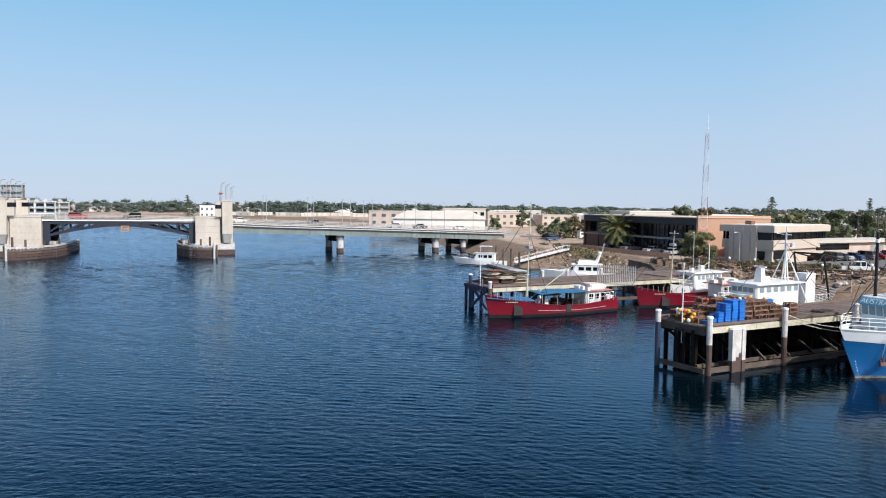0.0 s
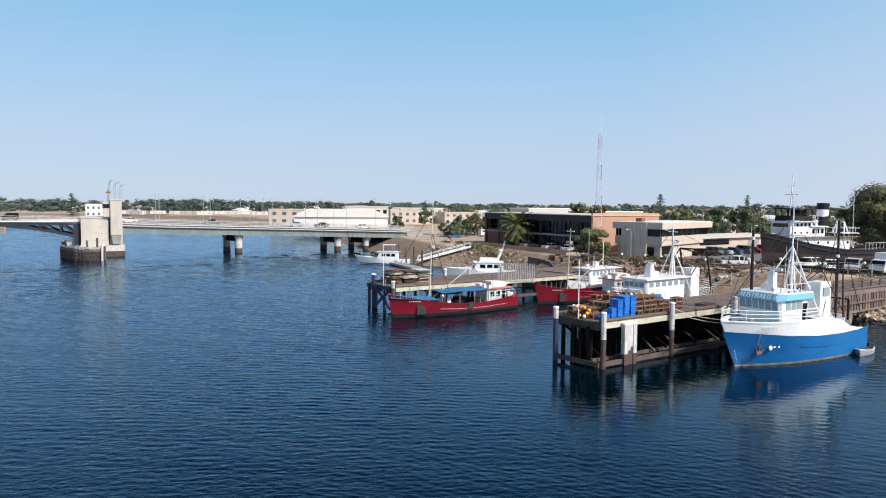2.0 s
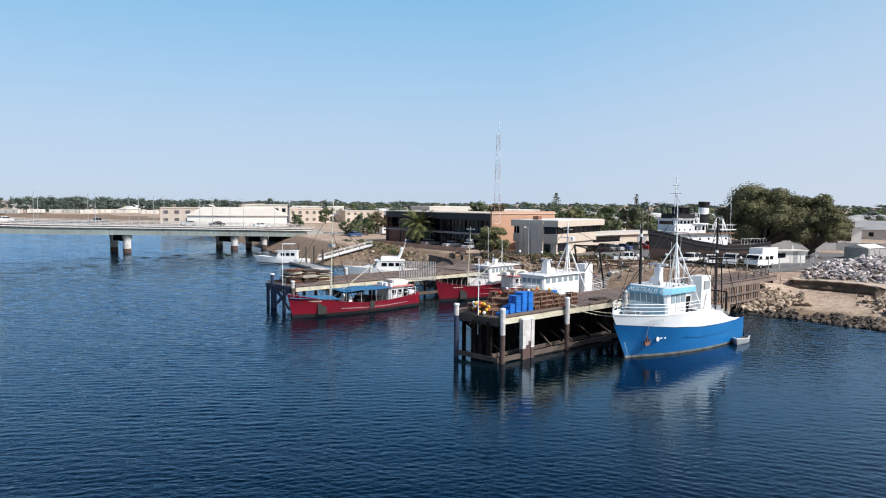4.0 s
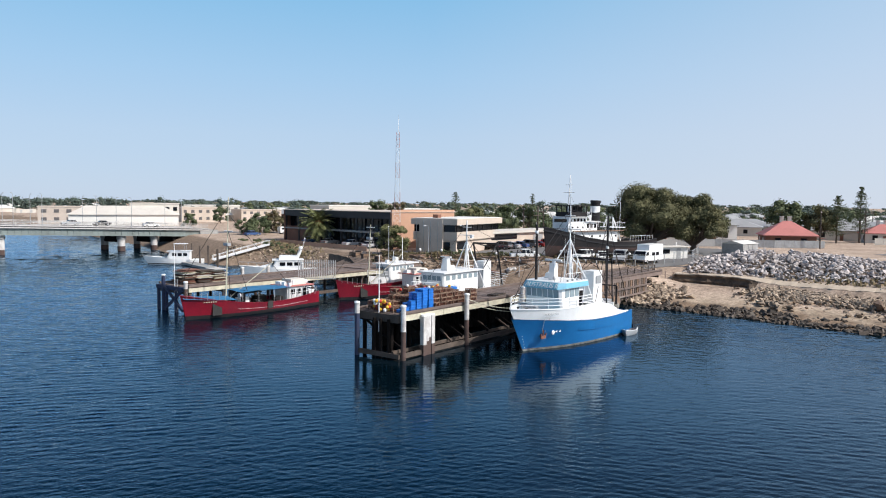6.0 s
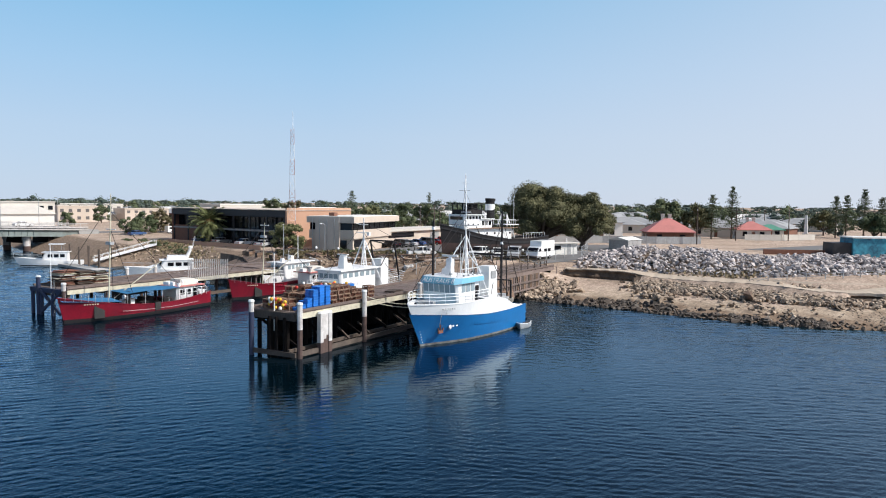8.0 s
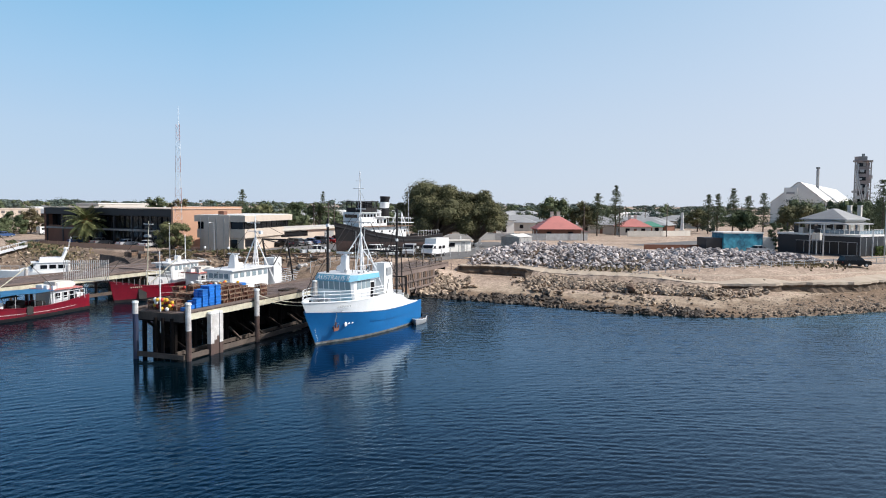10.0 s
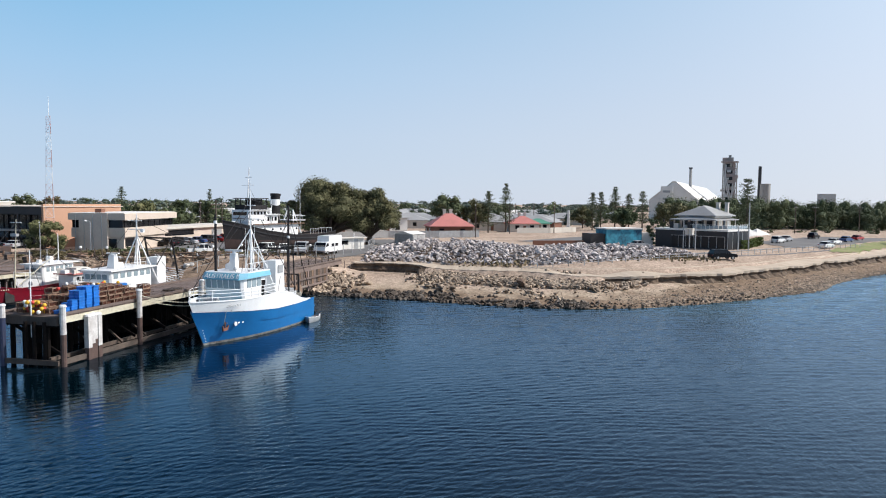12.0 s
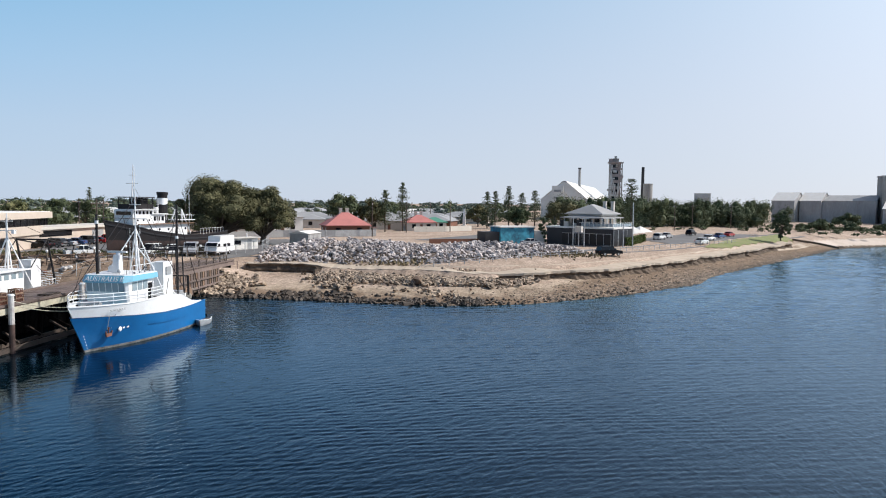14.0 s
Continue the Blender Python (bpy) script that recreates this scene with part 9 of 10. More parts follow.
for i in range(34):
    col = ("yellow", "red", "yellow", "white", "red")[i % 5]
    x, y, k = r2.uniform(0.1, 0.75), r2.uniform(2.0, 3.8), i // 9
    b = thing("float_buoy", col + " plastic float heaped at the jetty's end", "buoy", *(J1.matrix_basis @ Vector((x, y, J1_TOP + 0.2 + 0.26 * k))), 0, "float heap")
    part("float", Shape().ball(0, 0, 0, 0.18), BUOYS[col], b, smooth=True)
for i in range(9):
    col = ("red", "white", "yellow")[i % 3]
    b = thing("float_buoy", col + " plastic float on top of the traps", "buoy", *(J1.matrix_basis @ Vector((r2.uniform(3.5, 11), r2.uniform(1.8, 4.6), J1_TOP + 1.62 + r2.uniform(0, 0.25)))), 0, "floats on the traps")
    part("float", Shape().ball(0, 0, 0, 0.16), BUOYS[col], b, smooth=True)
POLE = thing("marker_pole", "tall thin white pole at the jetty's end", "pole", *(J1.matrix_basis @ Vector((0.0, 2.7, 0))), 0)
part("shaft", Shape().rod((0, 0, 2.2), (0, 0, 9.3), 0.06, 0.04, n=6), WHITE_PAINT, POLE)
POLE2 = copy_thing(POLE, on(J2, -0.3, 2.7, -0.6))
LADDER = thing("steel_ladder", "steel ladder hanging at the jetty's end", "ladder", *(J2.matrix_basis @ Vector((-0.35, 2.0, 0.4))), 22.6)
for yy in (0, 0.5):
    part("stile", Shape().rod((0, yy, 0), (0, yy, 3.9), 0.04, n=5), GREY_METAL, LADDER)
for i in range(11):
    part("rung", Shape().rod((0, 0, 0.3 + i * 0.33), (0, 0.5, 0.3 + i * 0.33), 0.025, n=5), GREY_METAL, LADDER)
PL = thing("timber_pallet", "dark slatted timber pallet lying on the jetty deck", "pallet", *(J1.matrix_basis @ Vector((17.2, 1.6, J1_TOP + 0.02))), 30)
for i in range(5):
    part("slat", Shape().box(-0.6 + i * 0.45, 0, 0.12, 0.3, 1.2, 0.05), TIMBER, PL)
for i in range(3):
    part("bearer", Shape().box(0.3, -0.5 + i * 0.5, 0, 2.3, 0.1, 0.12), TIMBER, PL)
TP = thing("blue_tub", "round blue plastic tub among the traps", "tub", *(J1.matrix_basis @ Vector((11.5, 3.3, J1_TOP + 0.02))), 0)
part("tub", Shape().rod((0, 0, 0), (0, 0, 1.3), 0.55, 0.62, n=14), BLUE_BIN, TP)
for i, (p, q, sag) in enumerate((((10.5, -0.5, 3.9), (21.5, -5.8, 4.2), 1.1), ((9.4, -0.5, 4.6), (16.6, -6.2, 4.4), 0.9), ((30, -0.4, 4.2), (33.5, -6.0, 3.0), 0.8), ((20, -0.5, 4.1), (24, -4.5, 4.0), 0.7))):
    rope = thing("mooring_rope", "pale mooring rope between jetty and trawler", "rope", *(J1.matrix_basis @ Vector(p)), 23)
    pts = [Vector((0, 0, 0)).lerp(Vector(q) - Vector(p), k / 10) - Vector((0, 0, sag * 4 * (k / 10) * (1 - k / 10))) for k in range(11)]
    part("strand", Shape().line(pts, 0.04, 5), CREAM_BEAM, rope)

# gangway and pontoon behind the far jetty
PONT = thing("pontoon", "low grey floating pontoon with guide piles", "pontoon", 25.0, 158.5, 0, 100)
part("deck", Shape().box(0, 0, 0.1, 18, 2.6, 0.5), GREY_CONCRETE, PONT)
for i in range(4):
    part("guide_pile", Shape().rod((-8 + i * 5.2, -1.5, -3), (-8 + i * 5.2, -1.5, 4.2 + 0.4 * (i % 2)), 0.22, n=8), TIMBER, PONT)
GANG = thing("gangway", "long pale aluminium gangway sloping down to the pontoon", "gangway", 29.2, 163.5, 0)
for sd in (-0.7, 0.7):
    part("side_truss", Shape().beam((0, sd, 1.0), (12.0, -2.0 + sd, 4.35), 0.14, 0.4).beam((0, sd, 1.9), (12.0, -2.0 + sd, 5.25), 0.08), WHITE_PAINT, GANG)
    for i in range(9):
        part("truss_post", Shape().beam((1.5 * i, -0.25 * i + sd, 1.0 + 0.418 * i), (1.5 * i, -0.25 * i + sd, 1.9 + 0.418 * i), 0.07), WHITE_PAINT, GANG)
part("tread", Shape().beam((0, 0, 1.0), (12.0, -2.0, 4.35), 1.4, 0.12), WHITE_ROOF, GANG)
# timber hard standing and retaining boards between the jetties
fence("retaining_wall", "dark timber retaining wall along the bank", [(45.5, 116), (46.5, 124), (46, 134)], 2.2, TIMBER, 1.2)
HARD = thing("timber_quay", "weathered plank quay at the jetty's root", "quay", 47.0, 113.0, 3.3, 22.6)
for i in range(20):
    part("plank", Shape().box(-6 + i * 0.62, 0, 0, 0.58, 8.5, 0.14), DECKING, HARD)
part("edge_beam", Shape().box(0, -4.3, -0.5, 13, 0.3, 0.5), CREAM_BEAM, HARD)
for i in range(4):
    part("pile", Shape().rod((-5.5 + i * 3.6, -4.0, -5), (-5.5 + i * 3.6, -4.0, 0), 0.2, n=8), TIDE_PILE, HARD)
# driftwood and timber heaps along the bank
for i in range(46):
    k = r2.random()
    x, y = between((50, 118), (80, 93), k)
    x, y = x + r2.uniform(-3.5, 3.5), y + r2.uniform(-3.5, 3.5)
    ll = r2.uniform(1.2, 3.6)
    lg = thing("driftwood_log", "bleached driftwood log lying on the bank", "log", x, y, float(height(x, y)) + 0.14, r2.uniform(0, 180), "bank driftwood")
    part("log", Shape().rod((-ll / 2, 0, 0), (ll / 2, 0, r2.uniform(0, 0.5)), 0.16, 0.09, n=7), TRAP_WOOD if i % 3 else WHITE_PILE, lg)
gr = Shape()
for i in range(5200):
    k = r2.random()
    if i % 3 == 0:
        x, y = between((58, 124), (86, 93), k)
        x, y = x + r2.gauss(0, 2.2), y + r2.gauss(0, 2.2)
    elif i % 3 == 1:
        x, y = between((41, 140), (46, 170), k)
        x, y = x + r2.gauss(0, 2.5), y + r2.gauss(0, 3)
    else:
        x, y = between((93, 68), (128, 38), k)
        x, y = x + r2.gauss(0, 2.0), y + r2.gauss(0, 2.0)
    z = float(height(x, y))
    if z < 2.0:
        continue
    a, hh = r2.uniform(0, 3.14), r2.uniform(0.15, 0.5)
    dx, dy = 0.12 * math.cos(a), 0.12 * math.sin(a)
    gr.add([(x - dx, y - dy, z - 0.03), (x + dx, y + dy, z - 0.03), (x + dx * 2 + r2.uniform(-.1, .1), y + dy * 2, z + hh), (x - dx * 1.6, y - dy * 1.6, z + hh * 0.8)], [(0, 1, 2, 3)])
tagged(part("dry_grass", gr, DRY_GRASS), "tufts of dry straw-coloured grass on the banks", "grass", "", "stuff")

# ---- poles ----
PW = thing("power_pole", "weathered timber power pole with crossarm and insulators", "power pole", 157.8, 106.7, FLAT, 30, "power poles")
part("pole", Shape().rod((0, 0, -0.3), (0, 0, 9.4), 0.16, 0.11, n=8), TIMBER, PW)
part("crossarm", Shape().box(0, 0, 8.5, 2.4, 0.12, 0.14).box(0, 0, 7.7, 1.8, 0.12, 0.14), TIMBER, PW)
for i in range(4):
    part("insulator", Shape().rod((-1.05 + i * 0.7, 0, 8.64), (-1.05 + i * 0.7, 0, 8.84), 0.06, n=6), WHITE_PAINT, PW)
for x, y in ((186.2, 113.5), (200.3, 105.8), (261.7, 48.2), (267.1, 43.1), (342, 25), (276.8, 125), (240, 100), (300, 34), (230, 130), (107, 147), (79.9, 111.5), (101.6, 148.1), (210, 160), (250, 150)):
    copy_thing(PW, pose(x, y, FLAT, 0, 0, r2.uniform(0, 180)))
SL = thing("street_lamp", "slim grey yard lamp on a tall pole", "street lamp", 61.8, 121.8, FLAT - 0.3, 200, "yard lamps")
part("pole", Shape().rod((0, 0, -0.3), (0, 0, 5.6), 0.08, 0.06, n=6), GREY_METAL, SL)
part("arm", Shape().line([(0, 0, 5.6), (0.3, 0, 5.9), (1.0, 0, 5.95)], 0.04), GREY_METAL, SL)
part("lamp_head", Shape().box(1.1, 0, 5.88, 0.5, 0.2, 0.12), WHITE_PAINT, SL)
for x, y in ((51.9, 118.2), (78.6, 103.1), (104.8, 147.0), (84, 110), (68, 118)):
    copy_thing(SL, pose(x, y, FLAT - 0.3, 0, 0, r2.uniform(0, 360)))

# ---- boulders ----
def boulder_meshes(name, mat, n, rough, seed):
    rr, out = random.Random(seed), []
    for i in range(n):
        bm = bmesh.new()
        for k in range(11):
            d = Vector((rr.gauss(0, 1), rr.gauss(0, 1), rr.gauss(0, 1))).normalized()
            bm.verts.new((d.x * rr.uniform(0.8, 1.1), d.y * rr.uniform(0.65, 0.95), d.z * rr.uniform(0.5, 0.8)))
        hull = bmesh.ops.convex_hull(bm, input=bm.verts)
        bmesh.ops.delete(bm, geom=list({e for e in hull["geom_interior"] + hull["geom_unused"] if isinstance(e, bmesh.types.BMVert)}), context="VERTS")
        me = bpy.data.meshes.new(name)
        bm.to_mesh(me)
        bm.free()
        me.materials.append(mat)
        out.append(me)
    return out


def scatter(name, stuff_label, parent, spots, meshes, mat, keep, seed):
    """Boulders at (x, y, z, size): the nearest as pieces, the rest joined."""
    rr = random.Random(seed)
    spots = sorted(spots, key=lambda s: s[0] + 0.4 * s[1])
    rest = Shape()
    for i, (x, y, z, s) in enumerate(spots):
        m = pose(x, y, z, rr.uniform(-35, 35), rr.uniform(-35, 35), rr.uniform(0, 360)) @ Matrix.Diagonal((s, s * rr.uniform(0.8, 1.1), s * rr.uniform(0.75, 1.05), 1))
        me = meshes[rr.randrange(len(meshes))]
        if i < keep:
            piece("boulder", me, parent, m)
        else:
            rest.add([m @ v.co for v in me.vertices], [tuple(p.vertices) for p in me.polygons])
    if rest.v:
        tagged(part(name, rest, mat, parent, stuff_label), "", "", "", "stuff")


rk = random.Random(91)
FRONT = [(90.5, 85), (95.0, 75.5), (97.8, 65.5), (102.3, 54.5), (109, 47.5), (118.5, 43), (134, 40.5)]
heap = thing("rock_pile", "long heap of pale grey quarried boulders beside the shore path", "rock pile", 0, 0, 0)


def along_front(k):
    n = len(FRONT) - 1
    i = min(n - 1, int(k * n))
    a, b = FRONT[i], FRONT[i + 1]
    p = between(a, b, k * n - i)
    d = Vector((b[0] - a[0], b[1] - a[1])).normalized()
    return p, Vector((-d.y, d.x))


spots = []
for i in range(150):
    for j in range(44):
        k = (i + rk.uniform(-0.45, 0.45)) / 149
        k = min(0.999, max(0, k))
        p, nrm = along_front(k)
        deep = max(0.0, (j + rk.uniform(-0.4, 0.4)/ 1.0) * 0.55)
        wide = 24 * (1 - 0.72 * max(0, (k - 0.72) / 0.28)) * (0.55 + 0.45 * min(1, k / 0.12))
        if deep > wide or rk.random() < 0.22:
            continue
        t = deep / wide
        rise = (1.35 + 0.45 * math.sin(k * 9)) * (0.45 + 0.55 * min(1, k / 0.1)) * (1 - 0.55 * max(0, (k - 0.8) / 0.2)) * min(1, t / 0.42) ** 0.8 * (1 if t < 0.75 else max(0.1, (1 - t) / 0.25))
        x, y = p[0] + nrm.x * deep, p[1] + nrm.y * deep
        z = float(height(x, y)) + rise + rk.uniform(-0.25, 0.3)
        spots.append((x, y, z, rk.uniform(0.2, 0.52) * (1.7 if rk.random() < 0.15 else 1)))
scatter("boulder_rest", "pale quarried boulders", heap, spots, boulder_meshes("boulder", PALE_ROCK, 14, 0.3, 1), PALE_ROCK, 300, 2)
# dark sheet under the boulders, giving their gaps a painted shade
core = Shape()
pts = []
for i in range(31):
    p, nrm = along_front(min(0.999, i / 30))
    for j in range(6):
        t = j / 5
        wd = 23 * (1 - 0.72 * max(0, (i / 30 - 0.72) / 0.28)) * (0.55 + 0.45 * min(1, i / 30 / 0.12))
        x, y = p[0] + nrm.x * wd * t, p[1] + nrm.y * wd * t
        up = (0, 0.7, 1.1, 1.0, 0.7, 0)[j] * (0.45 + 0.55 * min(1, i / 3)) * (1 - 0.55 * max(0, (i / 30 - 0.8) / 0.2))
        pts.append((x, y, float(height(x, y)) - 0.1 + up))
core.add(pts, [(i * 6 + j, (i + 1) * 6 + j, (i + 1) * 6 + j + 1, i * 6 + j + 1) for i in range(30) for j in range(5)])
part("rubble_core", core, CUT_EARTH, heap, "dark core painting the shade between the boulders")

# beach: dark wet rubble at the water's edge, tan rubble higher up
bankrock = []
for i in range(420):
    k = rk.random()
    x, y = between((43.5, 120), (41, 150), k) if i % 2 else between((41, 150), (28, 172), k)
    x, y = x + rk.uniform(-0.5, 7), y + rk.uniform(-2, 2)
    z = float(height(x, y))
    if 0 < z < 3.9:
        bankrock.append((x, y, z + 0.05, rk.uniform(0.2, 0.6)))
edge = [(70.2, 79), (71.8, 71), (74.9, 64.2), (76.5, 57.6), (77.7, 51.8), (80, 44.5), (83.8, 38.3), (89.4, 32.8), (98.5, 28.2), (110, 23.4)]
wet, tan = [], []
for i in range(2300):
    k = rk.random() ** 1.2 * (len(edge) - 1)
    a, b = edge[int(k)], edge[int(k) + 1]
    p = between(a, b, k % 1)
    thin = 1 - 0.6 * max(0, k - 5.5) / 3.5
    x, y = p[0] + rk.uniform(-0.6, 5.0 * thin), p[1] + rk.uniform(-0.3, 1.5)
    if (k > 6 and rk.random() < 0.75) or math.sin(x * 0.9 + 2 * math.sin(y * 0.5)) + 1.6 < 0.75 * max(0, x - p[0]) * rk.uniform(0.3, 1.3):
        continue
    z = float(height(x, y))
    if -0.6 < z < 1.6:
        wet.append((x, y, z + 0.08, rk.uniform(0.18, 0.56) * (1.5 if rk.random() < 0.1 else 1) * (1 if k < 6 else 0.65)))
for (cx, cy, sx, sy, n) in ((76.5, 79.0, 3.4, 3.4, 620), (72.5, 80.5, 3.0, 3.4, 260), (78.5, 84.5, 3.0, 2.6, 160), (90.6, 63.5, 2.6, 4.6, 560), (91.0, 56, 2.2, 2.6, 160), (94.6, 47.0, 3.2, 4.4, 560), (84, 63, 2.4, 4, 70), (101, 39.5, 5, 1.2, 90), (86, 49, 3, 5, 40), (92.5, 58, 1.6, 6, 320), (97, 44, 2.2, 3.4, 260),
                             (79.5, 79.0, 4.5, 3.5, 240), (72.6, 76.5, 3, 3, 200), (75.5, 80.5, 3.6, 3, 200), (88.6, 67.5, 3.0, 3.4, 260), (90.4, 63, 2.4, 3.4, 160), (95, 53.5, 2.4, 3.6, 170), (98.4, 49.6, 2.4, 3.6, 120),
                             (91.5, 66.5, 3.2, 3.6, 420), (90.5, 62.0, 3.4, 3.2, 380), (92.2, 54.5, 3.4, 4.2, 480), (93.5, 50.0, 3.2, 3.4, 300), (77.5, 80.0, 3.2, 2.6, 120)):
    for i in range(n):
        x, y = rk.gauss(cx, sx * 0.42), rk.gauss(cy, sy * 0.55)
        z = float(height(x, y))
        if (0.4 if x > 76 else 0.0) < z < (3.4 if x < 84 else 2.9):
            tan.append((x, y, z + rk.uniform(0.05, 0.45), rk.uniform(0.2, 0.56) * (1.4 if rk.random() < 0.12 else 1) * (1.2 if x < 84 else 1)))
for i in range(1300):
    k = rk.random() * 9
    seg = [(76.5, 57.6), (80, 44.5), (83.8, 38.3), (89.4, 32.8), (98.5, 28.2), (110, 23.4), (125.6, 18.2), (138, 18.4), (152, 16.5), (184, 8.4)]
    p = between(seg[int(k)], seg[int(k) + 1], k % 1)
    x, y = p[0] + rk.uniform(-0.5, 9), p[1] + rk.uniform(0, 7)
    z = float(height(x, y))
    if 0.0 < z < 1.75:
        tan.append((x, y, z - 0.03, rk.uniform(0.07, 0.2) * (2 if rk.random() < 0.03 else 1)))
gravel, gravel2 = Shape(), Shape()
for i in range(7000):
    k = rk.random() ** 0.8 * 8
    seg = [(89.4, 32.8), (98.5, 28.2), (110, 23.4), (125.6, 18.2), (138, 18.4), (152, 16.5), (184, 10.0), (201, 7.0), (221, 3.1)]
    p = between(seg[int(k)], seg[int(k) + 1], k % 1)
    x, y = p[0] + rk.uniform(-0.5, 2), p[1] + abs(rk.gauss(0, 3.2))
    z = float(np.interp(y - p[1], [0, 9], [0.05, 1.5])) if k > 1 else float(height(x, y))
    z = float(height(x, y)) if i % 2 else z
    if not 0.0 < z < 1.6 or abs(z - float(height(x, y))) > 0.3:
        continue
    r = rk.uniform(0.07, 0.2) * (1.8 if rk.random() < 0.05 else 1)
    (gravel if i % 3 else gravel2).ball(x, y, z, r * rk.uniform(0.8, 1.4), r, r * 0.6, 5, 2)
beach = thing("shore_rubble", "tumbled tan rubble and dark wet stones along the beach", "rubble", 0, 0, 0)
scatter("wet_stones", "dark wet stones at the tide line", beach, wet, boulder_meshes("wet_stone", WET_ROCK, 9, 0.3, 3), WET_ROCK, 150, 4)
scatter("tan_stones", "tan broken rubble", beach, tan, boulder_meshes("tan_stone", TAN_ROCK, 9, 0.3, 5), TAN_ROCK, 150, 6)
tagged(part("gravel", gravel, TAN_ROCK, beach), "brown beach gravel", "", "", "stuff")
tagged(part("gravel", gravel2, WET_ROCK, beach), "dark beach gravel", "", "", "stuff")
bank2 = thing("bank_rubble", "brown broken rock along the bank behind the jetty", "rubble", 0, 0, 0)
scatter("bank_stones", "brown broken rock", bank2, bankrock, boulder_meshes("bank_stone", TAN_ROCK, 7, 0.3, 15), TAN_ROCK, 0, 16)
LWALL = fence("brick_wall", "low red-brown brick wall along the top of the bank", [(45, 166), (50.5, 150), (54, 134)], 1.0, SALMON, 3.0)
BIGR = thing("boulder", "large rust-brown boulder on the beach", "boulder", 90.2, 52.2, float(height(90.2, 52.2)) + 0.5, 40)
piece("stone", boulder_meshes("stone", TRAP_WOOD, 1, 0.3, 8)[0], BIGR, Matrix.Diagonal((1.7, 1.3, 1.6, 1)))

# ---- boat yard clutter on the bank ----
rq = random.Random(23)
for i in range(34):
    k = rq.random()
    x, y = between((50, 120), (84, 94), k)
    x, y = x + rq.uniform(-2, 5), y + rq.uniform(-2, 5)
    h = rq.uniform(0.7, 1.6)
    p = thing("mooring_post", "weathered timber post standing on the bank", "post", x, y, float(height(x, y)), rq.uniform(0, 90), "bank posts")
    part("post", Shape().rod((0, 0, -0.3), (rq.uniform(-0.1, 0.1), 0, h), 0.12, 0.1, n=7), TIMBER, p)
    if i % 3 == 0:
        part("float", Shape().ball(0, 0, h + 0.12, 0.25), WHITE_PAINT, p, "white float set on the post")
for i in range(16):
    x, y = between((53, 121), (76, 99), rq.random())
    x, y = x + rq.uniform(-3, 2), y + rq.uniform(-3, 2)
    st = thing("timber_stack", "stack of grey weathered planks on the bank", "timber stack", x, y, float(height(x, y)), rq.uniform(0, 180), "plank stacks")
    for k in range(4):
        part("plank", Shape().box(rq.uniform(-.2, .2), rq.uniform(-.1, .1), 0.02 + k * 0.16, 2.6 + rq.uniform(-.6, .6), 0.9, 0.12, rz=rq.uniform(-8, 8)), TRAP_WOOD if k % 2 else DECKING, st)
for i in range(9):
    x, y = between((47, 133), (49, 118), rq.random())
    x, y = x + rq.uniform(-2, 4), y
    cr = thing("wooden_crate", "dark slatted timber crate standing beside the slip", "crate", x, y, float(height(x, y)) - 0.05, rq.uniform(0, 90), "slip crates")
    part("crate_body", Shape().box(0, 0, 0, 1.2, 0.9, 0.8), TIMBER, cr)
    for k in range(3):
        part("slat", Shape().box(0, -0.47, 0.1 + k * 0.26, 1.22, 0.04, 0.16), TRAP_WOOD, cr)
SLIPW = thing("slipway", "sloping dark timber slipway down the bank", "slipway", 47.5, 128, 0, 95)
part("ramp", Shape().beam((-6, 0, 3.7), (-6, 9, 0.6), 9.0, 0.25), TIMBER, SLIPW)
for i in range(5):
    part("rail", Shape().beam((-9.5 + i * 1.8, 0, 3.85), (-9.5 + i * 1.8, 9, 0.75), 0.2, 0.2), DECKING, SLIPW)
bush = []
for i in range(46):
    x, y = between((60, 122), (88, 93), rq.random())
    bush.append((x + rq.uniform(-2, 4), y + rq.uniform(-2, 4), float(height(x, y)) - 0.1, rq.uniform(0.5, 1.3), rq.uniform(0.8, 2.2)))
for i in range(40):
    x, y = between((46, 150), (43, 185), rq.random())
    bush.append((x + rq.uniform(-4, 3), y, float(height(x, y)) - 0.1, rq.uniform(0.3, 0.8), rq.uniform(0.8, 2)))
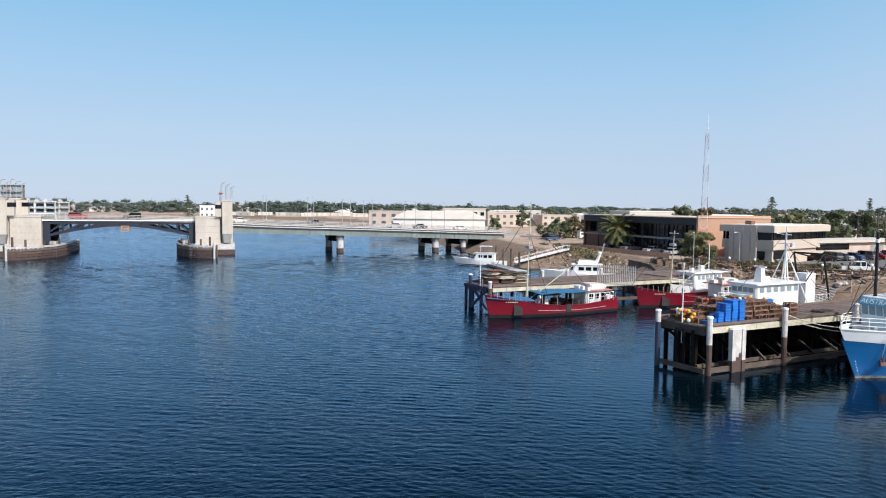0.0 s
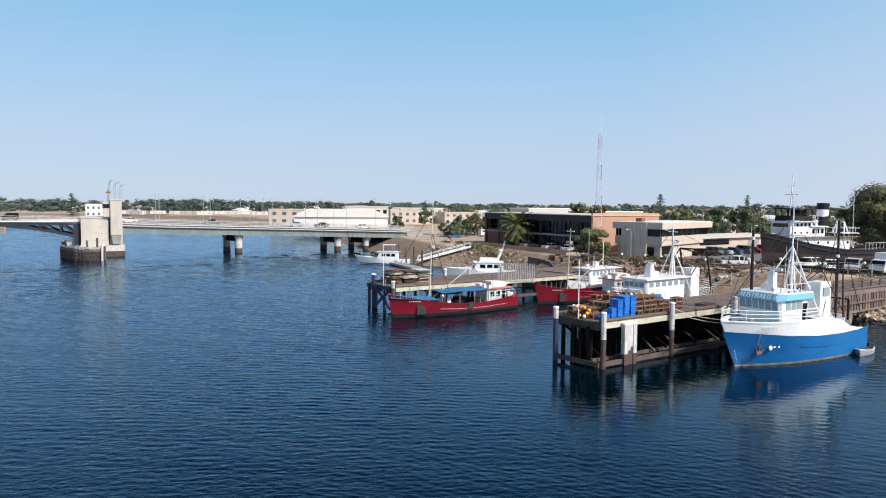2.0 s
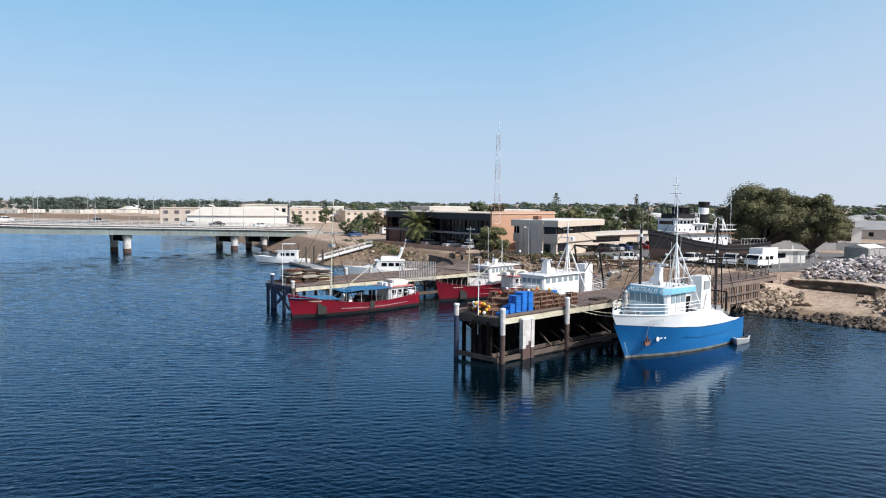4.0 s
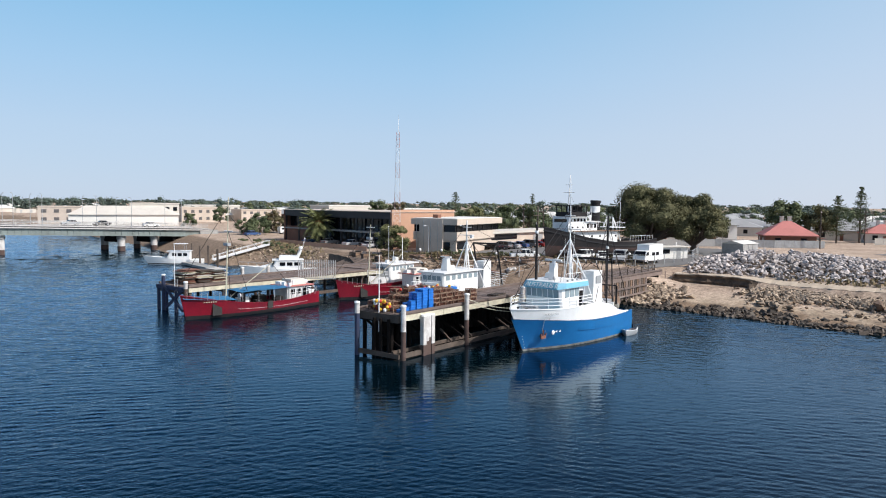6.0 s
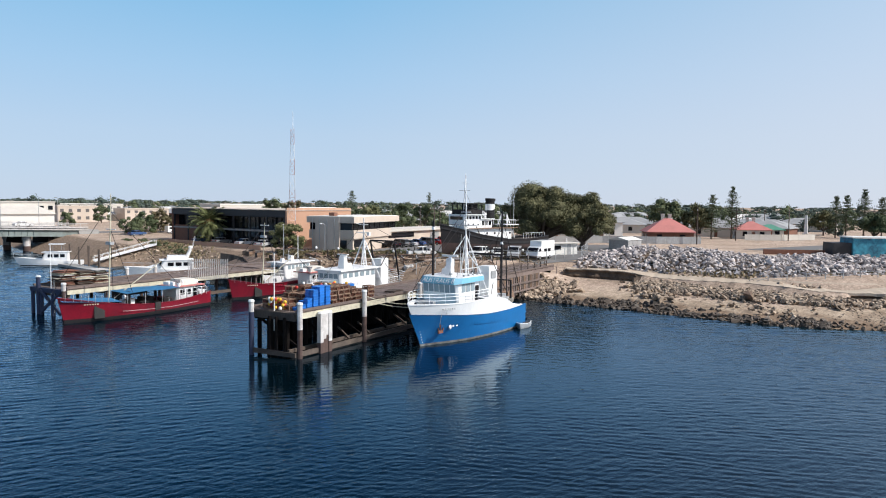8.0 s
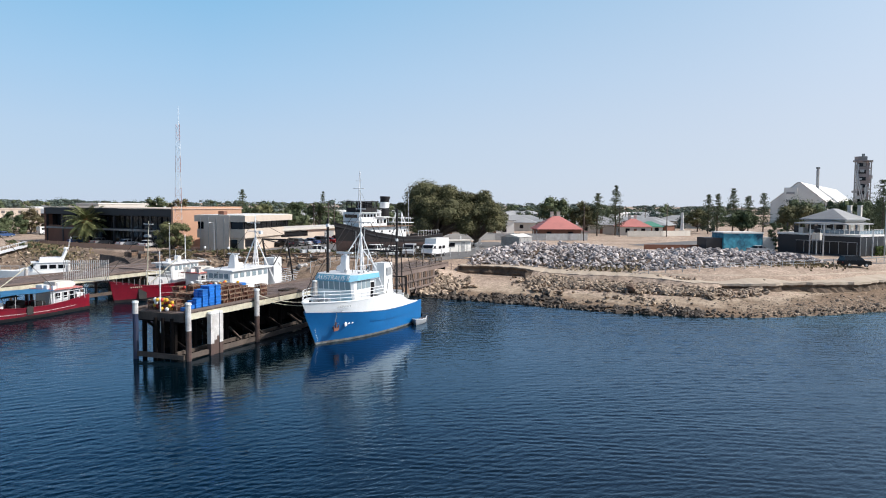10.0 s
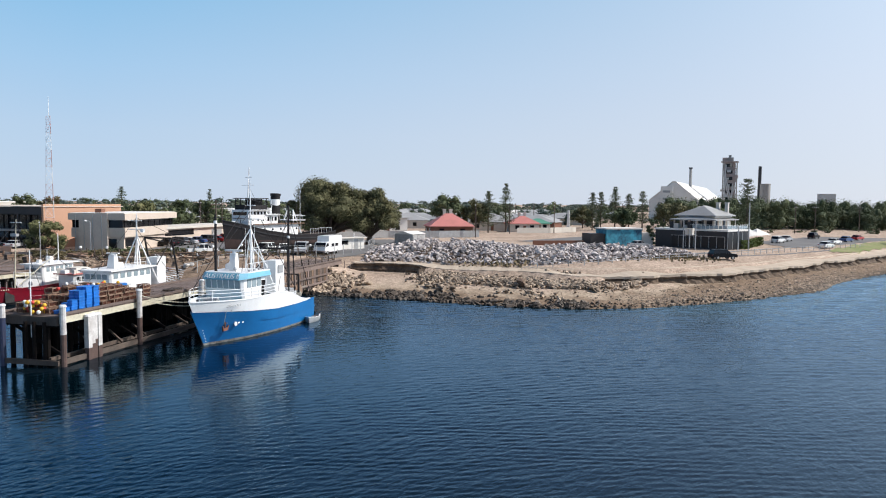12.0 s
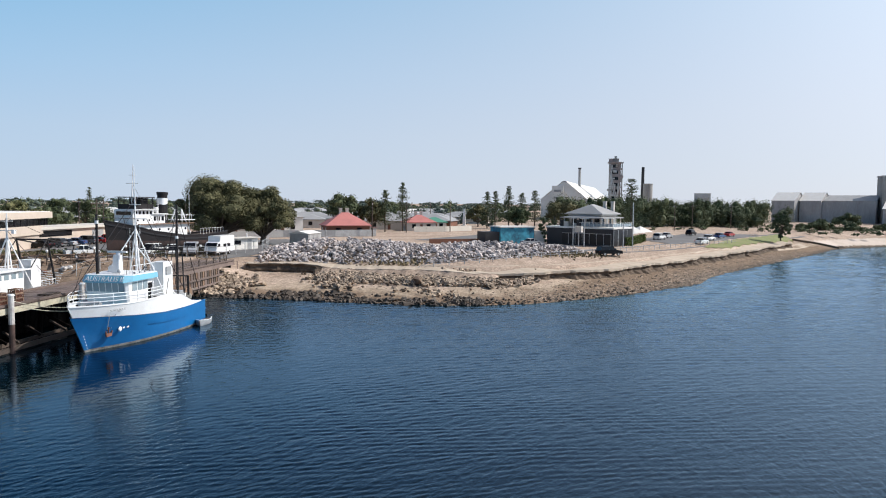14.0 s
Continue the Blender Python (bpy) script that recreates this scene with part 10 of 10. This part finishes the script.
woods("bank_scrub", "low olive scrub on the bank of the boat yard", bush, LEAF_GUM, 93, 90, 0.16)
white_heaps = ((58, 104, 3.2), (60, 106, 3.3), (63.5, 101.5, 3.2), (66, 99.5, 3.3))
for i, (x, y, z) in enumerate(white_heaps):
    g = thing("net_heap", "heap of pale nets and floats on the quay", "net heap", x, y, float(height(x, y)), 20 * i, "net heaps")
    lump = Shape()
    for k in range(9):
        lump.ball(rq.uniform(-0.9, 0.9), rq.uniform(-0.6, 0.6), rq.uniform(0.1, 0.4), rq.uniform(0.3, 0.55), rq.uniform(0.3, 0.5), rq.uniform(0.2, 0.4), 7, 4)
    part("net", lump, WHITE_PILE if i % 2 else TRAP_NET, g)

# scrub, broken stone and timber rails on the bank between the jetties
rz_ = random.Random(91)
rough = []
for i in range(1700):
    x, y = between((49, 121), (86, 92), rz_.random())
    x, y = x + rz_.gauss(0, 2.4), y + rz_.gauss(0, 2.4)
    z = float(height(x, y))
    if 0.4 < z < 4.0:
        rough.append((x, y, z + 0.03, rz_.uniform(0.12, 0.42)))
bank3 = thing("bank_rubble", "brown and grey broken stone strewn down the boat yard's bank", "rubble", 0, 0, 0)
scatter("yard_bank_stones", "brown broken stone", bank3, rough, boulder_meshes("bank_stone", TAN_ROCK, 6, 0.3, 25), TAN_ROCK, 60, 26)
brush = []
for i in range(300):
    x, y = between((52, 122), (88, 94), rz_.random())
    x, y = x + rz_.gauss(1, 2.0), y + rz_.gauss(1, 2.0)
    if float(height(x, y)) > 2.2:
        brush.append((x, y, float(height(x, y)) - 0.1, rz_.uniform(0.4, 1.1), rz_.uniform(0.8, 2.4)))
woods("bank_brush", "dry brown brush on the boat yard's bank", brush, DRY_BRUSH, 94, 110, 0.14)
fence("rail_fence", "weathered timber post and rail fence at the top of the bank", [(86.5, 88.0), (80.0, 91.5), (73, 96.5), (66.5, 102.0), (60, 109.5)], 1.25, TIMBER, 1.6, False)
fence("rail_fence", "grey timber rail fence beside the jetty's root", [(79.5, 86.0), (86.0, 84.5), (92.5, 82.0)], 1.2, DECKING, 1.4, False)
